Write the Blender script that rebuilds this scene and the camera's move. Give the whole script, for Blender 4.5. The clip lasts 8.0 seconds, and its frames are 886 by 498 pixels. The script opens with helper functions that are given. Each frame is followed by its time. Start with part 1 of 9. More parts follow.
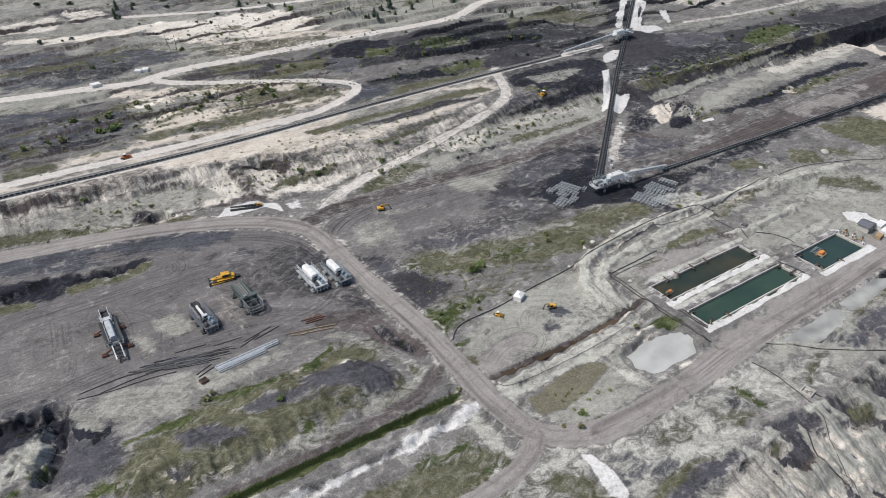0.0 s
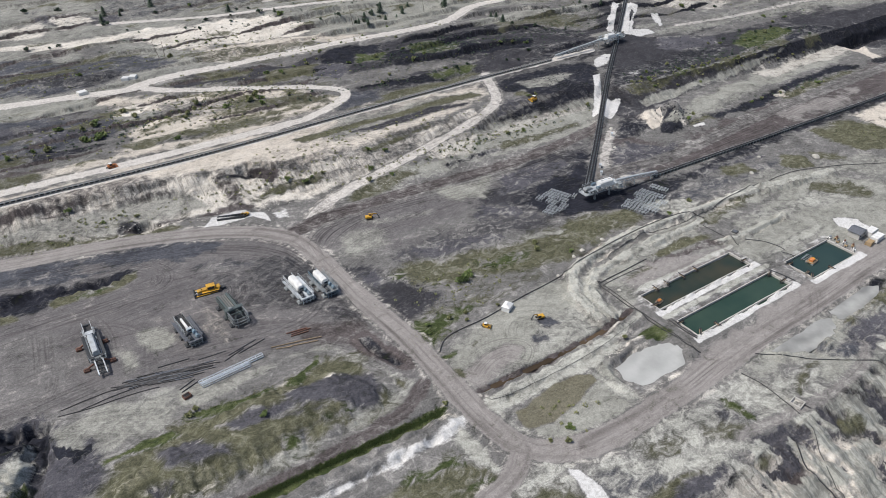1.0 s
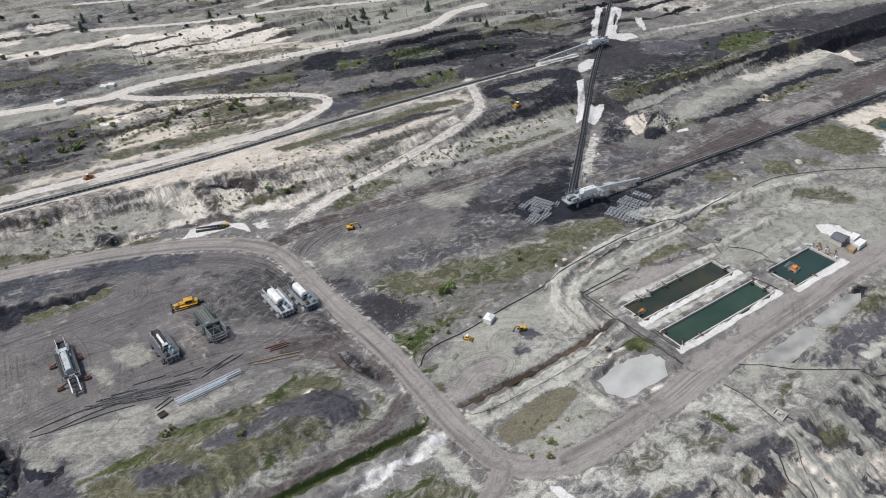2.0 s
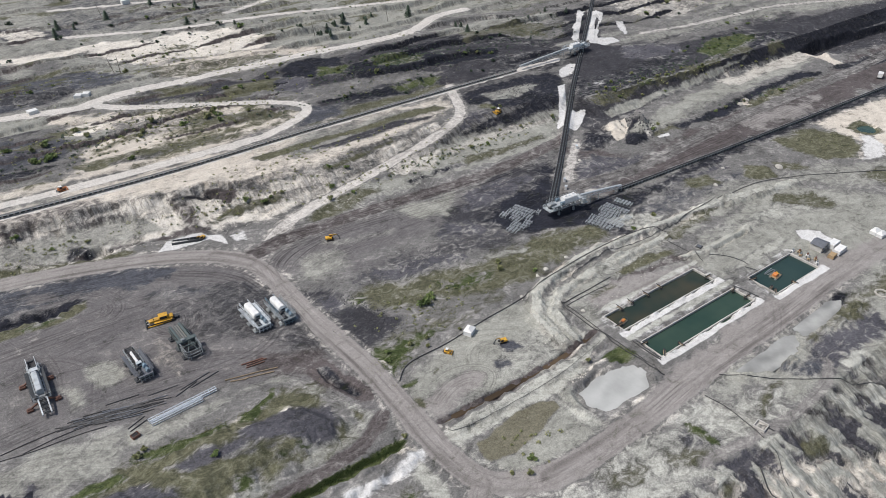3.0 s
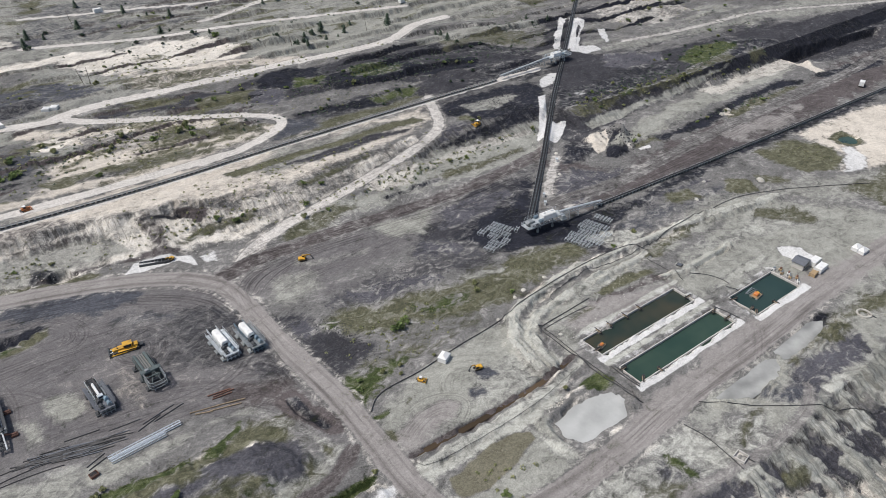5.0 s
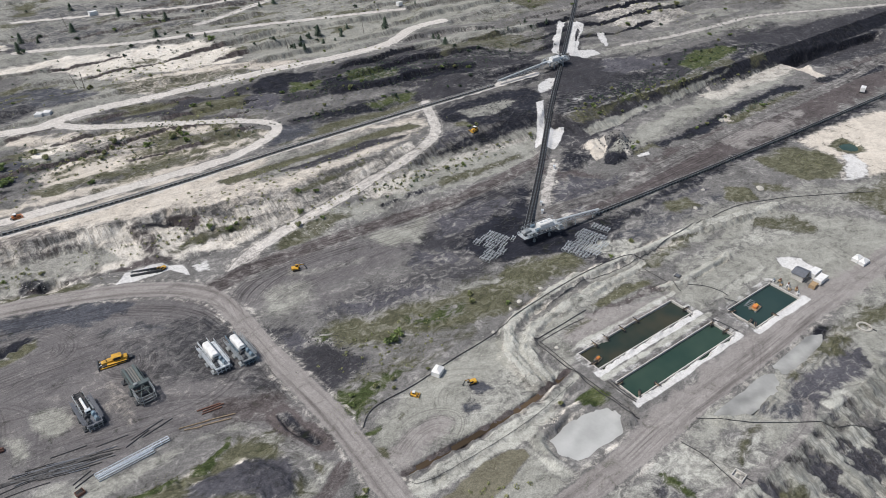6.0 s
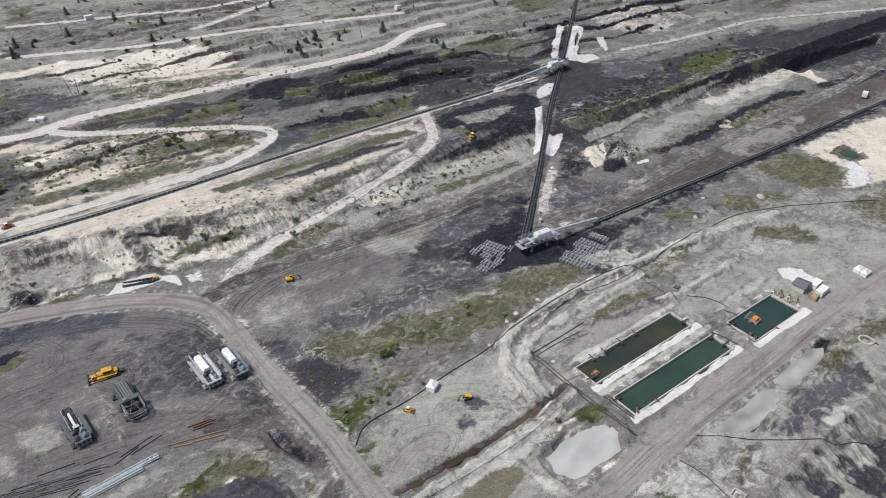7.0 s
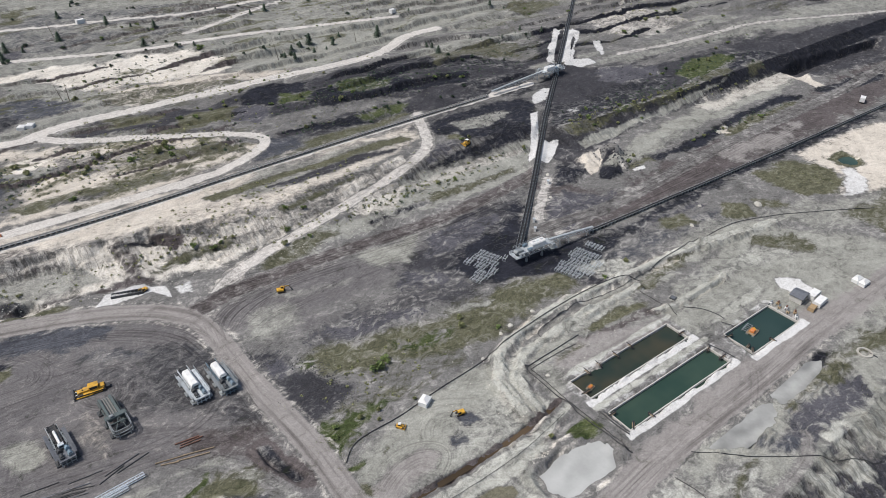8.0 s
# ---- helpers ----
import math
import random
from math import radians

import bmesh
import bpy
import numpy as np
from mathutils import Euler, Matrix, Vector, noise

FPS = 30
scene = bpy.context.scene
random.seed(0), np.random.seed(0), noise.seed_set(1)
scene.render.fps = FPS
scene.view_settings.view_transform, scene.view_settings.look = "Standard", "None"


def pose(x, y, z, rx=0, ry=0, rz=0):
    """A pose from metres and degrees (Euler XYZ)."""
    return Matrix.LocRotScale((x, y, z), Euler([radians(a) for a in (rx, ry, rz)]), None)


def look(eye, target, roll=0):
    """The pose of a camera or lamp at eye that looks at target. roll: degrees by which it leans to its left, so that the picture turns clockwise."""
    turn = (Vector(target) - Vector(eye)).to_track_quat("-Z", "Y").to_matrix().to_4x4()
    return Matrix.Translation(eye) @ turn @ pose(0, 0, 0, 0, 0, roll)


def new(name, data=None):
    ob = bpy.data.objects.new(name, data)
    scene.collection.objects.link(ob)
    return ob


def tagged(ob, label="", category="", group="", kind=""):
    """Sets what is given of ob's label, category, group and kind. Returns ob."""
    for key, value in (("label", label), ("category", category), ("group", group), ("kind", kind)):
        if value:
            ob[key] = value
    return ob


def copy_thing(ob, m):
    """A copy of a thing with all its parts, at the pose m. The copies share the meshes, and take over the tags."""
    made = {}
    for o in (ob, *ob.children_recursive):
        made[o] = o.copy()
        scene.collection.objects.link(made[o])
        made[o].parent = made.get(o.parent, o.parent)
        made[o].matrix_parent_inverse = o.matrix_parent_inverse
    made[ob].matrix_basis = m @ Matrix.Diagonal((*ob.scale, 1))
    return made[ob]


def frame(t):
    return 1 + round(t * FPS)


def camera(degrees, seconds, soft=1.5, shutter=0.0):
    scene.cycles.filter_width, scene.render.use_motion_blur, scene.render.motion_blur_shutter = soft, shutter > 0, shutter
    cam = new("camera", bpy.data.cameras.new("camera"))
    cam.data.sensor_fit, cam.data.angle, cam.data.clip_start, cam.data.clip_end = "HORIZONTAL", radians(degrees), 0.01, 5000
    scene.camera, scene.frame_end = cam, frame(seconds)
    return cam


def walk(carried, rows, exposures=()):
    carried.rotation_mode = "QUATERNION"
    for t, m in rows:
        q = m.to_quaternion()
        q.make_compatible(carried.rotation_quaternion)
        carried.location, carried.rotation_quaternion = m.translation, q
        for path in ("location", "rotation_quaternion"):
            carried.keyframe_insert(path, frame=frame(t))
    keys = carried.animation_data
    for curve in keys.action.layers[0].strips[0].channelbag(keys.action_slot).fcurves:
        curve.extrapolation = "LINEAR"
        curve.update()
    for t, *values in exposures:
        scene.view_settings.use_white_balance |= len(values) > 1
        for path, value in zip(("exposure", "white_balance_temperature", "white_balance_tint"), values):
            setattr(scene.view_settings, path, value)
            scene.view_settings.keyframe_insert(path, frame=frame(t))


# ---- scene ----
cam = camera(65.33, 8.0, 0.9)
PATH = [
    (0, (-0.00, -0.00, 118.00), (45.48, 69.56, 62.38), -0.10),
    (0.5, (1.95, 0.53, 118.63), (47.59, 70.00, 63.03), -0.22),
    (1, (3.95, 1.07, 119.25), (49.81, 70.42, 63.68), -0.28),
    (1.5, (5.97, 1.67, 119.88), (52.30, 70.75, 64.37), -0.26),
    (3, (11.82, 3.95, 121.80), (60.42, 71.56, 66.42), -0.14),
    (3.5, (13.78, 4.90, 122.43), (62.83, 72.19, 67.06), -0.13),
    (4, (15.73, 5.84, 123.07), (65.25, 72.80, 67.71), -0.08),
    (4.5, (17.70, 6.82, 123.73), (67.54, 73.51, 68.33), 0.00),
    (6, (23.38, 10.24, 125.71), (73.21, 76.81, 70.16), 0.25),
    (6.5, (25.24, 11.42, 126.31), (75.00, 78.03, 70.75), 0.27),
    (7, (27.06, 12.68, 126.91), (76.77, 79.31, 71.34), 0.26),
    (7.5, (28.90, 13.98, 127.47), (78.64, 80.61, 71.91), 0.28),
    (8, (30.69, 15.26, 128.02), (80.64, 81.69, 72.41), 0.32),
]
walk(cam, [(t, look(eye, target, roll)) for t, eye, target, roll in PATH])

# ---- light ----
world = bpy.data.worlds.new("sky")
scene.world = world
world.use_nodes = True
wn = world.node_tree
sky = wn.nodes.new("ShaderNodeTexSky")
sky.sky_type, sky.sun_disc = "NISHITA", False
SUN_ELEV, SUN_FROM = 58.0, Vector((-0.9, 0.42, 0)).normalized()
sky.sun_elevation = radians(SUN_ELEV)
sky.sun_rotation = math.atan2(SUN_FROM.x, SUN_FROM.y)
sky.altitude, sky.dust_density, sky.air_density = 150, 3.0, 1.0
wn.links.new(sky.outputs[0], wn.nodes["Background"].inputs[0])
wn.nodes["Background"].inputs[1].default_value = 0.118
lamp = bpy.data.lights.new("sun", "SUN")
lamp.energy, lamp.angle, lamp.color = 3.3, radians(2.0), (1.0, 0.96, 0.91)
sun = new("sun", lamp)
sun.matrix_world = look(SUN_FROM * 400 * math.cos(radians(SUN_ELEV)) + Vector((0, 0, 400 * math.sin(radians(SUN_ELEV)))), (0, 0, 0))

# ---- materials ----
def node_tree(name):
    m = bpy.data.materials.new(name)
    m.use_nodes = True
    return m, m.node_tree, m.node_tree.nodes["Principled BSDF"]


def add(nt, kind, **values):
    """A node with its input values by name or number."""
    n = nt.nodes.new(kind)
    for key, v in values.items():
        if key.startswith("in_"):
            n.inputs[key[3:].replace("_", " ")].default_value = v
    return n


def math_node(nt, op, a, b=None):
    n = nt.nodes.new("ShaderNodeMath")
    n.operation = op
    for i, v in enumerate((a, b)):
        if v is None:
            continue
        if isinstance(v, (int, float)):
            n.inputs[i].default_value = v
        else:
            nt.links.new(v, n.inputs[i])
    return n.outputs[0]


def mix(nt, fac, a, b, mode="MIX"):
    n = nt.nodes.new("ShaderNodeMix")
    n.data_type, n.blend_type = "RGBA", mode
    for i, v in ((0, fac), (6, a), (7, b)):
        if isinstance(v, (int, float)):
            n.inputs[i].default_value = v
        elif isinstance(v, tuple):
            n.inputs[i].default_value = (*v, 1)
        else:
            nt.links.new(v, n.inputs[i])
    return n.outputs[2]


def noise_tex(nt, scale, detail=4, rough=0.6, vec=None, stretch=None, swirl=0.0):
    n = nt.nodes.new("ShaderNodeTexNoise")
    n.inputs["Distortion"].default_value = swirl
    n.inputs["Scale"].default_value, n.inputs["Detail"].default_value, n.inputs["Roughness"].default_value = scale, detail, rough
    if vec is not None:
        if stretch:
            mp = nt.nodes.new("ShaderNodeMapping")
            mp.inputs["Scale"].default_value = stretch
            nt.links.new(vec, mp.inputs[0])
            vec = mp.outputs[0]
        nt.links.new(vec, n.inputs["Vector"])
    return n.outputs["Fac"]


def ramp(nt, fac, a, b):
    """0 below a, 1 above b."""
    n = nt.nodes.new("ShaderNodeMapRange")
    n.interpolation_type = "SMOOTHSTEP"
    n.inputs["From Min"].default_value, n.inputs["From Max"].default_value = a, b
    nt.links.new(fac, n.inputs["Value"])
    return n.outputs[0]


def bump(nt, bsdf, height, strength, distance):
    n = nt.nodes.new("ShaderNodeBump")
    n.inputs["Strength"].default_value, n.inputs["Distance"].default_value = strength, distance
    nt.links.new(height, n.inputs["Height"])
    nt.links.new(n.outputs[0], bsdf.inputs["Normal"])


def worn(name, colour, dirt=(0.16, 0.14, 0.12), amount=0.45, rough=0.6, metal=0.0, scale=1.2, spread=0.25):
    """Paint or bare stuff with dirt in patches, small grain and a slight difference from piece to piece."""
    m, nt, b = node_tree(name)
    pos = nt.nodes.new("ShaderNodeTexCoord").outputs["Object"]
    big, fine = noise_tex(nt, scale, 5, 0.65, pos), noise_tex(nt, scale * 9, 3, 0.6, pos)
    rnd = nt.nodes.new("ShaderNodeObjectInfo").outputs["Random"]
    light = mix(nt, rnd, tuple(c * (1 - spread) for c in colour), tuple(min(1, c * (1 + spread)) for c in colour))
    c = mix(nt, math_node(nt, "MULTIPLY", ramp(nt, big, 0.42, 0.68), amount), light, dirt)
    c = mix(nt, math_node(nt, "MULTIPLY", fine, 0.35), c, tuple(v * 0.55 for v in colour))
    nt.links.new(c, b.inputs["Base Color"])
    b.inputs["Roughness"].default_value, b.inputs["Metallic"].default_value = rough, metal
    bump(nt, b, fine, 0.3, 0.03)
    return m


M_WHITE = worn("white_sheet", (0.78, 0.78, 0.76), (0.4, 0.38, 0.35), 0.35, 0.5, 0, 0.8, 0.06)
M_GREY = worn("grey_steel", (0.34, 0.37, 0.38), (0.1, 0.09, 0.08), 0.6, 0.5, 0.3, 0.8)
M_PALE = worn("pale_steel", (0.56, 0.6, 0.62), (0.16, 0.15, 0.14), 0.45, 0.5, 0.2, 0.7)
M_DARK = worn("dark_steel", (0.07, 0.075, 0.08), (0.03, 0.03, 0.03), 0.5, 0.6, 0.3)
M_GREEN = worn("green_steel", (0.1, 0.125, 0.122), (0.05, 0.05, 0.05), 0.5, 0.55, 0.2)
M_BLUE = worn("blue_grey_steel", (0.2, 0.28, 0.34), (0.08, 0.08, 0.08), 0.5, 0.5, 0.2)
M_STEELBLUE = worn("blue_painted_pipe", (0.58, 0.63, 0.68), (0.15, 0.15, 0.15), 0.4, 0.45, 0.2)
M_YELLOW = worn("yellow_paint", (0.62, 0.34, 0.03), (0.12, 0.09, 0.06), 0.5, 0.5, 0.0, 1.4)
M_ORANGE = worn("orange_paint", (0.6, 0.2, 0.05), (0.15, 0.1, 0.07), 0.4, 0.5)
M_TRACK = worn("track_steel", (0.05, 0.045, 0.042), (0.12, 0.1, 0.09), 0.6, 0.7, 0.4)
M_BELT = worn("rubber_belt", (0.022, 0.022, 0.025), (0.07, 0.065, 0.06), 0.4, 0.75, 0, 0.6)
M_GLASS = worn("dark_cab_glass", (0.03, 0.04, 0.05), (0.06, 0.06, 0.06), 0.2, 0.12)
M_RUST = worn("rust", (0.16, 0.08, 0.056), (0.1, 0.06, 0.05), 0.5, 0.8)
M_WOOD = worn("weathered_wood", (0.3, 0.23, 0.15), (0.12, 0.1, 0.08), 0.5, 0.85)
M_TIMBER = worn("tan_timber", (0.42, 0.3, 0.17), (0.2, 0.15, 0.1), 0.4, 0.8)
M_PIPE = worn("black_pipe", (0.025, 0.026, 0.03), (0.14, 0.13, 0.12), 0.45, 0.55, 0, 0.5)
M_SLATE = worn("grey_roofing", (0.13, 0.14, 0.16), (0.07, 0.07, 0.07), 0.5, 0.6)
M_CONC = worn("pale_concrete", (0.55, 0.53, 0.49), (0.3, 0.28, 0.25), 0.5, 0.85, 0, 0.4, 0.1)
M_ROCK = worn("pale_rock", (0.5, 0.48, 0.43), (0.28, 0.25, 0.2), 0.5, 0.95, 0, 0.5, 0.15)
M_BARK = worn("bark", (0.12, 0.09, 0.07), (0.05, 0.04, 0.03), 0.5, 0.9)


def leafy(name, dark, light):
    m, nt, b = node_tree(name)
    geo = nt.nodes.new("ShaderNodeNewGeometry")
    rnd = nt.nodes.new("ShaderNodeObjectInfo").outputs["Random"]
    c = mix(nt, geo.outputs["Random Per Island"], dark, light)
    c = mix(nt, math_node(nt, "MULTIPLY", rnd, 0.4), c, tuple(v * 0.6 for v in dark))
    nt.links.new(c, b.inputs["Base Color"])
    b.inputs["Roughness"].default_value = 0.7
    b.inputs["Subsurface Weight"].default_value = 0.0
    return m


M_CONIFER = leafy("conifer_needles", (0.03, 0.055, 0.035), (0.075, 0.115, 0.065))
M_LEAF = leafy("broad_leaves", (0.1, 0.15, 0.045), (0.24, 0.3, 0.1))
M_DRYLEAF = leafy("olive_leaves", (0.13, 0.15, 0.06), (0.28, 0.28, 0.13))
M_REED = leafy("reed_grass", (0.07, 0.11, 0.035), (0.14, 0.19, 0.07))


def water(name, colour, murk):
    m, nt, b = node_tree(name)
    pos = nt.nodes.new("ShaderNodeTexCoord").outputs["Object"]
    n = noise_tex(nt, 0.05, 3, 0.5, pos)
    nt.links.new(mix(nt, ramp(nt, n, 0.35, 0.65), colour, murk), b.inputs["Base Color"])
    b.inputs["Roughness"].default_value = 0.12
    b.inputs["IOR"].default_value = 1.33
    bump(nt, b, noise_tex(nt, 2.5, 3, 0.5, pos), 0.05, 0.03)
    return m


M_WATER_GREEN = water("green_water", (0.026, 0.052, 0.04), (0.042, 0.07, 0.052))
M_WATER_BROWN = water("brown_water", (0.022, 0.036, 0.03), (0.06, 0.054, 0.034))
M_WATER_TEAL = water("teal_water", (0.024, 0.046, 0.042), (0.032, 0.056, 0.05))


M_WATER_DITCH = water("rusty_water", (0.05, 0.036, 0.022), (0.1, 0.072, 0.045))


def settled_mud(name, dark, light):
    """Fine settled mud: smooth, with faint rings where it dried."""
    m, nt, b = node_tree(name)
    pos = nt.nodes.new("ShaderNodeTexCoord").outputs["Object"]
    w = nt.nodes.new("ShaderNodeTexWave")
    w.wave_type = "RINGS"
    w.inputs["Scale"].default_value, w.inputs["Distortion"].default_value, w.inputs["Detail"].default_value, w.inputs["Detail Scale"].default_value = 0.06, 14.0, 3.0, 0.5
    nt.links.new(pos, w.inputs["Vector"])
    wide = ramp(nt, noise_tex(nt, 0.14, 4, 0.55, pos), 0.3, 0.7)
    c = mix(nt, math_node(nt, "ADD", math_node(nt, "MULTIPLY", w.outputs["Fac"], 0.45), math_node(nt, "MULTIPLY", wide, 0.55)), dark, light)
    c = mix(nt, math_node(nt, "MULTIPLY", noise_tex(nt, 2.0, 4, 0.7, pos), 0.22), c, tuple(v * 0.6 for v in dark))
    nt.links.new(c, b.inputs["Base Color"])
    b.inputs["Roughness"].default_value = 0.75
    bump(nt, b, noise_tex(nt, 1.2, 3, 0.6, pos), 0.2, 0.04)
    return m


M_MUD_GREY = settled_mud("settled_grey_mud", (0.19, 0.193, 0.185), (0.42, 0.422, 0.4))
M_MUD_WHITE = settled_mud("settled_white_mud", (0.33, 0.335, 0.32), (0.49, 0.495, 0.475))
M_GALV = worn("galvanised_steel", (0.62, 0.66, 0.68), (0.3, 0.3, 0.3), 0.3, 0.45, 0.2, 0.8, 0.12)
M_DUSTY = worn("dusty_belt", (0.2, 0.195, 0.185), (0.22, 0.21, 0.19), 0.5, 0.85, 0, 0.6)


COVER_LAYERS = (("cover_a", "coal grass pale"), ("cover_b", "road brown grey"), ("cover_c", "white rut moss"), ("cover_d", "steep mud violet"), ("cover_e", "dry ash cream"), ("cover_f", "yard soil dust"))


def ground_material():
    """Loose ground: pale sand and grey spoil, with coal, plants, packed road, brown clay and wet mud where they lie."""
    m, nt, b = node_tree("spoil_ground")
    pos = nt.nodes.new("ShaderNodeTexCoord").outputs["Object"]
    chan = {}
    for name, keys in COVER_LAYERS:
        at = nt.nodes.new("ShaderNodeAttribute")
        at.attribute_name = name
        sep = nt.nodes.new("ShaderNodeSeparateColor")
        nt.links.new(at.outputs["Color"], sep.inputs[0])
        for i, k in enumerate(keys.split()):
            chan[k] = sep.outputs[i]
    far = at.outputs["Alpha"]  # 1 on the benches, where the ground lies in long beds

    def lerp(fac, a, b_):
        return math_node(nt, "ADD", a, math_node(nt, "MULTIPLY", fac, math_node(nt, "SUBTRACT", b_, a)))

    # noises stretched to about 0 to 1: wide drifts, patches, clods, grains, and streaks along the benches or down the slopes
    big = ramp(nt, noise_tex(nt, 0.075, 8, 0.6, pos, (0.85, 1.15, 1.0), 1.1), 0.3, 0.7)
    mid = ramp(nt, noise_tex(nt, 0.3, 7, 0.62, pos, (0.85, 1.15, 1.0), 1.3), 0.32, 0.68)
    fine = ramp(nt, noise_tex(nt, 2.6, 6, 0.78, pos), 0.34, 0.66)
    lay = ramp(nt, noise_tex(nt, 0.3, 6, 0.62, pos, (0.2, 1.1, 1.0)), 0.3, 0.7)
    fall = ramp(nt, noise_tex(nt, 0.5, 5, 0.66, pos, (1.6, 0.25, 0.25)), 0.36, 0.64)
    streak = lerp(ramp(nt, chan["steep"], 0.2, 0.6), lerp(far, mid, lay), fall)
    patch = math_node(nt, "ADD", math_node(nt, "MULTIPLY", big, 0.42), math_node(nt, "ADD", math_node(nt, "MULTIPLY", mid, 0.38), math_node(nt, "MULTIPLY", streak, 0.2)))
    torn = math_node(nt, "ADD", math_node(nt, "MULTIPLY", streak, 0.45), math_node(nt, "ADD", math_node(nt, "MULTIPLY", mid, 0.37), math_node(nt, "MULTIPLY", fine, 0.18)))
    wide = lerp(0.45, big, torn)
    back = math_node(nt, "SUBTRACT", 1.0, patch)
    edge_a = math_node(nt, "ADD", math_node(nt, "MULTIPLY", patch, 0.45), math_node(nt, "ADD", math_node(nt, "MULTIPLY", mid, 0.43), math_node(nt, "MULTIPLY", fine, 0.12)))
    edge_b = math_node(nt, "SUBTRACT", 1.0, edge_a)

    def cover(k, noise_a, spread, soft=0.2):
        v = math_node(nt, "ADD", chan[k], math_node(nt, "MULTIPLY", math_node(nt, "SUBTRACT", noise_a, 0.5), spread))
        return ramp(nt, v, 0.5 - soft, 0.5 + soft)

    base = mix(nt, wide, (0.1, 0.098, 0.096), (0.225, 0.219, 0.209))
    base = mix(nt, math_node(nt, "MULTIPLY", ramp(nt, patch, 0.62, 0.82), 0.25), base, (0.42, 0.41, 0.39))
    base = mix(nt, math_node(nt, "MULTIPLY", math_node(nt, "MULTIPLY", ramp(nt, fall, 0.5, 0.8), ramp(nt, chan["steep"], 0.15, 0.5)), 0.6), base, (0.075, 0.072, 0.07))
    for key, noise_a, spread, soft, dark, light in (
        ("yard", edge_a, 0.3, 0.4, (0.1, 0.095, 0.098), (0.182, 0.173, 0.17)),
        ("soil", edge_b, 0.5, 0.36, (0.024, 0.024, 0.029), (0.073, 0.072, 0.079)),
        # pale and cream are raised: sunlight on the far left benches in their colour
        ("pale", edge_a, 0.6, 0.36, (0.44, 0.41, 0.355), (0.82, 0.775, 0.695)),
        ("cream", edge_a, 0.55, 0.38, (0.42, 0.38, 0.325), (0.7, 0.645, 0.56)),
        ("grey", edge_b, 0.7, 0.32, (0.038, 0.041, 0.051), (0.11, 0.115, 0.131)),
        ("brown", edge_b, 0.6, 0.34, (0.055, 0.047, 0.047), (0.135, 0.118, 0.116)),
        ("violet", edge_b, 1.0, 0.2, (0.038, 0.038, 0.047), (0.15, 0.147, 0.162)),
        ("coal", edge_b, 0.6, 0.36, (0.006, 0.007, 0.0105), (0.034, 0.036, 0.048)),
        ("road", edge_a, 0.25, 0.3, (0.22, 0.205, 0.194), (0.315, 0.297, 0.282)),
        ("mud", edge_a, 0.6, 0.34, (0.24, 0.24, 0.212), (0.52, 0.52, 0.468)),
        ("ash", edge_a, 0.5, 0.36, (0.185, 0.185, 0.163), (0.37, 0.37, 0.33)),
        ("dry", mid, 0.2, 0.2, (0.48, 0.455, 0.42), (0.64, 0.61, 0.565)),
        ("dust", mid, 0.3, 0.25, (0.115, 0.107, 0.075), (0.185, 0.175, 0.13)),
    ):
        base = mix(nt, cover(key, noise_a, spread, soft), base, mix(nt, wide, dark, light))
    # steep faces off the roads: darker streaks down the slope
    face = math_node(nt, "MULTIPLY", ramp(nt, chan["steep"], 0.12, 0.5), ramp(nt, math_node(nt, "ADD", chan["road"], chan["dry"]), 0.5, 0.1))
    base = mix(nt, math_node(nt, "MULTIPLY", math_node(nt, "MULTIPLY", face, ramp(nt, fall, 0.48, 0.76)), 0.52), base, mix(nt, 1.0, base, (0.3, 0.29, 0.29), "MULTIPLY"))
    base = mix(nt, math_node(nt, "MULTIPLY", chan["rut"], 0.8), base, mix(nt, 1.0, base, (0.42, 0.4, 0.4), "MULTIPLY"))
    # wheel lines: each lane holds the way across, the way along and how deep it is worn
    for name, fine_lines, dark in (("lane_a", 1.5, 0.62), ("lane_b", 1.9, 0.62), ("lane_road", 0.7, 0.36)):
        at = nt.nodes.new("ShaderNodeAttribute")
        at.attribute_name = name
        sep = nt.nodes.new("ShaderNodeSeparateXYZ")
        nt.links.new(at.outputs["Vector"], sep.inputs[0])
        run = nt.nodes.new("ShaderNodeCombineXYZ")
        nt.links.new(math_node(nt, "MULTIPLY", sep.outputs[0], fine_lines), run.inputs[0])
        nt.links.new(math_node(nt, "MULTIPLY", sep.outputs[1], 0.035), run.inputs[1])
        n = noise_tex(nt, 1.0, 3, 0.6, run.outputs[0])
        worn_in = math_node(nt, "MULTIPLY", ramp(nt, n, 0.5, 0.6), sep.outputs[2])
        base = mix(nt, math_node(nt, "MULTIPLY", worn_in, dark), base, mix(nt, 1.0, base, (0.4, 0.38, 0.385), "MULTIPLY"))
        thrown = math_node(nt, "MULTIPLY", ramp(nt, n, 0.42, 0.34), sep.outputs[2])
        base = mix(nt, math_node(nt, "MULTIPLY", thrown, 0.35), base, mix(nt, 1.0, base, (1.5, 1.48, 1.46), "MULTIPLY"))
    base = mix(nt, cover("white", edge_a, 0.5, 0.28), base, mix(nt, wide, (0.5, 0.495, 0.48), (0.68, 0.675, 0.66)))
    moss = mix(nt, torn, (0.052, 0.053, 0.03), (0.15, 0.148, 0.092))
    base = mix(nt, math_node(nt, "MULTIPLY", cover("moss", edge_b, 0.75, 0.36), 0.92), base, moss)
    green = mix(nt, torn, (0.03, 0.045, 0.016), (0.105, 0.12, 0.052))
    base = mix(nt, cover("grass", edge_b, 0.9, 0.28), base, green)
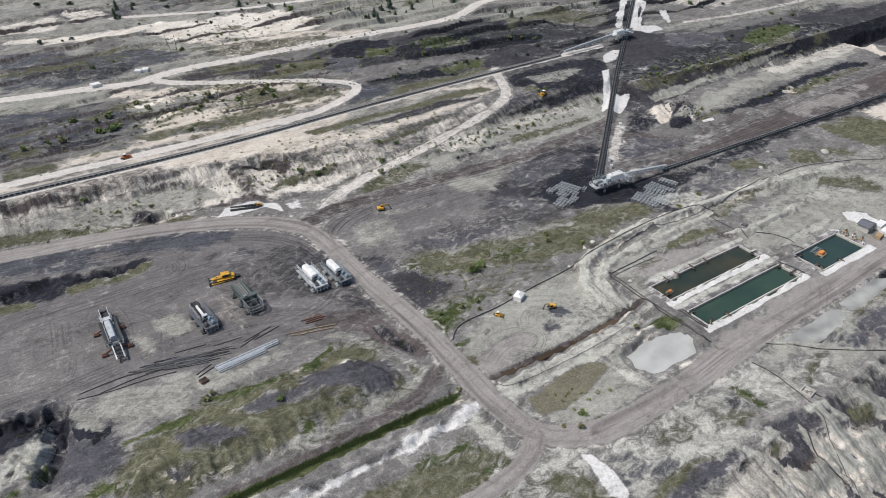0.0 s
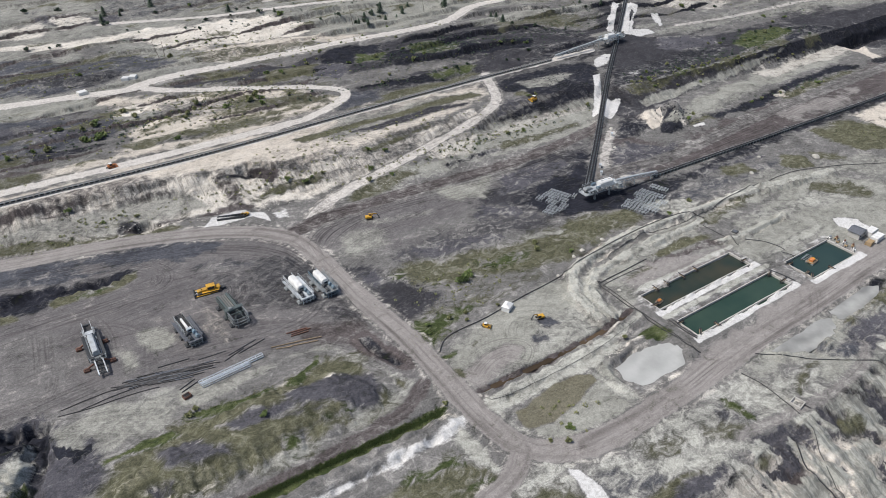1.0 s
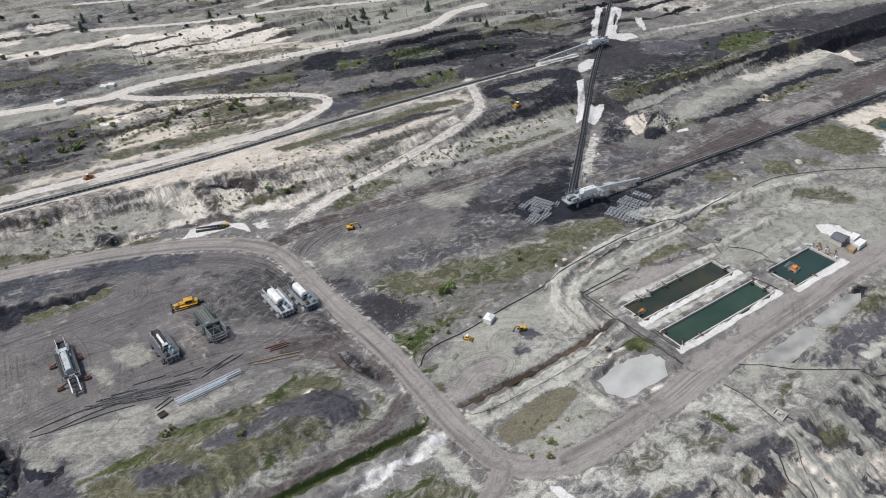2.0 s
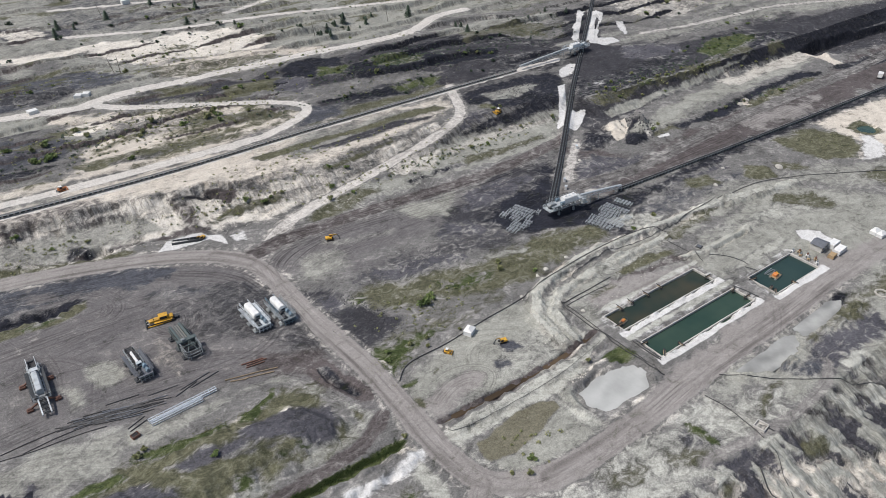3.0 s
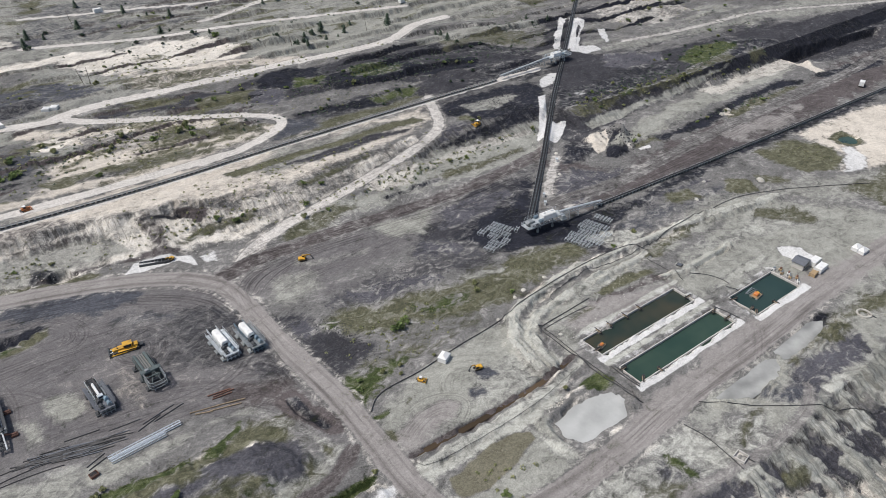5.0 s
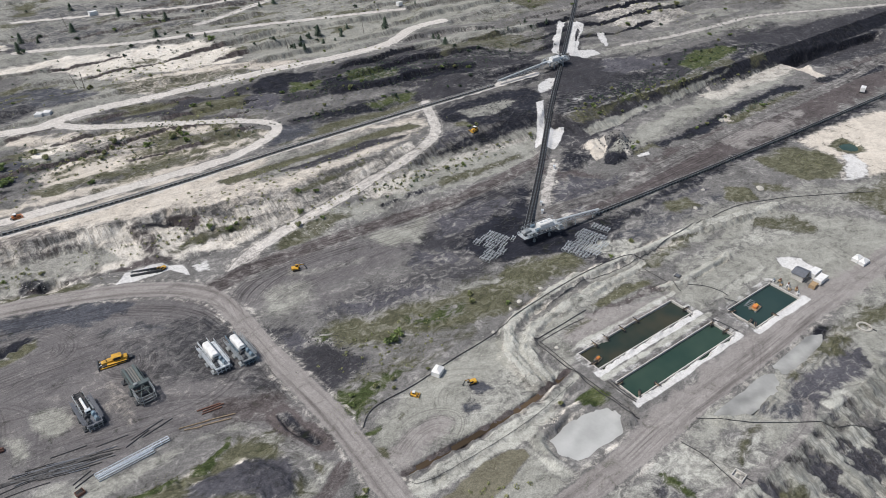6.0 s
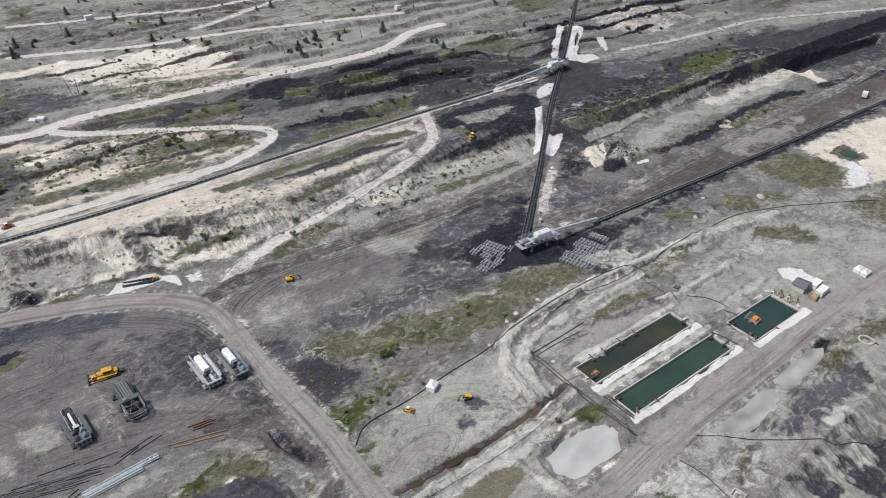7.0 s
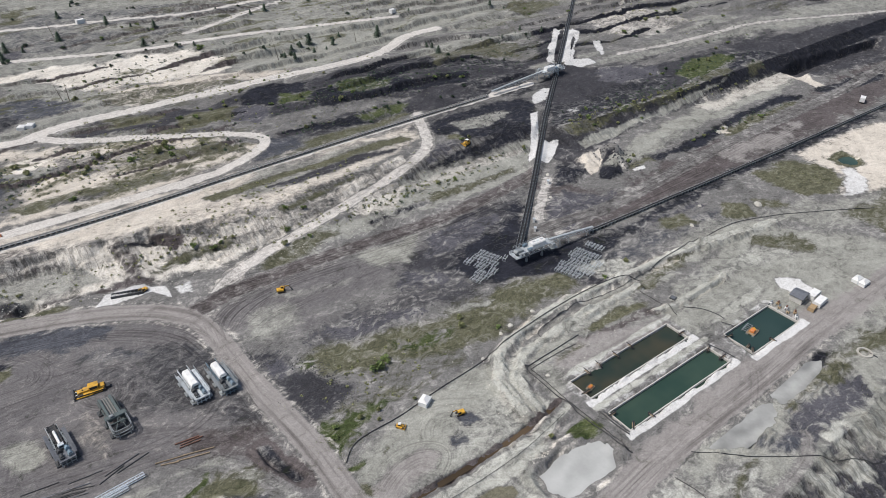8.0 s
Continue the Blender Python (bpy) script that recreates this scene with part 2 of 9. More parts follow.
    # thin rills, crusts and old wheel marks
    def thread(scale, stretch, width, rough=0.55):
        n = noise_tex(nt, scale, 3, rough, pos, stretch)
        return math_node(nt, "SUBTRACT", 1.0, ramp(nt, math_node(nt, "ABSOLUTE", math_node(nt, "SUBTRACT", n, 0.5)), 0.0, width))

    some, other = ramp(nt, big, 0.35, 0.75), ramp(nt, big, 0.65, 0.25)
    rills = lerp(ramp(nt, chan["steep"], 0.2, 0.6), thread(0.22, (0.35, 1.5, 1.0), 0.022), thread(0.45, (1.6, 0.3, 0.3), 0.05))
    base = mix(nt, math_node(nt, "MULTIPLY", math_node(nt, "MULTIPLY", math_node(nt, "MULTIPLY", rills, math_node(nt, "MAXIMUM", far, chan["steep"])), some), 0.55), base, mix(nt, 1.0, base, (0.45, 0.44, 0.44), "MULTIPLY"))
    base = mix(nt, math_node(nt, "MULTIPLY", math_node(nt, "MULTIPLY", thread(0.3, (0.6, 1.2, 1.0), 0.02), other), 0.16), base, mix(nt, 1.0, base, (0.3, 0.29, 0.27), "ADD"))
    base = mix(nt, math_node(nt, "MULTIPLY", thread(0.9, (1.0, 1.0, 1.0), 0.03), 0.22), base, mix(nt, 1.0, base, (0.5, 0.49, 0.48), "MULTIPLY"))
    # wheel and blade marks: thin bent lines on the flat ground
    bent = nt.nodes.new("ShaderNodeVectorMath")
    bent.operation = "MULTIPLY_ADD"
    warp = nt.nodes.new("ShaderNodeTexNoise")
    warp.inputs["Scale"].default_value, warp.inputs["Detail"].default_value = 0.035, 1.0
    nt.links.new(pos, warp.inputs["Vector"])
    nt.links.new(warp.outputs["Color"], bent.inputs[0])
    bent.inputs[1].default_value = (40.0, 40.0, 0.0)
    nt.links.new(pos, bent.inputs[2])
    level = math_node(nt, "MULTIPLY", ramp(nt, chan["steep"], 0.3, 0.05), math_node(nt, "SUBTRACT", 1.0, ramp(nt, math_node(nt, "MAXIMUM", chan["road"], math_node(nt, "MAXIMUM", chan["dry"], chan["white"])), 0.1, 0.5)))
    for scale, stretch, tint, much, where in ((0.16, (0.3, 1.0, 0.0), (0.6, 0.59, 0.59), 0.22, other), (0.12, (1.0, 0.7, 0.0), (0.62, 0.6, 0.59), 0.18, some)):
        n = noise_tex(nt, scale, 2, 0.5, bent.outputs[0], stretch)
        line = ramp(nt, math_node(nt, "ABSOLUTE", math_node(nt, "SUBTRACT", n, 0.5)), 0.016, 0.005)
        base = mix(nt, math_node(nt, "MULTIPLY", math_node(nt, "MULTIPLY", line, level), math_node(nt, "MULTIPLY", where, much)), base, mix(nt, 1.0, base, tint, "MULTIPLY"))
    clods = ramp(nt, noise_tex(nt, 1.3, 3, 0.6, pos), 0.36, 0.64)
    grain = mix(nt, 0.45, mix(nt, fine, (0.12, 0.12, 0.12), (0.88, 0.88, 0.88)), mix(nt, clods, (0.22, 0.22, 0.22), (0.78, 0.78, 0.78)))
    calm = math_node(nt, "MAXIMUM", chan["road"], math_node(nt, "MULTIPLY", math_node(nt, "MAXIMUM", chan["yard"], math_node(nt, "MAXIMUM", chan["ash"], math_node(nt, "MAXIMUM", chan["mud"], chan["cream"]))), 0.65))
    base = mix(nt, math_node(nt, "SUBTRACT", 0.36, math_node(nt, "MULTIPLY", ramp(nt, calm, 0.2, 0.8), 0.16)), base, grain, "OVERLAY")
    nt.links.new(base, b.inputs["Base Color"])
    b.inputs["Roughness"].default_value = 0.95
    b.inputs["Specular IOR Level"].default_value = 0.15
    h = math_node(nt, "ADD", math_node(nt, "MULTIPLY", mid, 0.8), math_node(nt, "MULTIPLY", fine, 0.5))
    bump(nt, b, math_node(nt, "ADD", h, math_node(nt, "MULTIPLY", streak, 0.4)), 0.6, 0.3)
    even = math_node(nt, "MAXIMUM", math_node(nt, "MAXIMUM", chan["ash"], chan["road"]), math_node(nt, "MAXIMUM", chan["dry"], chan["mud"]))
    even = math_node(nt, "MAXIMUM", even, chan["yard"])
    rugged = math_node(nt, "MAXIMUM", math_node(nt, "MULTIPLY", far, 0.6), math_node(nt, "MAXIMUM", chan["violet"], ramp(nt, chan["steep"], 0.1, 0.4)))
    nt.links.new(math_node(nt, "ADD", 0.22, math_node(nt, "SUBTRACT", math_node(nt, "MULTIPLY", rugged, 0.45), math_node(nt, "MULTIPLY", ramp(nt, even, 0.2, 0.9), 0.12))), b.inputs["Normal"].links[0].from_node.inputs["Strength"])
    return m


M_GROUND = ground_material()

# ---- the ground ----
# Long profile lines of the benches: each is (x, y, z) knots; the ground is lofted from line to line.
LINES = []


def bench_line(*knots):
    LINES.append(knots)


bench_line((-60, 226, 0), (-20, 222, 0), (5, 214, 0), (45, 207, 0), (82, 201, 0), (115, 190, 0), (145, 194, 0), (213, 193, 0), (226, 184, 0), (271, 175, -1), (304, 169, -2), (385, 168, -4), (700, 160, -6))
bench_line((-60, 233, 2.5), (-16, 231, 3), (37, 225, 3.5), (60, 216, 3), (82, 206, 1), (97, 205, 2.5), (140, 208, 3), (178, 210, 3), (215, 203, 2), (232, 189, 1), (258, 186, 1), (314, 179, 0), (375, 186, -2), (700, 186, -5))
bench_line((-60, 235, 4), (-16, 235, 5), (37, 229, 5.5), (75, 219, 6), (97, 215, 6), (140, 213, 4.5), (160, 215, 5), (178, 215, 5), (222, 209, 4), (236, 196, 1.2), (254, 193, 1.2), (300, 197, 0), (350, 199, -2.5), (420, 206, -5), (700, 214, -6))
bench_line((-60, 238, 7.5), (-16, 239, 8), (37, 232, 7.5), (75, 222, 7.5), (97, 220, 7.2), (140, 222, 7), (178, 221, 6.8), (222, 217, 6.8), (244, 205, 6.5), (308, 205, 5), (360, 209, 3), (420, 214, 0), (700, 222, -2))
bench_line((-60, 250, 8), (112, 250, 8.3), (175, 254, 8), (220, 252, 7.5), (300, 240, 6), (406, 240, 4), (700, 240, 2))
bench_line((-60, 300, 12.5), (-6, 296, 12.5), (32, 287, 12), (74, 277, 12), (121, 268, 11.5), (190, 282, 12), (250, 270, 9), (320, 262, 7), (420, 250, 5), (700, 260, 4))
bench_line((-60, 318, 14), (28, 313, 14), (88, 314, 14), (140, 308, 14), (210, 312, 14.5), (250, 330, 15), (300, 300, 11), (400, 285, 9), (700, 300, 8))
bench_line((-60, 360, 15), (0, 357, 15), (45, 346, 15), (84, 345, 15), (125, 339, 15.5), (160, 331, 16), (235, 345, 16), (300, 345, 16), (400, 330, 13), (700, 340, 11))
bench_line((-60, 400, 21), (5, 394, 21), (54, 383, 21), (94, 375, 21), (135, 362, 20.5), (180, 350, 19.5), (250, 358, 18), (320, 375, 18), (420, 370, 17), (700, 380, 14))
bench_line((-60, 440, 25), (115, 425, 25), (250, 420, 23), (400, 430, 21), (700, 440, 18))
bench_line((-60, 540, 33), (150, 530, 33), (400, 540, 28), (700, 550, 25))
bench_line((-60, 800, 45), (300, 800, 45), (700, 820, 40))


def smooth(a, b, v):
    t = np.clip((v - a) / (b - a), 0, 1)
    return t * t * (3 - 2 * t)


def benches(x, y):
    """Height of the benches: flat pit floor, then a lofted rise from line to line."""
    x, y = np.asarray(x, float), np.asarray(y, float)
    z = np.zeros_like(x) - 0.02 * np.clip(x - 270, 0, 400) * smooth(90, 170, y)
    last_y = last_z = None
    for line in LINES:
        kx, ky, kz = np.array(line, float).T
        ly, lz = np.interp(x, kx, ky), np.interp(x, kx, kz)
        if last_y is not None:
            ly = np.maximum(ly, last_y + 0.5)
            s = np.clip((y - last_y) / (ly - last_y), 0, 1)
            z = np.where(y > last_y, last_z + (lz - last_z) * s, z)
        last_y, last_z = ly, lz
    # the ground falls away below the near slope
    return z - 0.42 * np.clip(47 + 0.03 * (x - 130) - y, 0, 40) * smooth(85, 110, x)


def hashed(i, j, seed):
    v = (i * 374761393 + j * 668265263 + seed * 1442695041) & 0x7FFFFFFF
    v = ((v ^ (v >> 13)) * 1274126177) & 0x7FFFFFFF
    return ((v ^ (v >> 16)) & 0xFFFF) / 65535.0


def value_noise(x, y, seed=0):
    i, j = np.floor(x).astype(np.int64), np.floor(y).astype(np.int64)
    u, v = x - i, y - j
    u, v = u * u * (3 - 2 * u), v * v * (3 - 2 * v)
    a, b, c, d = hashed(i, j, seed), hashed(i + 1, j, seed), hashed(i, j + 1, seed), hashed(i + 1, j + 1, seed)
    return (a * (1 - u) + b * u) * (1 - v) + (c * (1 - u) + d * u) * v - 0.5


def fbm(x, y, octaves=4, seed=0):
    out, amp = np.zeros_like(x), 1.0
    for k in range(octaves):
        out += amp * value_noise(x * 2**k + 17.3 * k, y * 2**k - 9.1 * k, seed + k)
        amp *= 0.55
    return out


def along(x, y, line):
    """Distance to a polyline, signed across it (left is plus), and how far along it lies."""
    best, side, far, run = np.full(x.shape, 1e9), np.zeros(x.shape), np.zeros(x.shape), 0.0
    for (ax, ay), (bx, by) in zip(line, line[1:]):
        dx, dy = bx - ax, by - ay
        length = math.hypot(dx, dy)
        s = np.clip(((x - ax) * dx + (y - ay) * dy) / length**2, 0, 1)
        px, py = x - ax - s * dx, y - ay - s * dy
        d = np.hypot(px, py)
        near = d < best
        best = np.where(near, d, best)
        side = np.where(near, np.sign(dx * (y - ay) - dy * (x - ax)) * d, side)
        far = np.where(near, run + s * length, far)
        run += length
    return best, side, far


def inside(x, y, poly):
    """Signed distance to a closed outline, plus inside."""
    d, _, _ = along(x, y, list(poly) + [poly[0]])
    odd = np.zeros(x.shape, bool)
    for (ax, ay), (bx, by) in zip(poly, list(poly[1:]) + [poly[0]]):
        if ay != by:
            odd ^= ((ay > y) != (by > y)) & (x < (bx - ax) * (y - ay) / (by - ay) + ax)
    return np.where(odd, d, -d)


def rounded(line, times=2):
    """Cuts the corners of an open polyline."""
    for _ in range(times):
        out = [line[0]]
        for (ax, ay), (bx, by) in zip(line, line[1:]):
            out += [(0.75 * ax + 0.25 * bx, 0.75 * ay + 0.25 * by), (0.25 * ax + 0.75 * bx, 0.25 * ay + 0.75 * by)]
        line = out + [line[-1]]
    return line


# roads and tracks: centre line, half width, how packed; dry roads are pale, clay roads brown
ROADS = []


def road(half, packed, brown, *line):
    ROADS.append((list(line), half, packed, brown))


road(3.4, 1, 0, (-46.2, 220.9), (-17.8, 217.6), (-2.6, 214.3), (13.3, 211.2), (29.6, 206.1), (46, 199.8), (58.4, 191.7), (66.1, 182.1))
road(2.9, 1, 0, (58.4, 191.7), (65.9, 183.9), (68.4, 172.2), (68.4, 158.4), (70, 137.1), (71.7, 121.7), (71.9, 105.9), (71.4, 93.2), (71.6, 83.6), (73.5, 76), (78.8, 70.9), (86.1, 68), (96.7, 67.1), (110.1, 67.4))
road(3.1, 1, 0, (86.1, 68), (96.7, 67.1), (110.1, 67.4), (127.4, 68.2), (142.5, 69.5), (157.4, 69.8), (176.7, 70.4), (208.4, 72.1), (254.8, 72.3))
road(2, 1, 0, (73.5, 75.1), (69.1, 71.6), (62.3, 69.6), (53.7, 68.7), (43.8, 67.9))
road(2.2, 1, -0.42, (70.9, 183.9), (79, 191.7), (87.4, 196.6), (98.5, 200.5), (117.5, 204.5), (141.8, 210.2), (162.3, 215.5), (175.9, 221), (182.9, 228.3), (186.9, 237.2), (190.6, 245.5), (194, 251.9))
road(3.2, 0.3, 0.8, (68.5, 185.4), (80.9, 187.8), (89.4, 187.7), (116.7, 187.3), (145.2, 184.6), (167.3, 184.7), (194.2, 188), (208, 190.7))
road(1.5, 0.2, 0.9, (11.4, 97.1), (23.1, 96.4), (36.4, 97), (51.1, 98.1), (58, 99), (62.2, 101.1), (66.5, 104))
road(2.9, 1, -1, (-41.9, 322.7), (-4.3, 316.7), (15.8, 312.8), (32.6, 309.4), (47.6, 305.3), (53.9, 310.1), (68.8, 313.2), (86.6, 312.9), (114, 313), (143.1, 311.9), (174.6, 310.9), (202, 310.7), (217.3, 314.6), (224.6, 319.1), (240, 327.8), (260.7, 328.4))
road(1.9, 1, -1, (52.3, 307.3), (55, 303.2), (63.7, 295.8), (78.4, 289.1), (99.9, 278.9), (119.7, 270.2), (126.3, 264.5), (126.1, 259.5), (119.7, 254.5), (110, 250.7), (101.5, 249), (86.1, 247.1))
road(2, 1, -1, (101.5, 249), (86.7, 248.5), (63.7, 247.9), (42.5, 247.8), (23, 248.1), (4.8, 248.8), (-12.3, 249.1), (-36.1, 249.7))
road(1.6, 0.8, -0.3, (208.4, 183.4), (194.9, 172.6), (186.4, 166.1), (182.7, 158.8), (184.4, 153.3))
road(3, 0.3, 0.4, (178.2, 157.3), (191.3, 157.1), (209.5, 153.8), (248, 157.3), (293.8, 161.9), (341.8, 163.5), (381.7, 166.3), (480.4, 175.5))
road(2.2, 0.8, -0.5, (61.9, 428), (86.7, 421.6), (113.7, 418), (148.6, 405.2), (184.7, 414), (209.8, 414.4))
road(2.2, 0.8, -0.5, (54.4, 386.9), (77.2, 380.8), (100.4, 372.5), (125.5, 366.1), (154.1, 364.5), (203.8, 361.5), (249.9, 353.1))
road(2, 0.8, -0.4, (138.7, 378.7), (152.3, 382.5), (181, 397.8), (207.4, 409.6), (233, 415.5))
road(2, 0.7, -0.3, (333.2, 257.9), (369.1, 253.5), (410.4, 252.4), (452.3, 252.8), (507.9, 238.1), (571.2, 223.8))
road(1.1, 0.5, 0.1, (115.6, 51.3), (127.8, 49.8), (136.5, 48.3), (146.9, 47.6), (159.7, 48.7), (166.8, 51.6), (168.1, 53.4))

# belt lines in plan
BELT_WEST = [(-70, 240.5), (-14, 240.6), (40, 239.8), (72, 240.3), (109, 243.2), (167, 246.8), (234, 249.7), (262, 251.5)]
BELT_TRUNK = [(164.5, 151.6), (198, 181.0), (225, 205.2), (248, 225.6), (304, 273.0), (376, 335.0), (470, 416)]
BELT_EAST = [(192, 146.3), (275, 143.4), (406, 143.0), (560, 142)]
BELTS = [BELT_WEST, BELT_TRUNK, BELT_EAST]

# ponds: x0, x1, y0, y1 of the water
PONDS = {"brown": (135.2, 174.4, 91.9, 99.2), "green": (135.2, 175.4, 79.0, 86.0), "teal": (183.6, 205.8, 77.0, 86.6)}
WATER_Z = -0.7

# what covers the ground: channel, softness of the edge, strength, outline
COVER = []


def lay(channel, soft, strength, *outline):
    COVER.append((channel, list(outline), soft, strength))


lay("ash", 8, 0.62, (-400, 318), (-60, 318), (60, 312), (150, 308), (215, 312), (260, 335), (420, 335), (800, 350), (800, 1200), (-400, 1200))
lay("grey", 3, 0.42, (65.7, 449.1), (97.2, 442.5), (148.2, 431), (204.2, 417.5), (234.1, 417.3), (227.9, 405.9), (181.9, 399.8), (145.8, 397.8), (110.1, 405.5), (61.4, 425.2))
lay("grey", 3, 0.42, (61.1, 423.4), (96.8, 407.1), (143.3, 391.5), (138.4, 378.1), (91.1, 386), (54.9, 389.3))
lay("moss", 3, 0.8, (66.5, 453.8), (76, 453.9), (73.7, 435.4), (62.9, 433.8))
lay("moss", 2, 0.7, (328.4, 344.8), (355.2, 342.4), (357.3, 329.1), (323.3, 323.3), (319.2, 334.2))
lay("ash", 3, 0.85, (157.2, 357.9), (203.8, 361.5), (249.9, 353.1), (310.2, 345), (305.2, 333.5), (232.4, 326.9), (178.7, 315.1), (153.7, 318.7), (150.4, 336.8))
# sunlit scarp: part of its brightness is put into the pale cover
lay("pale", 3, 0.9, (63.5, 363.7), (76.8, 369.7), (93.2, 366), (108.9, 366), (130.6, 357.5), (143.5, 347.4), (147.8, 337.4), (138.6, 329.2), (121.1, 333.5), (102.2, 338.7), (85.9, 342), (72, 351.1))
lay("cream", 3, 0.8, (85.9, 342), (120.6, 331.9), (145.4, 325.3), (167.9, 317.7), (164.7, 311.3), (133.7, 317.5), (107.4, 316.1), (90.4, 315.7), (83.7, 325.1))
lay("moss", 1.5, 0.55, (82.2, 337.1), (98, 333.3), (122.8, 323.8), (140.1, 320), (138, 314.8), (114.9, 316.1), (93.1, 316.4), (80.9, 323.4))
lay("pale", 3, 0.7, (5.9, 401.9), (20.5, 398.8), (28.7, 402.8), (32, 391.7), (27.9, 383.5), (4.4, 390.4))
lay("pale", 2.5, 0.85, (3.5, 384.2), (17.3, 380), (38.8, 374.7), (73, 372.5), (76.3, 365.1), (39.3, 364.8), (16.1, 372.8), (2.7, 378.3))
lay("grey", 2.5, 0.75, (1.6, 369.5), (14.8, 364.6), (31.9, 353.9), (50.4, 348.4), (69.2, 341.8), (73.8, 330.2), (64.3, 323.9), (51.8, 323.1), (38.9, 318.4), (27.5, 317.7), (9.2, 326.1), (-3.2, 328.1))
lay("coal", 2, 0.55, (5.9, 350.6), (23.6, 348.6), (32.4, 331.6), (47, 333.8), (57.8, 327.2), (49.2, 322.3), (34.6, 319.6), (20.3, 327.6), (6.2, 335))
lay("brown", 2, 0.5, (15.5, 369.2), (34, 363), (34.8, 356.1), (18.6, 360.1))
lay("violet", 2.5, 0.6, (28.7, 418.9), (49.9, 401.6), (68.6, 397.9), (60.1, 386.4), (37.1, 390.9), (26.5, 404.9))
lay("pale", 2, 0.7, (34.2, 403.7), (50.2, 402.6), (52.8, 389.9), (36.5, 388.5))
lay("base", 3, 0.8, (38.4, 361.5), (50.5, 358.4), (49.2, 348.9), (37.6, 352))
lay("ash", 2.5, 0.95, (-32.8, 319.8), (-4.5, 315.4), (19.2, 308), (48.1, 298.9), (49, 293.2), (21.6, 297.9), (-6, 302.1), (-33.4, 307))
# cream laid stronger here, painting in the sun on these ledges
lay("cream", 3, 0.95, (35.4, 302.1), (56.4, 295.1), (81.3, 283), (110.9, 268.5), (125.7, 255.6), (102.4, 250.8), (82.2, 248.9), (59.9, 249.7), (43.5, 251.2), (30.4, 254.9), (40.8, 271.2), (51.2, 276.9), (40.7, 287.4))
lay("base", 2, 0.6, (54.4, 288.5), (75.4, 280), (109.9, 266.4), (117.9, 261.2), (106.2, 258.8), (79.4, 265.3), (57.7, 269.4), (50.8, 275.6))
lay("pale", 2, 0.9, (37, 294.7), (45, 295.3), (54.7, 289.5), (50.5, 282.3), (41.2, 280.4), (37.2, 286.5))
lay("grey", 3, 0.75, (-33.6, 302.1), (-6.1, 300.5), (13.1, 297.1), (32.2, 288.1), (40.5, 277.7), (37.1, 273.5), (27.7, 268.4), (14, 268.4), (1.1, 269.7), (-10.1, 266.8), (-35.2, 265.4))
lay("violet", 2, 0.7, (-7.1, 292.3), (11.8, 288.4), (30.7, 280.9), (29.3, 275.4), (9.9, 277), (-8.5, 280.8))
lay("coal", 1.2, 0.7, (-34.7, 275.2), (-9.6, 271.5), (1.3, 271.8), (14.3, 270.5), (27.4, 267.1), (35, 265.1), (26.8, 264.5), (13.5, 265.9), (0.6, 266.1), (-10.3, 264.4), (-35.1, 267.4))
lay("moss", 1.5, 0.7, (-11, 260.8), (6.3, 257.6), (17.8, 250.3), (21.7, 250.8), (5, 250.1), (-12.1, 251.4))
lay("moss", 1.5, 0.7, (32.6, 263.7), (47.1, 263.4), (63.8, 261), (79.3, 259.1), (104.8, 255.9), (115.3, 256.2), (102.9, 252), (79.3, 253.4), (57.3, 254.8), (36.4, 254.9))
lay("moss", 1.2, 0.6, (81, 275.9), (100.8, 269.2), (118.3, 262.1), (116.2, 257.9), (97.7, 262.4), (79.9, 266.5))
lay("coal", 1, 0.5, (45.3, 257.2), (67.4, 258.3), (83.9, 258.8), (106.8, 260), (106, 258.4), (82.9, 256.4), (66.2, 255), (46.4, 253.9))
lay("brown", 1.2, 0.7, (-11, 260.8), (-0.5, 260.1), (8.6, 260.2), (8.1, 257.5), (-1.1, 256.6), (-11.5, 256.2))
lay("cream", 2, 0.9, (4.3, 256.6), (15.4, 256.6), (32.7, 256.4), (50.1, 252.4), (49.5, 250.4), (31.3, 250.9), (14.3, 251.3), (5.1, 250.9))
lay("soil", 3, 0.9, (80, 308.5), (104.9, 304.2), (126.4, 302), (150.1, 301.5), (171.3, 305.3), (195.4, 300.6), (214.9, 303.1), (256.1, 291.8), (281.2, 273.5), (265.5, 251.9), (236.8, 250.9), (214.8, 250.5), (189, 252.2), (164.8, 253.7), (141.5, 254.1), (127.9, 254.7), (129.6, 262.9), (120.6, 272), (102, 284.3), (83.7, 289.8), (64.9, 300.3), (63.9, 304.6))
lay("base", 2, 0.8, (99.6, 291), (120, 288.1), (137, 276.8), (159.5, 274.5), (183.2, 272), (200, 267.3), (193.7, 263.2), (165.3, 264), (143.2, 261.9), (129.6, 262.9), (120.6, 272), (102.3, 285))
lay("violet", 1.5, 0.8, (122.1, 292.7), (134.1, 293.8), (141.7, 285.7), (130.1, 274.6), (121.9, 280.4))
lay("coal", 2.5, 0.95, (139.7, 305.2), (157.8, 304.3), (169.2, 301.8), (155.1, 282.7), (142.4, 287), (131.8, 295))
lay("coal", 2.5, 1, (161.7, 288.9), (180, 287.2), (203, 286.1), (213.4, 276.2), (238.9, 280.3), (243.6, 274.4), (230.8, 265.9), (207.7, 268.4), (184, 273.2), (165.8, 274.7), (156, 279.1))
lay("coal", 2.5, 0.8, (195, 300), (218.6, 293), (214.7, 282.7), (194.3, 288.6))
lay("grass", 2, 0.7, (149.7, 295.1), (161.2, 290.7), (156.2, 282.1), (145, 286.3))
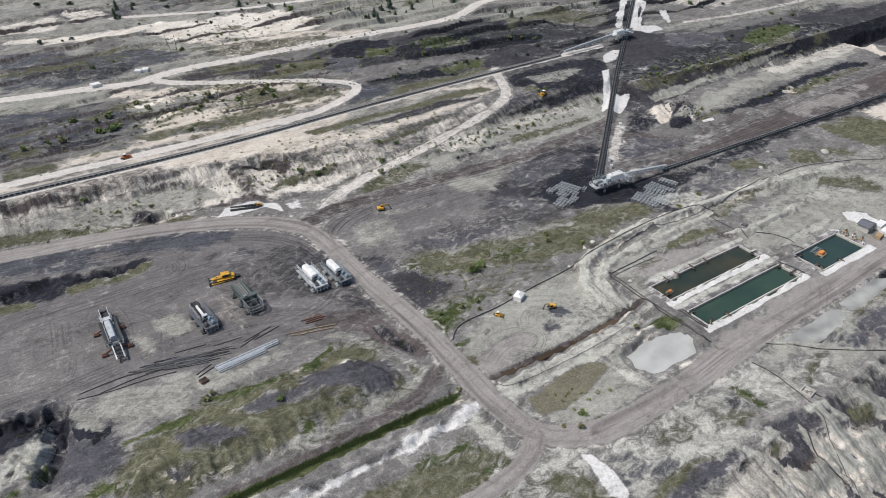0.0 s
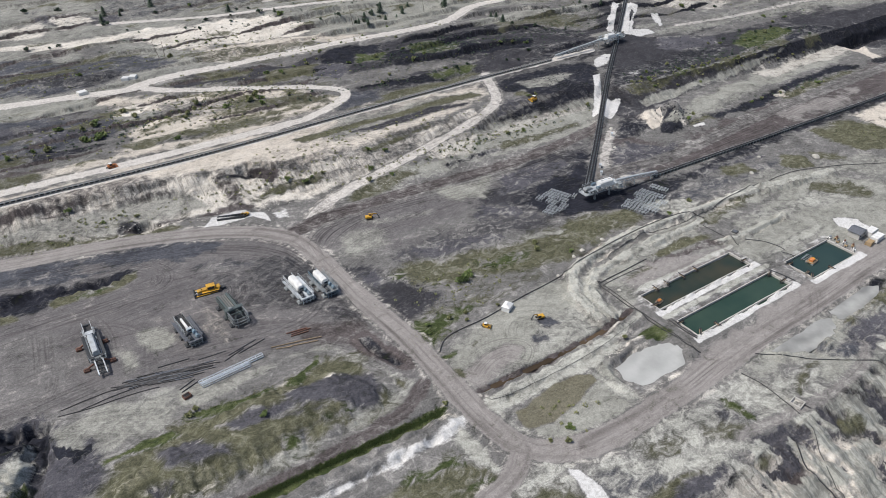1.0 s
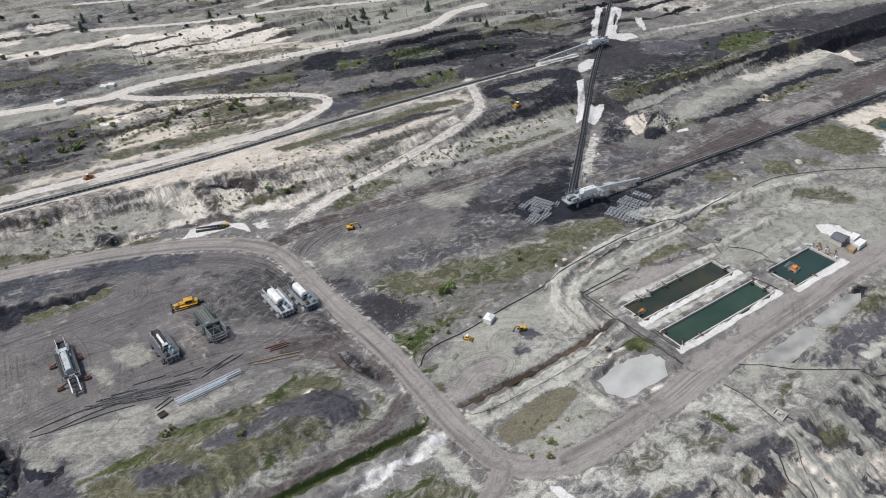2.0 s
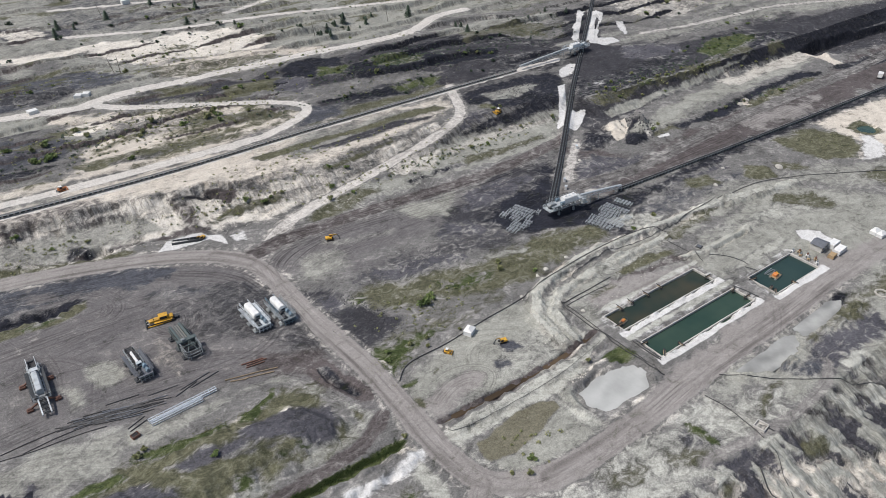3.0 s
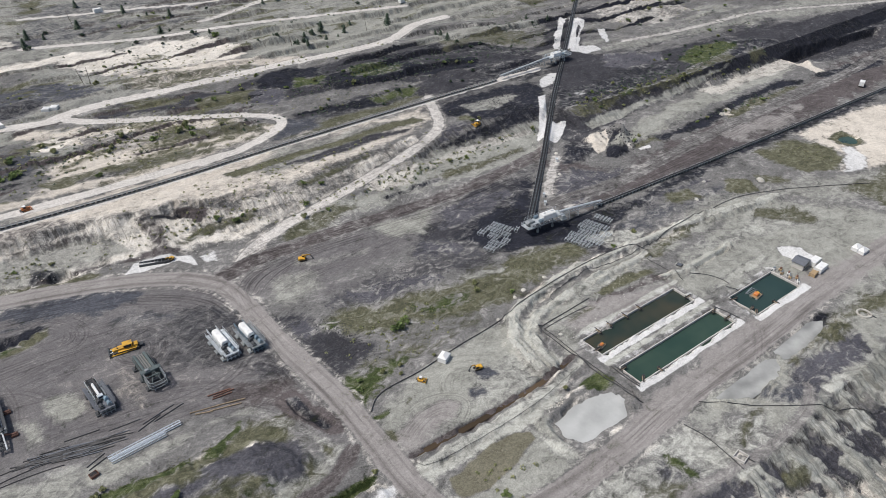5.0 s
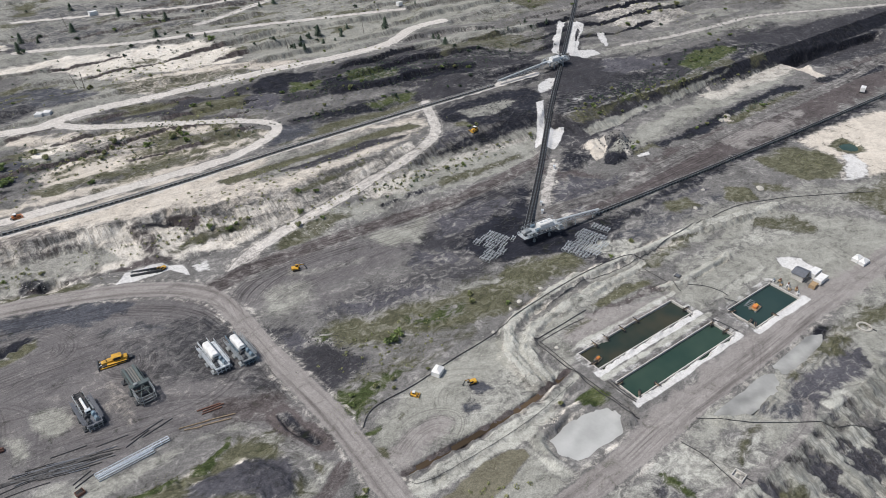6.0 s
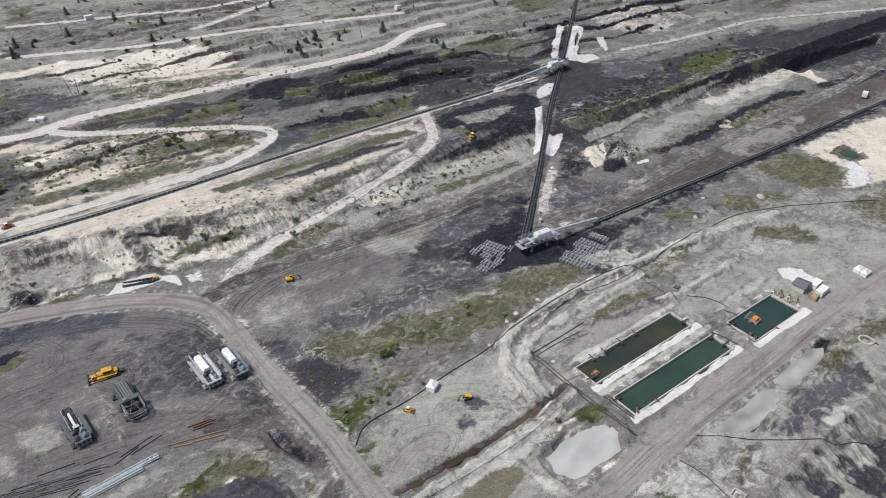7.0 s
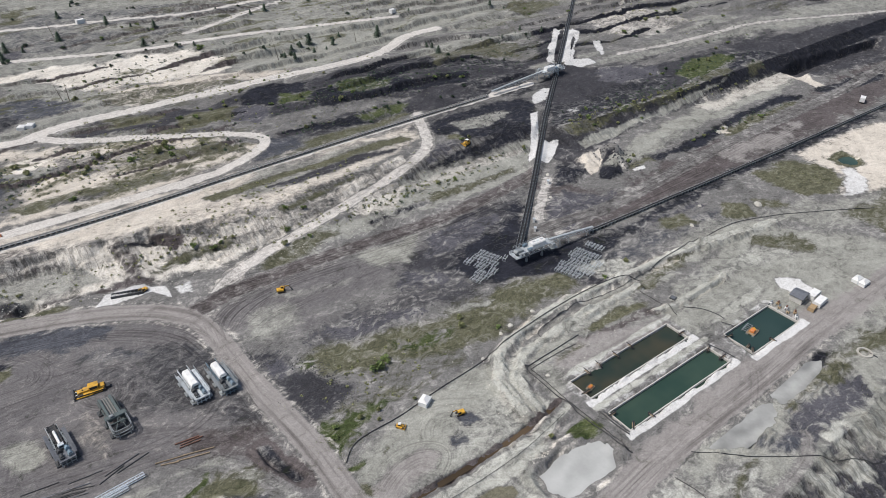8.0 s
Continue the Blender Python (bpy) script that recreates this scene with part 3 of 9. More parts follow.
lay("grass", 2, 0.62, (176.1, 291.5), (194, 288.2), (202.7, 283.1), (195.6, 275.5), (171.8, 281.9))
lay("moss", 2, 0.8, (101.8, 296.5), (113, 297.5), (128.2, 293.6), (122.3, 284.2), (103.4, 287.6))
lay("moss", 2, 0.7, (78, 310.2), (99, 303.1), (94.7, 291.7), (77.8, 301.9))
lay("coal", 2, 0.95, (145.6, 261.2), (153.1, 263.8), (171.5, 264), (188.6, 260.8), (190.4, 256.3), (172.1, 255.4), (152.2, 257.5), (144.7, 257.1))
lay("grass", 1.5, 0.7, (167.2, 262.1), (190, 262.8), (195.2, 260.7), (188.4, 255.9), (170.3, 257.3))
lay("moss", 1.5, 0.8, (114.1, 253.8), (130.2, 253.9), (147.2, 254), (165.4, 254.6), (187.7, 254.9), (193.4, 253.7), (167.5, 248.5), (143.3, 247.5), (121.2, 247.1))
lay("grey", 2, 0.8, (129.1, 262), (143.5, 257.5), (137, 251.1), (116.9, 249), (121.2, 254.8))
lay("coal", 2, 0.6, (223.6, 299.8), (258.2, 294.2), (278.6, 275.2), (269.5, 265.5), (248.1, 282), (222.8, 288.6))
lay("moss", 2, 0.6, (240.6, 312.3), (267.7, 305.8), (291.1, 293.3), (278.9, 280.1), (254.1, 289.3), (232, 291))
lay("ash", 2, 0.7, (222.8, 309.2), (272.9, 311.9), (307.5, 301.6), (306.2, 299.9), (263.5, 300.6), (225.7, 302.6))
# belt shelf, lightened with cream where sun falls on it
lay("cream", 4, 0.85, (-36.1, 246.9), (-12.7, 245.3), (22.1, 244.2), (62.6, 244.7), (94.8, 244.9), (91, 236.4), (78, 227.4), (56.2, 226.3), (38.2, 232.1), (10.3, 232.7), (-14.4, 235.3), (-37, 236.5))
lay("cream", 4, 0.7, (94.8, 244.9), (119.6, 244.1), (152.8, 244.2), (182.7, 243.6), (181.2, 233), (167.4, 226.6), (149.1, 221.1), (125.7, 218), (105.4, 217.2), (86.3, 216.3), (75.1, 221), (74.1, 228.7))
lay("ash", 3, 0.55, (113, 241.5), (134.6, 242.2), (166.3, 237.9), (168.8, 232.9), (142.4, 227.8), (114.7, 225.4), (100, 225.4))
lay("moss", 0.9, 1, (89.8, 233.7), (104, 233.4), (119.7, 234.6), (128, 235.4), (128.9, 232.4), (113, 231.7), (93.1, 230.6))
lay("moss", 1, 0.9, (127.5, 234.5), (147.6, 236), (160, 237.3), (175.4, 237.8), (178.3, 233.2), (168.5, 232.4), (151.1, 232.7), (133.5, 231))
lay("soil", 0.8, 0.8, (111.6, 228.9), (133.5, 231), (151.1, 232.7), (169.2, 229.1), (164.9, 227.4), (142.1, 227.3), (119.8, 225.4))
lay("brown", 1.5, 1, (-36.6, 237.8), (-13.8, 237.1), (-5.7, 236.5), (2.4, 235.2), (13.8, 232.4), (18.8, 231.1), (10, 231.9), (1.4, 232.2), (-8.6, 232.7), (-14.9, 233.6), (-37.7, 234.4))
lay("brown", 2, 0.5, (-13.1, 241.1), (12.3, 240.4), (35.8, 237.4), (37.4, 230.2), (15.7, 232.6), (-4.1, 236.3), (-13.7, 237.4))
# sandy scarp; extra strength paints the sunlight on its face
lay("pale", 3, 0.85, (-37.9, 233.5), (-15.2, 232.6), (1, 231), (18.3, 229.6), (37, 229.2), (45.3, 229.7), (56.1, 226), (71.4, 222.4), (85.9, 215.4), (103.8, 214.3), (124.8, 216.5), (145.2, 219.4), (164.6, 222.8), (166.9, 218.6), (143.4, 212.5), (119.2, 207.2), (99.8, 202.9), (88, 202), (75.1, 202.6), (61.5, 204.8), (46.9, 207.9), (30.8, 210.6), (14, 214), (-1.7, 219), (-17, 223.3), (-39, 226.5))
lay("ash", 2.5, 0.55, (-15.5, 231.3), (0.7, 229.9), (17.9, 228.4), (36.3, 227.4), (50.2, 221.9), (50.7, 212.7), (37.2, 212.9), (19.5, 215), (1.9, 220.4), (-16.6, 225.6))
lay("brown", 1, 0.6, (1.3, 231.8), (14.8, 230), (27.4, 229.2), (41.9, 226.5), (41.6, 225.6), (27, 228), (14.5, 229), (1, 231))
lay("moss", 1.5, 0.75, (-38.5, 229.7), (-16.4, 226.7), (-4.1, 223), (14.4, 215.6), (31, 211.3), (46.9, 207.9), (46.6, 206), (30.4, 209.3), (13.9, 213.5), (-1.8, 218.5), (-17.1, 222.9))
lay("coal", 1, 0.6, (20.3, 217.8), (23.3, 218.7), (26.7, 217.9), (27.8, 215.9), (26.2, 214.6), (21, 213.9))
lay("brown", 1.2, 0.8, (46.2, 211.3), (57.9, 210.6), (64.7, 207.3), (61.9, 205.6), (48.9, 208.1), (31.4, 213.5), (22.9, 214.5), (31.9, 214.1))
lay("brown", 1, 1, (55.1, 224.6), (61.4, 223.6), (69.7, 223.5), (77.1, 220.6), (77.8, 217.2), (75.3, 214.6), (71.8, 213.7), (69.4, 217.9), (64.9, 222.5), (58.5, 222), (55.4, 221.9))
lay("coal", 0.8, 0.7, (55.1, 223.9), (63.3, 223.5), (69.4, 222.8), (68.5, 221.1), (62.4, 221.2), (57.5, 222))
lay("brown", 1.2, 0.6, (55.2, 221.5), (60.6, 222), (62.2, 216), (60.4, 209.3), (56.7, 212.7), (54.9, 218.3))
lay("pale", 1, 1, (67.2, 217.6), (71.4, 217.5), (70.6, 213.5), (66.3, 211.2), (64.3, 213.7))
lay("pale", 1, 0.9, (47.7, 225.7), (54.5, 224.9), (56.6, 217.4), (55.3, 211.9), (49.5, 214.9), (46.8, 221.1))
lay("moss", 1.2, 0.7, (71.8, 213.7), (83.8, 211.4), (90.2, 210.7), (91.1, 208), (82.2, 208.2), (71.6, 208.7), (64.7, 207.3), (63.5, 209.4))
lay("moss", 1.2, 0.7, (109.4, 215.7), (120.4, 217.6), (137, 219.3), (145.8, 220.4), (141.6, 218.1), (123.5, 214.3), (109.8, 212.3))
lay("base", 2, 0.45, (102.6, 212.2), (123.8, 214.9), (133.9, 214.4), (139.6, 215), (125.5, 209.3), (109.2, 206.9), (89.9, 205.8), (88.7, 207.8))
lay("white", 0.7, 1.1, (44.2, 204), (48.6, 208.2), (58.2, 206.5), (64.8, 202.9), (64.4, 195.9), (60.5, 202.1), (54.6, 202.4), (48.9, 202.7))
lay("white", 1, 0.7, (66.7, 199.9), (72.2, 200.9), (70.6, 194.6), (67.1, 196))
lay("ash", 2.5, 0.8, (84.9, 195.9), (97.1, 198), (115.1, 200.4), (137.9, 204.4), (161.9, 211), (174.4, 215.9), (191.2, 213.7), (223, 209.9), (205, 192.6), (173, 191.5), (151.6, 193.2), (119.9, 192.4), (94.7, 189.4))
lay("ash", 1.5, 0.95, (152.9, 204.4), (168.9, 208.6), (186.6, 208), (219.1, 207.2), (211.4, 199.5), (189.1, 199.8), (173.3, 199.1), (156.3, 199.5), (146.9, 197.9), (134.4, 203))
lay("pale", 1.5, 0.6, (134.8, 207.7), (152.9, 210.4), (156.3, 207.2), (146.9, 197.9), (133.7, 198.1), (129.7, 203.8))
lay("moss", 2, 0.7, (95, 198.2), (109.6, 199.3), (123.8, 198.5), (123.8, 194.6), (110.7, 193.1), (93.1, 190.4), (89, 193.2))
lay("moss", 1.5, 0.7, (155.9, 198.9), (178.8, 198.5), (203.6, 198.1), (201.4, 195.8), (175.5, 194.5), (153.1, 195.2))
lay("coal", 1.5, 0.75, (133.1, 197.2), (146.9, 197.9), (160.1, 197.1), (160.2, 195.3), (147.2, 194.6), (133.7, 194.2))
lay("coal", 1.8, 0.8, (161.9, 211), (175.7, 213.7), (193.2, 216.1), (222.7, 219.6), (236.8, 221.3), (223.9, 209.5), (213.1, 208.8), (188.9, 210.8), (171, 211.3))
lay("coal", 2.5, 0.85, (194.9, 240.5), (209.8, 244.4), (230.2, 243.4), (247, 241.5), (245.2, 230.9), (229.4, 215.5), (217.7, 214), (206.1, 216.2), (194.9, 218.3), (192, 226.5), (188.6, 232.4))
lay("ash", 1.5, 0.6, (201.7, 236.5), (226.1, 234.8), (229.7, 230.9), (213.9, 225), (199.3, 227.5))
lay("moss", 1.5, 0.8, (190.9, 227.2), (197.3, 227.1), (196.4, 220.1), (190.5, 218.7))
lay("violet", 1.5, 0.6, (179, 222), (192.9, 223.7), (194.9, 218.3), (179.2, 214.3), (168.8, 212.4))
lay("yard", 6, 0.95, (69, 179.8), (80.2, 186.4), (91.9, 184.2), (114.4, 183.7), (145.9, 178.6), (173, 177.9), (193.4, 179.9), (173.9, 160.2), (152.9, 158.3), (140.1, 152.4), (140.3, 141.1), (127.2, 142.6), (117.5, 147.8), (101.6, 150.3), (85.7, 158.1), (73.6, 157.5), (70, 165.4))
lay("soil", 9, 1.15, (131.2, 172.7), (150.8, 178.1), (175.7, 181), (194, 179.5), (174.2, 160), (176.4, 142.9), (193.1, 136.9), (189.8, 126.7), (170.9, 125), (156.7, 136.9), (140.3, 141.1), (128.8, 144.5), (119.6, 150.6), (120.2, 161))
lay("coal", 7, 1.2, (150.7, 164.9), (169.9, 171.2), (186.8, 173.6), (174.2, 160), (170, 153.2), (181.2, 144.8), (192.1, 138.6), (181.7, 132.1), (168.5, 132.8), (158.9, 139.1), (148.3, 141.6), (142.9, 149.7), (142.3, 158))
lay("coal", 4, 1.3, (163.4, 167.1), (175.2, 167.7), (169.3, 157.8), (164.5, 153.3), (173, 145.1), (186.4, 138.8), (181.6, 134.6), (167.1, 139.3), (156.2, 141.8), (154.1, 147.9), (154.6, 157.2))
lay("coal", 2.5, 0.8, (170.8, 170.6), (180.1, 174.4), (182.3, 170.5), (173, 160.8), (165.3, 163.1))
lay("ash", 3, 0.85, (118.6, 182), (128.4, 182.7), (140.7, 182.1), (144.9, 181.5), (140.4, 174.2), (131.7, 168.4), (123.3, 172), (120, 177.6))
lay("ash", 3, 0.6, (73.3, 169), (82.7, 174.9), (93.7, 171.9), (94.5, 165.9), (87.6, 159.5), (76.5, 159.3), (71.4, 162.6))
lay("ash", 2.5, 0.5, (87.1, 179.2), (100.4, 175.8), (113.9, 172), (109.6, 168.9), (94.2, 172.8))
lay("base", 4, 0.7, (94.1, 165.3), (112.3, 166.2), (129.6, 164), (133.7, 156.6), (125.9, 152.8), (110.3, 156.7), (95.4, 160.3))
lay("violet", 3, 0.85, (81.5, 154.1), (90.5, 155.7), (103.3, 155.9), (116.5, 152.6), (122, 144.8), (115.4, 145.1), (104.6, 148.3), (97.2, 146.7), (89, 149.9))
lay("violet", 3, 0.7, (126.4, 166.1), (134.1, 163.4), (140.1, 152.4), (142.4, 146.3), (132.5, 143.3), (123.3, 149.4), (122.3, 157.4))
lay("grey", 2.5, 1, (71.5, 158.9), (80.4, 155.6), (81.8, 149.6), (79.9, 142.9), (85.2, 134.5), (91.6, 130.9), (87.5, 129.1), (80.3, 126.8), (75.1, 127.2), (73.7, 134.1), (72.6, 146.7))
lay("coal", 3, 0.5, (72.9, 156.2), (79.3, 153.7), (78.5, 147.2), (75, 142.8), (73.4, 148.2))
lay("moss", 4, 0.85, (82.1, 150.1), (92.8, 149.6), (104.8, 145.5), (114.9, 141.5), (127.2, 142.6), (139.6, 140.3), (153.5, 140.4), (166.9, 133.9), (167.1, 126.5), (148, 125.6), (135.5, 125.3), (127, 122.3), (116.9, 120.9), (106.8, 120.2), (94.8, 120.3), (85.9, 118.6), (76.7, 113), (72.7, 109.7), (72.6, 121.7), (77, 126), (87, 128.5), (97.7, 126.9), (99.9, 134.2), (89.7, 135.4), (81.7, 142.7))
lay("base", 3, 0.7, (102.3, 133.3), (114, 129.1), (126.9, 126), (126.3, 122.8), (114.5, 121.8), (101.9, 121.8), (97.1, 123.4), (97.6, 129.6))
lay("grass", 1.8, 0.8, (80.2, 148.5), (86.1, 146.8), (83.6, 142.8), (79.3, 144.3))
lay("grass", 2.5, 0.75, (75.2, 123.9), (82.9, 125.1), (94.1, 124.7), (95.8, 121.1), (87.7, 118.9), (78.5, 114.5), (74.2, 111.2), (74.4, 119.1))
lay("grass", 2.5, 0.6, (107.3, 137.1), (120.2, 136.9), (127.1, 135.5), (120.5, 130.3), (111.5, 131.5), (106.5, 133.3))
lay("moss", 2.5, 0.9, (141.9, 140.1), (154.6, 140.1), (164.5, 135.4), (164.1, 131.2), (150.2, 130.4), (140.9, 133.6))
lay("ash", 1, 0.7, (125.7, 143.6), (131.9, 141.2), (141.8, 137.2), (137.9, 135.6), (127, 139.5))
lay("ash", 2.5, 0.9, (73.6, 109.8), (82.9, 113), (93.1, 115.4), (103.5, 118.6), (117.9, 119.6), (125.1, 116.8), (122.2, 111.3), (118.9, 103.3), (121, 96.5), (121.6, 94.3), (108.9, 92.6), (94.8, 93.9), (81.6, 95.5), (76.7, 95.4), (74.5, 101.1))
lay("road", 2, 0.8, (75.7, 102), (83.7, 105.8), (91.8, 105.2), (96.6, 101), (90.8, 97), (81, 95.9), (75.5, 96.1))
lay("mud", 2.5, 0.6, (101, 105.8), (117.4, 106), (119.2, 96.9), (111.3, 94.9), (97.7, 95.1), (95.1, 98.8))
lay("grass", 1, 0.9, (74.5, 109.8), (79.8, 109.4), (79.3, 107.6), (74.5, 107.2))
lay("moss", 1, 1, (83.3, 109.7), (88.1, 110.1), (88.3, 108.6), (83.2, 107.1))
lay("grey", 1, 0.9, (103.9, 107.4), (108.2, 106), (108.4, 103.3), (104.2, 103.7))
lay("grey", 1, 0.6, (98.5, 104.1), (103.2, 101.5), (102.2, 98.1), (97.1, 100.1))
lay("moss", 1, 0.8, (74.9, 104.9), (76.6, 103.3), (75.6, 100.3), (74.1, 101.3))
lay("mud", 1.5, 0.9, (74.7, 89.9), (87.3, 89.6), (102, 89.5), (116.1, 89.7), (117.6, 85.2), (101.3, 84.7), (84.1, 85.8), (74.5, 86))
lay("ash", 2, 0.8, (74.9, 85.8), (84.1, 85.8), (101.3, 84.7), (109.1, 84.8), (108.2, 78.1), (107.2, 71), (95.1, 70.8), (86.1, 70.7), (80, 73.1), (77.7, 78.2), (77.2, 83.6))
lay("dust", 1, 1, (78.5, 84.7), (88.9, 86.2), (99, 86.2), (102.5, 83.9), (101.9, 81.4), (93.1, 79), (84, 77.7), (78.5, 78.7), (77.4, 80.8))
lay("mud", 1, 0.8, (101.8, 85.6), (103.4, 83.3), (106.5, 71.2), (102.8, 72.1), (101.9, 79.5))
lay("base", 1.5, 0.8, (109.4, 86), (118.7, 88.1), (131.6, 82.3), (131.2, 75), (121.4, 70.3), (111.6, 70.6), (106.5, 70.8), (106.1, 78.1))
lay("grass", 1, 0.9, (121.5, 87.2), (129.5, 88.2), (131, 83.3), (126.8, 82.8), (121.7, 85.1))
lay("mud", 2, 0.6, (74.4, 90.6), (77.8, 83.2), (77.7, 77.8), (81.3, 72.7), (88.5, 69.5), (86, 69.6), (79.3, 72.4), (75.1, 76.9), (73.5, 84))
lay("grass", 1, 0.7, (81.2, 73.5), (85.3, 71.6), (86, 69.6), (81.6, 71.3))
lay("road", 2.5, 0.95, (107.7, 67.9), (134.5, 75.5), (153.4, 75.7), (178.2, 76.6), (206.3, 79.4), (221.5, 79.3), (271.6, 80.1), (243.3, 67), (201.3, 68.2), (172.8, 68.2), (153.9, 67.6), (140.2, 67.8), (122.1, 67.4))
lay("ash", 4, 0.8, (125.1, 116.8), (144.2, 119.4), (159.8, 119.9), (176.7, 119.3), (196.8, 120.7), (226.8, 123.7), (245.3, 119.8), (252.4, 108.4), (271.6, 80.1), (250.9, 70.5), (209.5, 81.2), (205.3, 92), (188.8, 87.2), (176.1, 90), (174.1, 100.6), (162.8, 104.3), (137.6, 101.6), (129.9, 98.7), (132.4, 110))
lay("mud", 2, 0.8, (123.5, 113.8), (132.9, 117.7), (148.3, 116.4), (160.1, 115.6), (182.7, 116.3), (182.3, 113.5), (159.2, 112.4), (140.3, 113.3), (129.7, 110.8), (124.1, 102.9), (125.2, 96.1), (122, 95.2), (118.4, 102.7), (120, 108.8))
lay("mud", 1.5, 0.85, (123.3, 119.5), (131.4, 121), (144.2, 120.7), (159, 121.8), (173.1, 121.2), (173.7, 119.9), (157.9, 120.5), (142.7, 119.2), (130.1, 117.2), (122.7, 116.4))
lay("road", 2, 0.7, (135.2, 108.2), (149.5, 109.3), (165.5, 104.4), (176.8, 102.7), (174.7, 92.9), (148.7, 96.2), (136.5, 100.7))
lay("moss", 1.2, 1, (153.4, 111.2), (167.8, 111.8), (178.7, 109.6), (178.8, 107.9), (167.9, 108.6), (155.5, 109.1))
lay("brown", 1.2, 0.75, (149.5, 109.3), (154.5, 108.2), (166.6, 107.5), (174.6, 107.4), (176.4, 104.7), (166.3, 105), (158.6, 106.3), (151.7, 105.7))
lay("moss", 1.5, 0.6, (137.6, 108.3), (147.7, 108.7), (149.4, 105.8), (141.8, 105.6), (135.9, 104.4))
lay("mud", 3, 0.7, (182.5, 107.1), (204.3, 107.9), (229.9, 107.6), (245.3, 100), (237.3, 95.4), (224, 101.8), (204.1, 101.3), (185.6, 100.9))
lay("mud", 1.2, 0.95, (185, 92.7), (198.3, 93.4), (212.5, 93.6), (211, 91.6), (196, 90.9), (183.7, 90.5))
lay("base", 2, 0.7, (176.3, 113.2), (190.9, 113.5), (218.1, 115.3), (228.6, 113.4), (214.4, 110.5), (190, 108.4), (177, 105.2))
lay("moss", 2, 0.7, (174.9, 115.7), (193.7, 119.3), (210.8, 118.5), (220.3, 117.2), (206.2, 115.9), (183.8, 112.5))
lay("moss", 2, 0.6, (235.6, 113.9), (249.8, 104.8), (249.6, 94.7), (243.5, 91.3), (236.3, 101), (231.8, 108.9))
lay("white", 1, 1, (219.8, 93.1), (225.1, 88.4), (223, 82.5), (218.1, 84.4), (216.9, 89.4))
lay("grey", 6, 0.5, (188.1, 135.2), (219.7, 135.5), (248.3, 131.2), (250.6, 120.8), (226.3, 125.7), (201.4, 123.9), (180, 121.3))
lay("ash", 4, 0.6, (194.2, 121), (228, 124.5), (260.6, 120.1), (280.8, 111.7), (311.8, 98.7), (285.5, 86.6), (258.1, 99.3), (244.5, 119.2), (224.3, 124.3))
lay("mud", 2, 0.6, (173.6, 135), (184.9, 132.4), (193.1, 124.5), (179, 120.2), (178.1, 126.5))
lay("violet", 3, 0.6, (196.6, 145.2), (222.1, 142.6), (242.3, 137), (242.4, 132.1), (218.9, 134.9), (192.4, 136.4))
lay("moss", 2, 0.9, (247.4, 131.8), (252.4, 126.7), (250.6, 118), (242.7, 120.4), (240.8, 126.2))
lay("moss", 2, 0.8, (219, 138.8), (229.9, 135.7), (228.1, 128.9), (218.5, 129.7), (214, 133.7))
lay("moss", 2.5, 0.7, (258.9, 126.1), (268.1, 120), (267.4, 112.7), (256.9, 117.8))
# sunlit sand: the sun's brightness is painted in with strong cream
lay("cream", 4, 0.95, (307.5, 140.4), (330.9, 139.4), (378.1, 132.8), (433.6, 122.5), (344.1, 88.2), (312.7, 102.5), (289.4, 105.7), (288.1, 109.4), (306, 116.5), (309.4, 130.1))
lay("moss", 2.5, 1, (276.6, 140.9), (292.6, 140.3), (304.2, 135.9), (307.3, 121.8), (303.6, 115.2), (289, 108.7), (279.4, 115.8), (275.2, 127.2))
lay("white", 2, 0.9, (311, 119.1), (316.3, 118.3), (309.3, 109.2), (299.4, 103.8), (290.3, 104), (288.6, 107.4), (303, 112.7))
lay("moss", 1.5, 0.9, (314.8, 128.2), (328.2, 128), (325.6, 116), (318.6, 116), (313.3, 122.6))
lay("moss", 3, 0.7, (277, 99.3), (305.7, 99.2), (349.5, 90.3), (293.5, 68.4), (272.7, 83.7))
lay("brown", 6, 0.9, (175.8, 156.3), (201.8, 181), (210.7, 181.9), (220.9, 163.7), (258, 164.9), (301.7, 167.1), (349.8, 168.2), (400.9, 176.5), (502.9, 186.2), (422.2, 149), (339.3, 143.5), (293.6, 140.1), (246.8, 142.8), (201.2, 146.6), (187.9, 148.3))
lay("violet", 4, 0.7, (178.2, 157.3), (198.8, 176.4), (215.9, 165.1), (231.7, 161.3), (207.6, 152.1), (186.8, 152.8))
# pool of sunlight on the brown floor, painted with road cover
lay("road", 4, 0.7, (282.4, 157), (315.3, 158.8), (344.8, 156.8), (340.8, 151.8), (314.5, 147.4), (283.2, 146.7))
lay("coal", 2.5, 0.8, (218.7, 190.3), (226.8, 186), (225.9, 178.7), (215.6, 173.9), (207, 177.6))
lay("soil", 3, 0.7, (223.4, 195.1), (237.2, 205.9), (241.5, 198.6), (241.8, 190.1), (226.8, 187.6))
lay("coal", 1, 1.2, (225.5, 172.1), (244.1, 185.9), (245.1, 182.8), (239.2, 173.2), (237.1, 169.3), (228, 168.4))
lay("cream", 0.8, 1.4, (228.1, 187), (233.6, 186.4), (245.1, 189.5), (236.8, 181.1), (229.4, 176.6), (225.1, 175.8), (228.8, 183))
lay("coal", 2.5, 0.75, (183.6, 144.3), (196.6, 142.5), (231.2, 144.4), (269.2, 145.4), (310.4, 145), (339.3, 143.5), (411.5, 144.2), (396.5, 137.4), (331.9, 139.5), (301.4, 139.7), (261.1, 139.9), (223.7, 138.6), (191.4, 135.5), (183.1, 136))
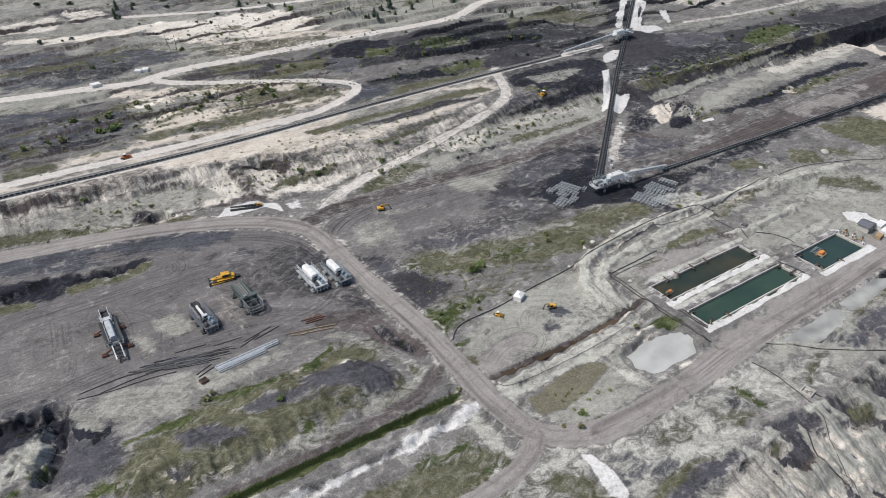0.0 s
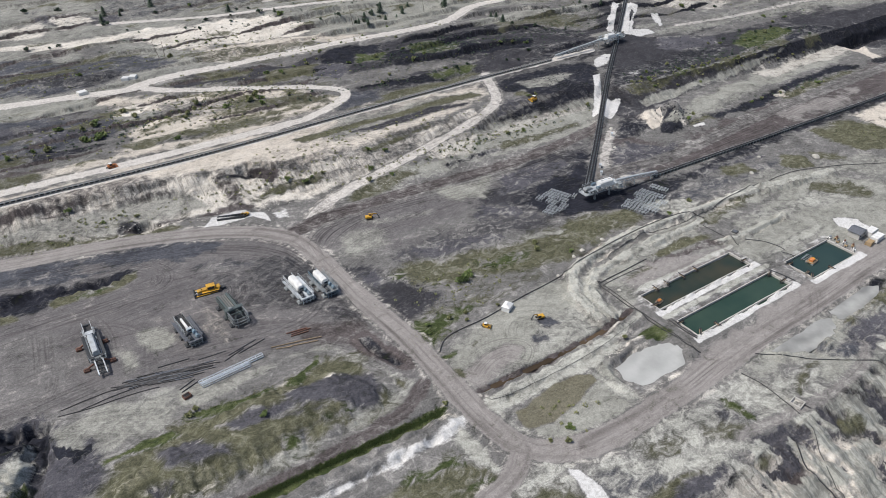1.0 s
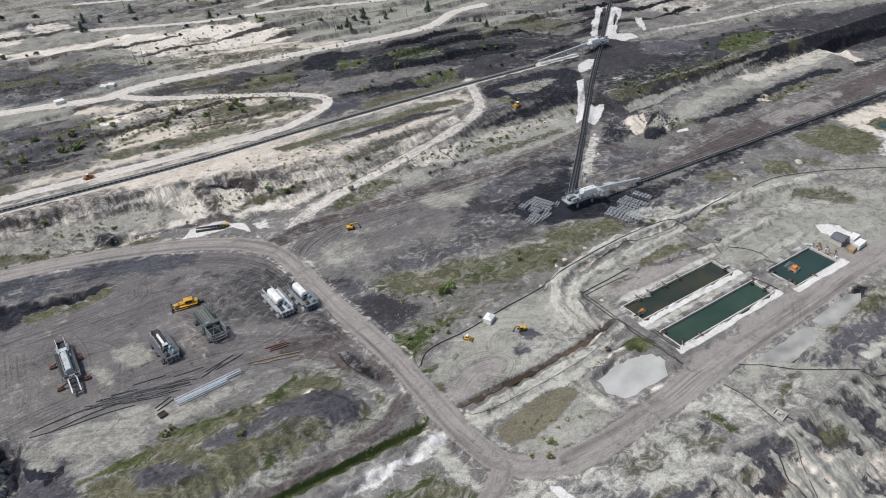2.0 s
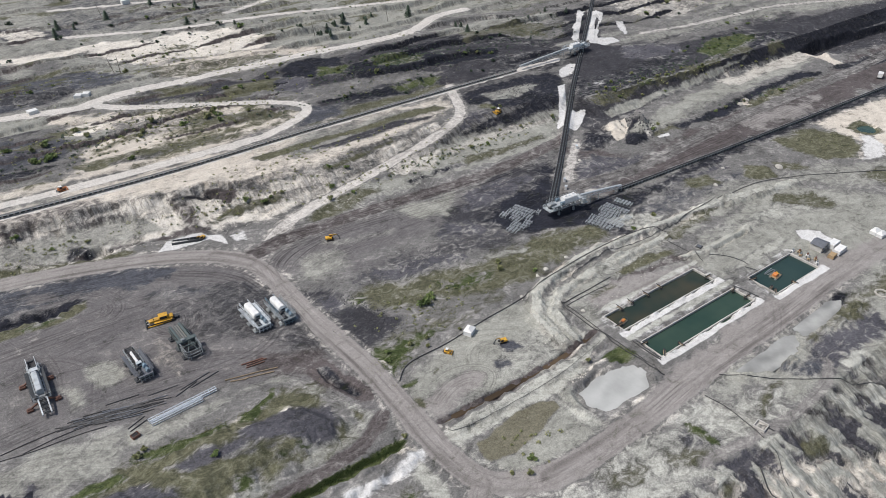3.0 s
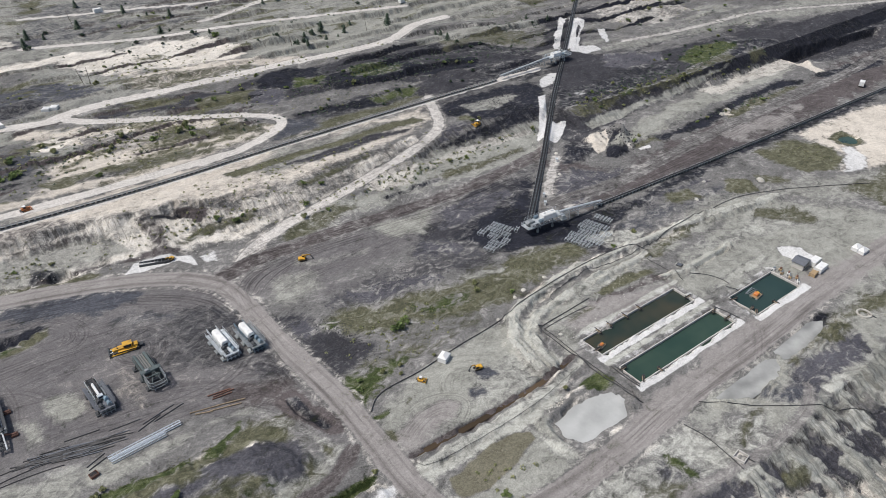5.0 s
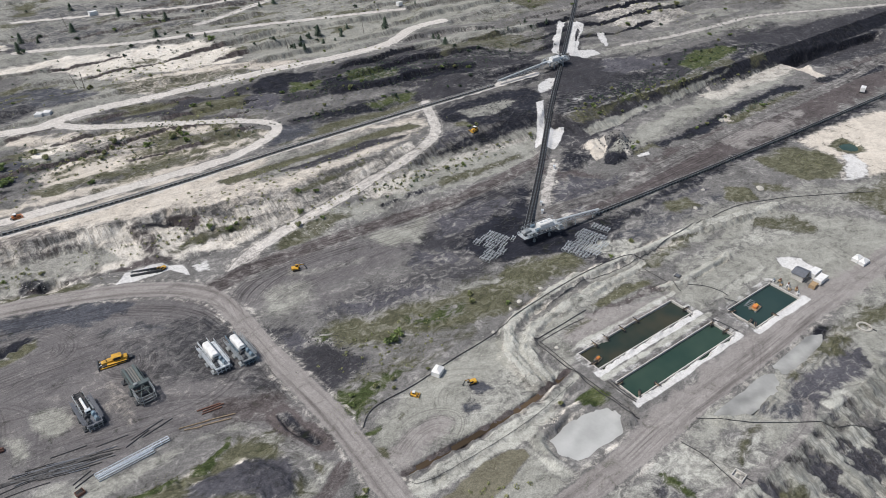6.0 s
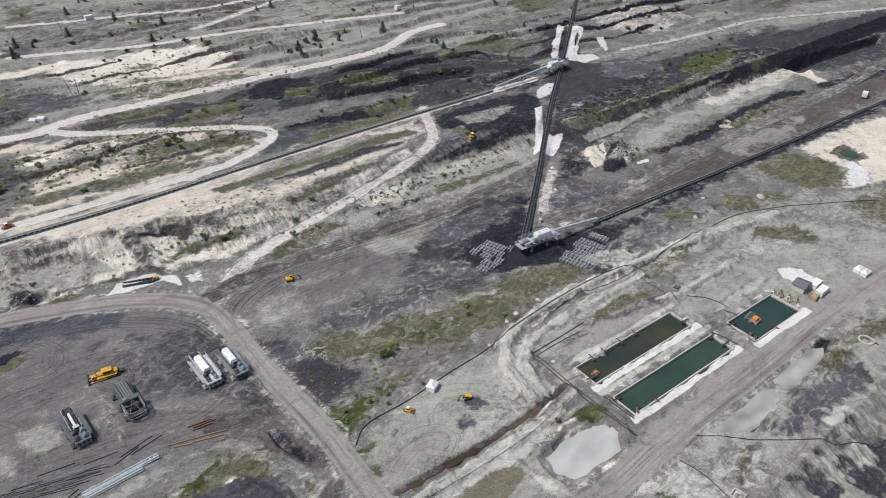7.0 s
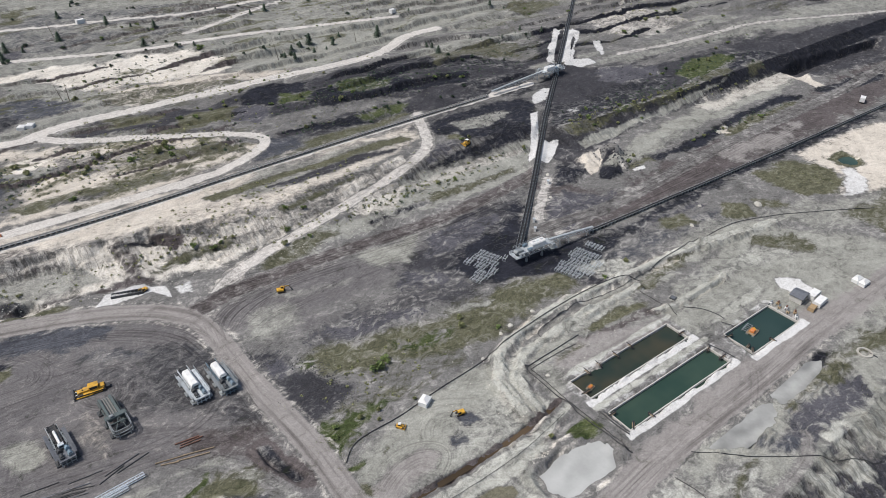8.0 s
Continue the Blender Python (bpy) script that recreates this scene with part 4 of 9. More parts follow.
lay("soil", 4, 0.8, (229.6, 210.2), (284.3, 259.3), (309.2, 249.8), (350.1, 236.8), (413.4, 228.6), (473.4, 220.4), (569, 217.5), (480.4, 175.5), (417.6, 185.9), (416.2, 206.9), (354.4, 202.8), (301, 198), (260.5, 191.8), (228.2, 185.8), (220.6, 191.6))
lay("ash", 3, 0.9, (235.3, 177.9), (264.5, 187), (314.9, 194.9), (376.5, 203.3), (423, 206.9), (404.9, 189.2), (367.3, 184.8), (320.7, 180.1), (282.2, 180.4), (245.8, 172.9), (237.2, 173.5))
lay("pale", 3, 0.6, (320.1, 195.3), (376.5, 203.3), (423, 206.6), (403, 191.3), (368.3, 188.4), (318.6, 184.8))
lay("coal", 2, 1, (256.1, 172.9), (276, 172.6), (307.2, 176.9), (339.7, 180.1), (367.5, 181.6), (386.2, 176.9), (380.1, 173.3), (352.5, 175.6), (323.3, 172.3), (299.4, 168.5), (275.7, 166.5), (255.5, 168.8))
lay("moss", 2, 0.8, (238.7, 173.4), (257, 175.4), (255.5, 168.8), (241, 168.9))
lay("moss", 2, 0.8, (306.2, 173), (331, 174.3), (363.1, 175.8), (378.6, 172.4), (356, 171.4), (317.8, 166.1), (299, 165.4))
lay("cream", 1.2, 0.9, (309.5, 176), (314.5, 175.2), (306, 167.1), (302.5, 169.2))
lay("soil", 3, 1.1, (287.1, 262.1), (310.7, 247.1), (347.5, 234.8), (393.9, 230.7), (403.3, 218.3), (385.5, 210.3), (357, 204.9), (307.7, 200.1), (259.2, 197.7), (242.5, 195.8), (237.8, 202), (244.2, 215.1), (229.6, 210.2), (250.2, 230))
lay("soil", 3, 1.2, (284.3, 259.3), (306.3, 247.2), (318.8, 230.8), (295.8, 219.2), (262.9, 215.4), (254.4, 227.6))
lay("violet", 2.5, 0.9, (309.2, 249.8), (338.9, 235.7), (330.2, 225.2), (300.5, 226.7), (293.5, 235.7))
lay("coal", 2, 0.9, (254.1, 204), (272.6, 210), (312.2, 207.8), (377.3, 219.3), (397.5, 218.2), (384.2, 213.2), (311.2, 203.2), (268.6, 202.9), (253.6, 199.7))
lay("ash", 1.2, 0.8, (239.9, 196.9), (259.9, 198.3), (298.6, 199.8), (336.5, 204.7), (359.3, 206.8), (344.3, 202.9), (300.4, 197.5), (263.8, 194.6), (238.6, 192.1))
lay("grass", 2.5, 0.85, (336.7, 222.1), (356.8, 230.5), (385.9, 230.8), (395.7, 222.5), (367.3, 216.1), (338.4, 213.4))
lay("moss", 2, 0.7, (384.2, 213.2), (403.3, 216.4), (400.4, 208.5), (383.1, 206.3))
lay("soil", 4, 0.9, (403.1, 237), (428.6, 234.9), (491.7, 227.9), (580.2, 223.1), (502.9, 186.2), (459.6, 206.6), (420.4, 210), (405.2, 219.5))
lay("coal", 3, 0.7, (389.3, 227.5), (414.5, 225.6), (427.4, 215.1), (468.5, 214.3), (562.3, 213.6), (537.3, 201.5), (460.8, 208.5), (420.4, 210), (394.6, 216.3))
lay("coal", 1.5, 1.3, (431.5, 208), (451.9, 208.6), (488.5, 206.3), (497.2, 204.4), (466.2, 203.9), (439.8, 205.2))
lay("cream", 1.2, 0.9, (408, 208.6), (419.5, 209.5), (425.5, 206.4), (408.3, 184.7), (406.2, 176.4), (400, 177.4), (399.8, 189.5), (409.5, 204.7))
lay("coal", 2, 0.8, (394.2, 176.6), (426.5, 175.2), (473.1, 176.5), (443.2, 162.6), (398.2, 166.8))
lay("ash", 4, 0.6, (300.3, 253.8), (330.4, 260.4), (407.8, 260.5), (491.3, 254.9), (637.1, 251), (580.2, 223.1), (498.9, 232.1), (410.2, 242), (360.2, 244.6), (317.4, 249))
lay("pale", 3, 0.45, (352.3, 299.8), (374, 306.3), (396.7, 302.9), (420.9, 286.2), (413, 271.1), (383.4, 265), (352.9, 273.4), (344.9, 283.6))
lay("soil", 2, 0.9, (313.9, 301), (338.2, 292.1), (302.5, 262.2), (283.6, 268.1))
lay("white", 0.7, 1.1, (323.4, 299.5), (329.4, 298.8), (312.2, 285), (288.6, 263.6), (286.9, 266.3), (304.3, 282.6))
lay("white", 0.7, 1.1, (330.1, 297.7), (333, 292.6), (314.8, 276.5), (297.9, 262), (293.7, 263.5), (310.4, 278.4))
lay("white", 0.6, 1, (333.8, 294.8), (333, 288.4), (327.4, 283.1), (315.7, 274.5), (300.1, 261.3), (301.6, 259.2), (297.9, 259.9), (309.9, 271.5), (325.6, 284))
lay("white", 1, 0.9, (331.8, 277), (337, 275.2), (325.8, 260.5), (321.2, 260.6))
lay("white", 1, 1, (296.3, 262.6), (312, 260.6), (312.1, 254.4), (300.3, 253.8), (293.6, 259.9))
lay("white", 1, 1, (250.4, 239.5), (263.3, 244.3), (265.3, 241.1), (253.8, 232.7), (245.9, 232.4))
lay("white", 1, 1, (253.9, 218.6), (259.8, 218), (256.8, 213.4), (251.9, 215.2))
lay("white", 0.7, 1.1, (236.4, 224.2), (240.8, 224.3), (228.5, 210.8), (214.6, 197.9), (211.9, 197.8), (222.7, 208.1))
lay("white", 0.7, 1.1, (227.1, 204.7), (231.7, 202.2), (225, 196.8), (217.9, 192.3), (214.7, 194.4), (220.6, 199.3))
lay("white", 0.8, 1, (241.9, 169.7), (249.3, 169.2), (246.9, 166.4), (241.5, 167.9))
lay("yard", 4, 1, (-52.8, 218.9), (-18, 215.3), (5, 211.2), (28.8, 203.3), (57.2, 188.7), (68, 177.6), (67.4, 152.8), (68.1, 127.5), (66.9, 107.3), (62.4, 106.6), (60.1, 113.7), (55.7, 123.4), (46.5, 130.7), (35.8, 134.7), (17.6, 136.1), (-1.3, 139.5), (-13, 142.9), (-24.7, 143.4), (-50.4, 145.7))
lay("base", 5, 0.5, (-51.2, 171.2), (-21.6, 175.5), (-8.1, 176.2), (-1, 168.7), (0.9, 150.6), (18.6, 149.1), (18.5, 139.1), (-1.1, 140.5), (-17.5, 144.4), (-24.4, 144.6), (-50.6, 151))
lay("ash", 2, 0.8, (13.5, 162.8), (20.5, 161.1), (22.1, 153.5), (18.4, 148.7), (13.7, 152.3))
lay("ash", 2, 0.7, (5.8, 157.5), (10.9, 156.8), (13.5, 146.1), (6.8, 146.8))
lay("cream", 2, 0.35, (32.1, 163.1), (35.2, 149.1), (31.5, 143.3), (27.6, 154.1))
lay("grey", 4, 1, (-52.8, 218.9), (-17.9, 215.9), (-2.8, 212.6), (21.7, 202.9), (39.6, 197.1), (46.6, 190.5), (30.7, 191.2), (24.1, 191.9), (11, 199.8), (-4.2, 203.4), (-18.8, 206.2), (-52.5, 209.6))
lay("grey", 3, 0.5, (29.4, 186.6), (43.8, 182.6), (58.3, 173.1), (65.5, 172.2), (65.9, 157.2), (59.1, 158.3), (49.4, 173.5), (38.4, 177.1))
lay("coal", 2.5, 1, (-52.2, 202.4), (-19.2, 201.5), (-5.2, 197.1), (8, 193.8), (18.5, 192.7), (20.2, 189.8), (18.3, 187.2), (11.7, 187.8), (1.2, 192), (-5.2, 186.1), (-12.3, 186.8), (-20.6, 192.8), (-52.6, 193.2))
lay("grey", 1.5, 0.7, (-18.4, 210), (-4.2, 203.4), (10.6, 197.9), (16.5, 195.1), (7.1, 196), (-4.8, 199), (-19, 203.7))
lay("moss", 1.2, 0.95, (20, 190.3), (19.5, 187.1), (14.2, 185.1), (4.1, 184.6), (-3.3, 184.8), (-3.8, 188.2), (1.2, 192), (11.6, 187.5), (16.8, 189.9))
lay("grass", 1, 0.6, (1, 188.2), (8.6, 188.1), (13.1, 186.9), (3.4, 185))
lay("moss", 1.2, 0.9, (-20.4, 194), (-13.5, 188.4), (-11.1, 184.8), (-20.6, 185.8), (-39.8, 187.5), (-40.4, 194.4))
lay("soil", 3, 0.6, (52.5, 176.9), (62.5, 174.1), (67.9, 161.2), (66.5, 140.4), (66.8, 128.3), (59.4, 130.4), (55, 141.9), (49.3, 151.7), (47.7, 169.2))
lay("brown", 3, 0.7, (46.6, 141.6), (57, 139.1), (64.2, 132.9), (67, 114.2), (64.1, 112), (60.7, 117.5), (57.3, 126.3), (50.9, 133.2))
lay("brown", 1.2, 1, (59.5, 128.1), (63.4, 127.7), (65.5, 121.4), (67.6, 113.7), (67.4, 109.9), (64.5, 111.3), (62.3, 117.4), (59.9, 122.5))
lay("coal", 1, 0.5, (60.2, 127.2), (63, 126.9), (64.5, 121.2), (66.2, 114.1), (63.8, 114.3), (62.4, 120.6))
lay("ash", 2.5, 0.62, (-8.4, 137.8), (-2.6, 139.3), (13.7, 137), (15, 129.9), (13.5, 123.4), (7.5, 123.9), (0.1, 123.3), (-4.3, 125.2), (-7.9, 130.5))
lay("ash", 2, 0.7, (13.7, 137), (21.2, 134.4), (25.6, 130.8), (35.2, 133), (52.9, 130.5), (56.2, 124.3), (46.1, 129.7), (41.2, 129.1), (28.7, 127.6), (21.1, 125.8), (15, 127.7))
lay("soil", 3, 0.7, (-3.8, 121.8), (10.6, 121.3), (15, 126.6), (26.2, 124.7), (38.6, 123.2), (45.2, 127.7), (53.8, 125.9), (58.6, 119.7), (60.6, 109), (59.2, 100.8), (43.9, 100.8), (29.8, 100), (15.5, 101.8), (1.6, 101.7), (-13.7, 110.2), (-7.6, 114.2), (-3.1, 114.5))
lay("moss", 3, 0.95, (-3.8, 121.8), (10.6, 121.3), (15, 126.6), (26.2, 124.7), (38.6, 123.2), (45.2, 127.7), (53.8, 125.9), (58.6, 119.7), (60.6, 109), (59.2, 100.8), (43.9, 100.8), (29.8, 100), (15.5, 101.8), (1.6, 101.7), (-13.7, 110.2), (-7.6, 114.2), (-3.1, 114.5))
lay("violet", 2, 1, (37.4, 116.2), (44, 118.2), (53.1, 118.3), (59, 114.4), (58.5, 106.7), (53, 103.8), (47.4, 107.1), (41.3, 109.2), (37.2, 112.6))
lay("violet", 2, 0.9, (21.2, 114.9), (27.4, 115.4), (36.3, 113.8), (37.9, 111), (32.2, 110.6), (23.2, 111.5))
lay("violet", 2, 0.95, (8.7, 116.7), (14.4, 115.2), (21.2, 109.5), (21.1, 106.1), (17.2, 105.8), (13, 107.4), (8.2, 110.8))
lay("violet", 1.5, 0.9, (3.2, 107.7), (7.9, 106.4), (7.5, 104.2), (3.9, 105.1))
lay("violet", 1.5, 0.8, (29.9, 111.7), (37.9, 111), (44.5, 107.2), (41.5, 106.8), (31.6, 109.3))
lay("violet", 1.5, 0.7, (-16.7, 117.7), (-12.8, 115.6), (-13.7, 113), (-17.2, 114))
lay("violet", 2, 0.7, (40.4, 104.8), (46, 104.5), (47.8, 105.1), (41.3, 106.4), (35.3, 105.6))
lay("grass", 1.5, 1, (38.1, 121.8), (44.3, 125.8), (49.5, 127.7), (50.2, 125.2), (46.6, 122.6), (40.4, 120.1))
lay("grass", 1.5, 0.8, (14.8, 127), (21, 125.5), (30.4, 124.6), (38.4, 122.7), (33.1, 120.1), (25, 120.8), (17.4, 122.7), (13.9, 123.8))
lay("grass", 1, 1, (-3.8, 122.9), (3.7, 123.3), (11.4, 122.1), (12.3, 120.8), (5.5, 120.8), (-3.5, 120.6))
lay("grass", 1.5, 0.85, (30.9, 105.6), (35.1, 104.7), (33.8, 101.1), (30.4, 99.7))
lay("grass", 1.5, 0.7, (40.2, 107.1), (46.7, 105.7), (47.4, 104.4), (41.7, 104.6))
lay("ash", 1.5, 0.62, (61.1, 111.1), (59.8, 100.4), (43.9, 100.8), (29.7, 99.8), (16.4, 101), (16.3, 102.4), (29.6, 102.4), (45.2, 103.1), (55, 103.5))
lay("mud", 1.5, 0.6, (50.2, 125.2), (57.8, 121.2), (62.7, 112.5), (65.9, 104.4), (60.1, 100.2), (59.5, 105.8), (59.2, 114.8))
lay("moss", 1.2, 0.8, (61.5, 110.4), (63.5, 107.1), (61.7, 105.5), (60, 107.4))
lay("violet", 3, 0.9, (-24.2, 146.2), (-12.7, 144.8), (-9.9, 140.1), (-4.2, 125.7), (-2.6, 119.5), (-7.3, 115.7), (-11.8, 114.9), (-19.6, 119.9), (-20, 123.8), (-15.6, 131.7), (-12.2, 139), (-25.4, 142.8))
lay("ash", 1.2, 0.7, (-10.5, 137.2), (-6.3, 136.4), (-5.6, 127.1), (-7.9, 127.6), (-10.2, 131))
lay("coal", 1.5, 1.2, (-40.4, 149.9), (-24.6, 143.7), (-19.2, 143.2), (-13.8, 141.4), (-11, 140.9), (-11.8, 135.3), (-14.3, 131.7), (-16.7, 127.8), (-17.5, 127.7), (-16.2, 134), (-15, 137.4), (-18.8, 133.5), (-23, 133.2), (-41.7, 143.3))
lay("mud", 1.5, 0.8, (-40.6, 135.8), (-25.1, 130), (-21, 133.1), (-15, 137.8), (-16.4, 131.7), (-18, 126.7), (-19.5, 123.3), (-26.2, 122.7), (-40.7, 129.4))
lay("coal", 0.35, 1.4, (-11.4, 133.1), (-10.1, 131.5), (-9.9, 130.3), (-9.3, 131.4), (-8.9, 130), (-8.1, 130.6), (-8.4, 127.2), (-9.4, 128.5), (-10.6, 128.1))
lay("coal", 0.35, 1.4, (-8, 128.7), (-7.1, 128.8), (-6.5, 128), (-7.1, 125.8), (-8.2, 125.2))
lay("coal", 0.35, 1.4, (-6.5, 127.6), (-5.4, 128.1), (-4.2, 128.6), (-4.3, 126.6), (-5.7, 126.2))
lay("coal", 0.8, 1, (-25.4, 126.7), (-23.1, 126.9), (-22.8, 124.8), (-25.1, 125.1))
lay("grass", 1.5, 0.85, (-26.5, 120.9), (-22.2, 122.1), (-18.2, 125), (-19, 122.8), (-22.6, 119.9), (-26.7, 118.7))
lay("grass", 1.5, 0.85, (-13.9, 111.9), (-8.7, 114.1), (-3, 108.5), (-3.6, 107.5), (-9.5, 109.1))
lay("white", 1.2, 0.82, (13.9, 90.4), (27.8, 89.6), (45.6, 88.5), (60.6, 89.1), (68.3, 90.1), (66.3, 86.7), (52.9, 86.4), (41.8, 86.5), (25.9, 85.7))
lay("moss", 1.5, 0.8, (27.9, 82.1), (43.3, 82.1), (54.8, 82.7), (64.8, 83.7), (66.5, 75.1), (65.8, 69.4), (55.1, 65))
lay("base", 3, 0.8, (64.5, 85.8), (66.3, 79.8), (66, 75.4), (62.5, 76.8), (61.2, 82.2))
lay("grass", 2, 0.75, (46.9, 83.5), (54.8, 82.7), (60, 81.7), (60.4, 79), (54.6, 80.2), (48.1, 81))
lay("grass", 2, 0.95, (54, 75.1), (58.1, 74.7), (65.1, 74.2), (63.7, 71.5), (58.8, 71.9), (54.2, 73.3))
lay("moss", 2, 0.8, (46.2, 73.7), (52.6, 73), (56.2, 72.2), (52.8, 69.3), (48.1, 70.4))
lay("mud", 1.5, 0.8, (65.7, 88), (66.5, 83.9), (66.9, 76.6), (68.1, 70.4), (65, 70.2), (62.9, 77.4), (63, 84.9))
lay("mud", 5, 0.62, (70.4, 71.2), (81.9, 66.2), (94.3, 64.9), (115.6, 63.7), (134.1, 65), (148.3, 60.6), (167.7, 49.8), (189.9, 41), (134.1, 10.4), (46.3, 56.6), (65.8, 67.6))
lay("ash", 4, 0.8, (134.1, 65), (150.8, 65.3), (171.3, 65.4), (198.2, 66.5), (243.3, 67), (186.4, 39), (161.5, 46.1), (143.2, 57.1), (133.9, 58.5))
lay("moss", 4, 0.7, (62.5, 61.7), (69.7, 65), (74.6, 60.2), (75.6, 54.7), (70, 55.2))
lay("grey", 4, 0.45, (80.4, 62.9), (88.2, 60.8), (95.7, 54.9), (97, 51.5), (88.1, 51.3), (80.2, 54.5), (79, 59.8))
lay("white", 0.8, 1.2, (78.3, 65.5), (80.3, 64.2), (80.5, 58.8), (79.4, 53.5), (77.7, 52.9), (76.8, 55.1), (77.3, 59.7))
lay("moss", 1.5, 1, (78.8, 50.2), (87.9, 51.1), (95.7, 51.1), (101, 50.6), (103, 49.8), (97.8, 49.2), (89.5, 48.8), (82.1, 48.1))
lay("violet", 2, 1, (81.6, 47.6), (90.2, 48.6), (100.4, 49.2), (106, 48.5), (106.2, 46), (100.3, 45.5), (96.1, 46.1), (90.2, 45.1), (86.2, 44.6))
lay("moss", 2.5, 0.6, (93.2, 62.2), (101.9, 60.3), (105.4, 57), (100.6, 54.5), (94.9, 57.3), (92.4, 59.8))
lay("violet", 2, 0.4, (115.2, 61.8), (123.4, 58.6), (125.3, 51), (119.8, 51.5), (116.7, 56.6))
lay("grass", 1.2, 0.8, (121.8, 61.4), (123.4, 58.6), (123.3, 54.8), (123.7, 51), (121.3, 54), (120.2, 58.6))
lay("moss", 2, 0.6, (109.6, 57.2), (120.2, 53.3), (120.2, 50.3), (112.1, 53.2), (108.7, 55.8))
lay("moss", 1.5, 0.7, (143.2, 57.1), (153.1, 57.4), (152.9, 55.7), (142.5, 52.9), (136.7, 49.9), (138.4, 53.2))
lay("pale", 3, 0.8, (90.6, 43.3), (101.8, 45.1), (115.2, 46.7), (130.3, 44), (150.1, 38.8), (173.2, 31.8), (134.1, 10.4), (75.5, 37.4))
lay("violet", 3, 0.8, (114.2, 47.4), (120, 48), (127.4, 46.6), (142.6, 44.7), (156.8, 43.1), (186.4, 39), (173.2, 31.8), (146.8, 36.7), (136.8, 40.7), (128.6, 42.7), (120, 44.2))
lay("brown", 1.5, 0.95, (117, 42.6), (121.8, 42.4), (122, 39.7), (119, 36), (116.5, 36.6), (116.5, 39.7))
lay("moss", 2, 0.9, (140.8, 42.6), (147.6, 41.6), (146.5, 39.3), (140, 39.7), (138.7, 40.7))
lay("moss", 1.5, 0.8, (113.6, 45.5), (117.2, 45.2), (115.7, 43.2), (113.3, 43.7))
lay("coal", 1.2, 0.5, (104.3, 47.2), (107.3, 45.1), (104.1, 44), (101.8, 45.1))
lay("grey", 2, 0.6, (131.4, 30.9), (136.9, 30.3), (159.9, 24.5), (151.9, 20.1), (132.2, 27.4))
lay("violet", 3, 0.85, (161.6, 56.5), (168.4, 59.7), (177.7, 59.9), (186.9, 57.3), (199.1, 55.4), (192.5, 50.7), (184.1, 48.6), (173.9, 51.7), (165.9, 50.1), (162.7, 52.5))
lay("moss", 3, 0.75, (172.1, 60.4), (188.7, 62.8), (208.7, 64.1), (224.8, 61.3), (258.4, 54.8), (238.1, 46.2), (213.7, 56.1), (202, 59.2), (184.3, 59))
lay("coal", 1.2, 0.85, (194.1, 67.2), (199.4, 67.2), (200.4, 64.5), (193.8, 63.3), (192.8, 65.1))
lay("base", 2, 0.7, (191.6, 71), (201.1, 69.8), (199.4, 67.2), (193.2, 67), (188.6, 68.5))
lay("mud", 1.5, 0.9, (170.4, 51), (178.4, 49.9), (182, 46.6), (176.7, 44.1), (170.7, 47.1))
lay("violet", 3, 0.6, (156.7, 44.5), (169.6, 43.3), (183.4, 40.7), (211.9, 34.2), (193.1, 25.6), (171.2, 34), (157.3, 38.9))
lay("grey", 2, 0.7, (154.1, 58.8), (164.8, 55.2), (165.9, 50.1), (160.1, 52.4))
lay("coal", 4, 0.6, (247.7, 226.7), (271.2, 223), (308.1, 225.8), (330.7, 221.9), (309, 212.2), (270.1, 207.8), (238.1, 206.2), (234.3, 212.5))
lay("coal", 3, 0.6, (233.5, 264.6), (265.3, 265.3), (271, 256.3), (255.1, 241.9), (234.7, 248.5), (219.7, 252.2))
lay("moss", 2, 0.6, (237.6, 205.7), (268.2, 206.2), (312.2, 207.8), (373.5, 216.8), (369.5, 210.5), (311.2, 203.2), (266.8, 201.1), (239.7, 200.4))
lay("grass", 1.5, 0.6, (271.3, 207.2), (280.8, 208.3), (281.6, 203.7), (270.2, 202.5))
lay("pale", 1.5, 0.55, (159.7, 208), (178.4, 209.3), (199.1, 207.8), (217.2, 205.8), (214.1, 203.1), (192, 203.2), (173.7, 203.4), (158.2, 202.1))
lay("ash", 3, 0.7, (246.3, 176.3), (275.6, 181.6), (322.9, 187.7), (323.2, 181.8), (282.7, 177.5), (247.9, 171.6))
lay("soil", 2.2, 0.95, (70.9, 158.9), (77.5, 157.5), (82.2, 151.9), (80.2, 144.4), (84.9, 135.6), (91.2, 131.2), (87.5, 129.1), (80.8, 127), (75.2, 126.8), (73.6, 133.3), (72.5, 145.5), (71.5, 153.5))
lay("violet", 3, 0.9, (72.6, 155.6), (80.7, 152.8), (79.5, 145.5), (75, 142.8), (72.7, 148.7))
lay("soil", 4, 0.62, (81.8, 154.7), (93.6, 157.5), (106.7, 157.8), (122.3, 154.3), (139, 154), (143.5, 144.7), (131.8, 142.5), (120.5, 145.8), (111, 148.1), (100.7, 148.9), (90.9, 149.8))
lay("violet", 3, 0.7, (95.7, 154.2), (108.4, 153.8), (121.6, 147.2), (122.9, 143), (111.5, 145.8), (97.5, 147.3))
lay("brown", 1.2, 1.2, (58.9, 127.9), (63.2, 127.9), (65.5, 121.4), (67.9, 113.3), (67.5, 109.5), (64.4, 111.1), (62.1, 117.1), (59.6, 122.1))
lay("coal", 0.8, 0.7, (61, 127.1), (63.2, 126.2), (64.5, 120.7), (66.3, 113.4), (64.1, 113.5), (62.5, 120.3))
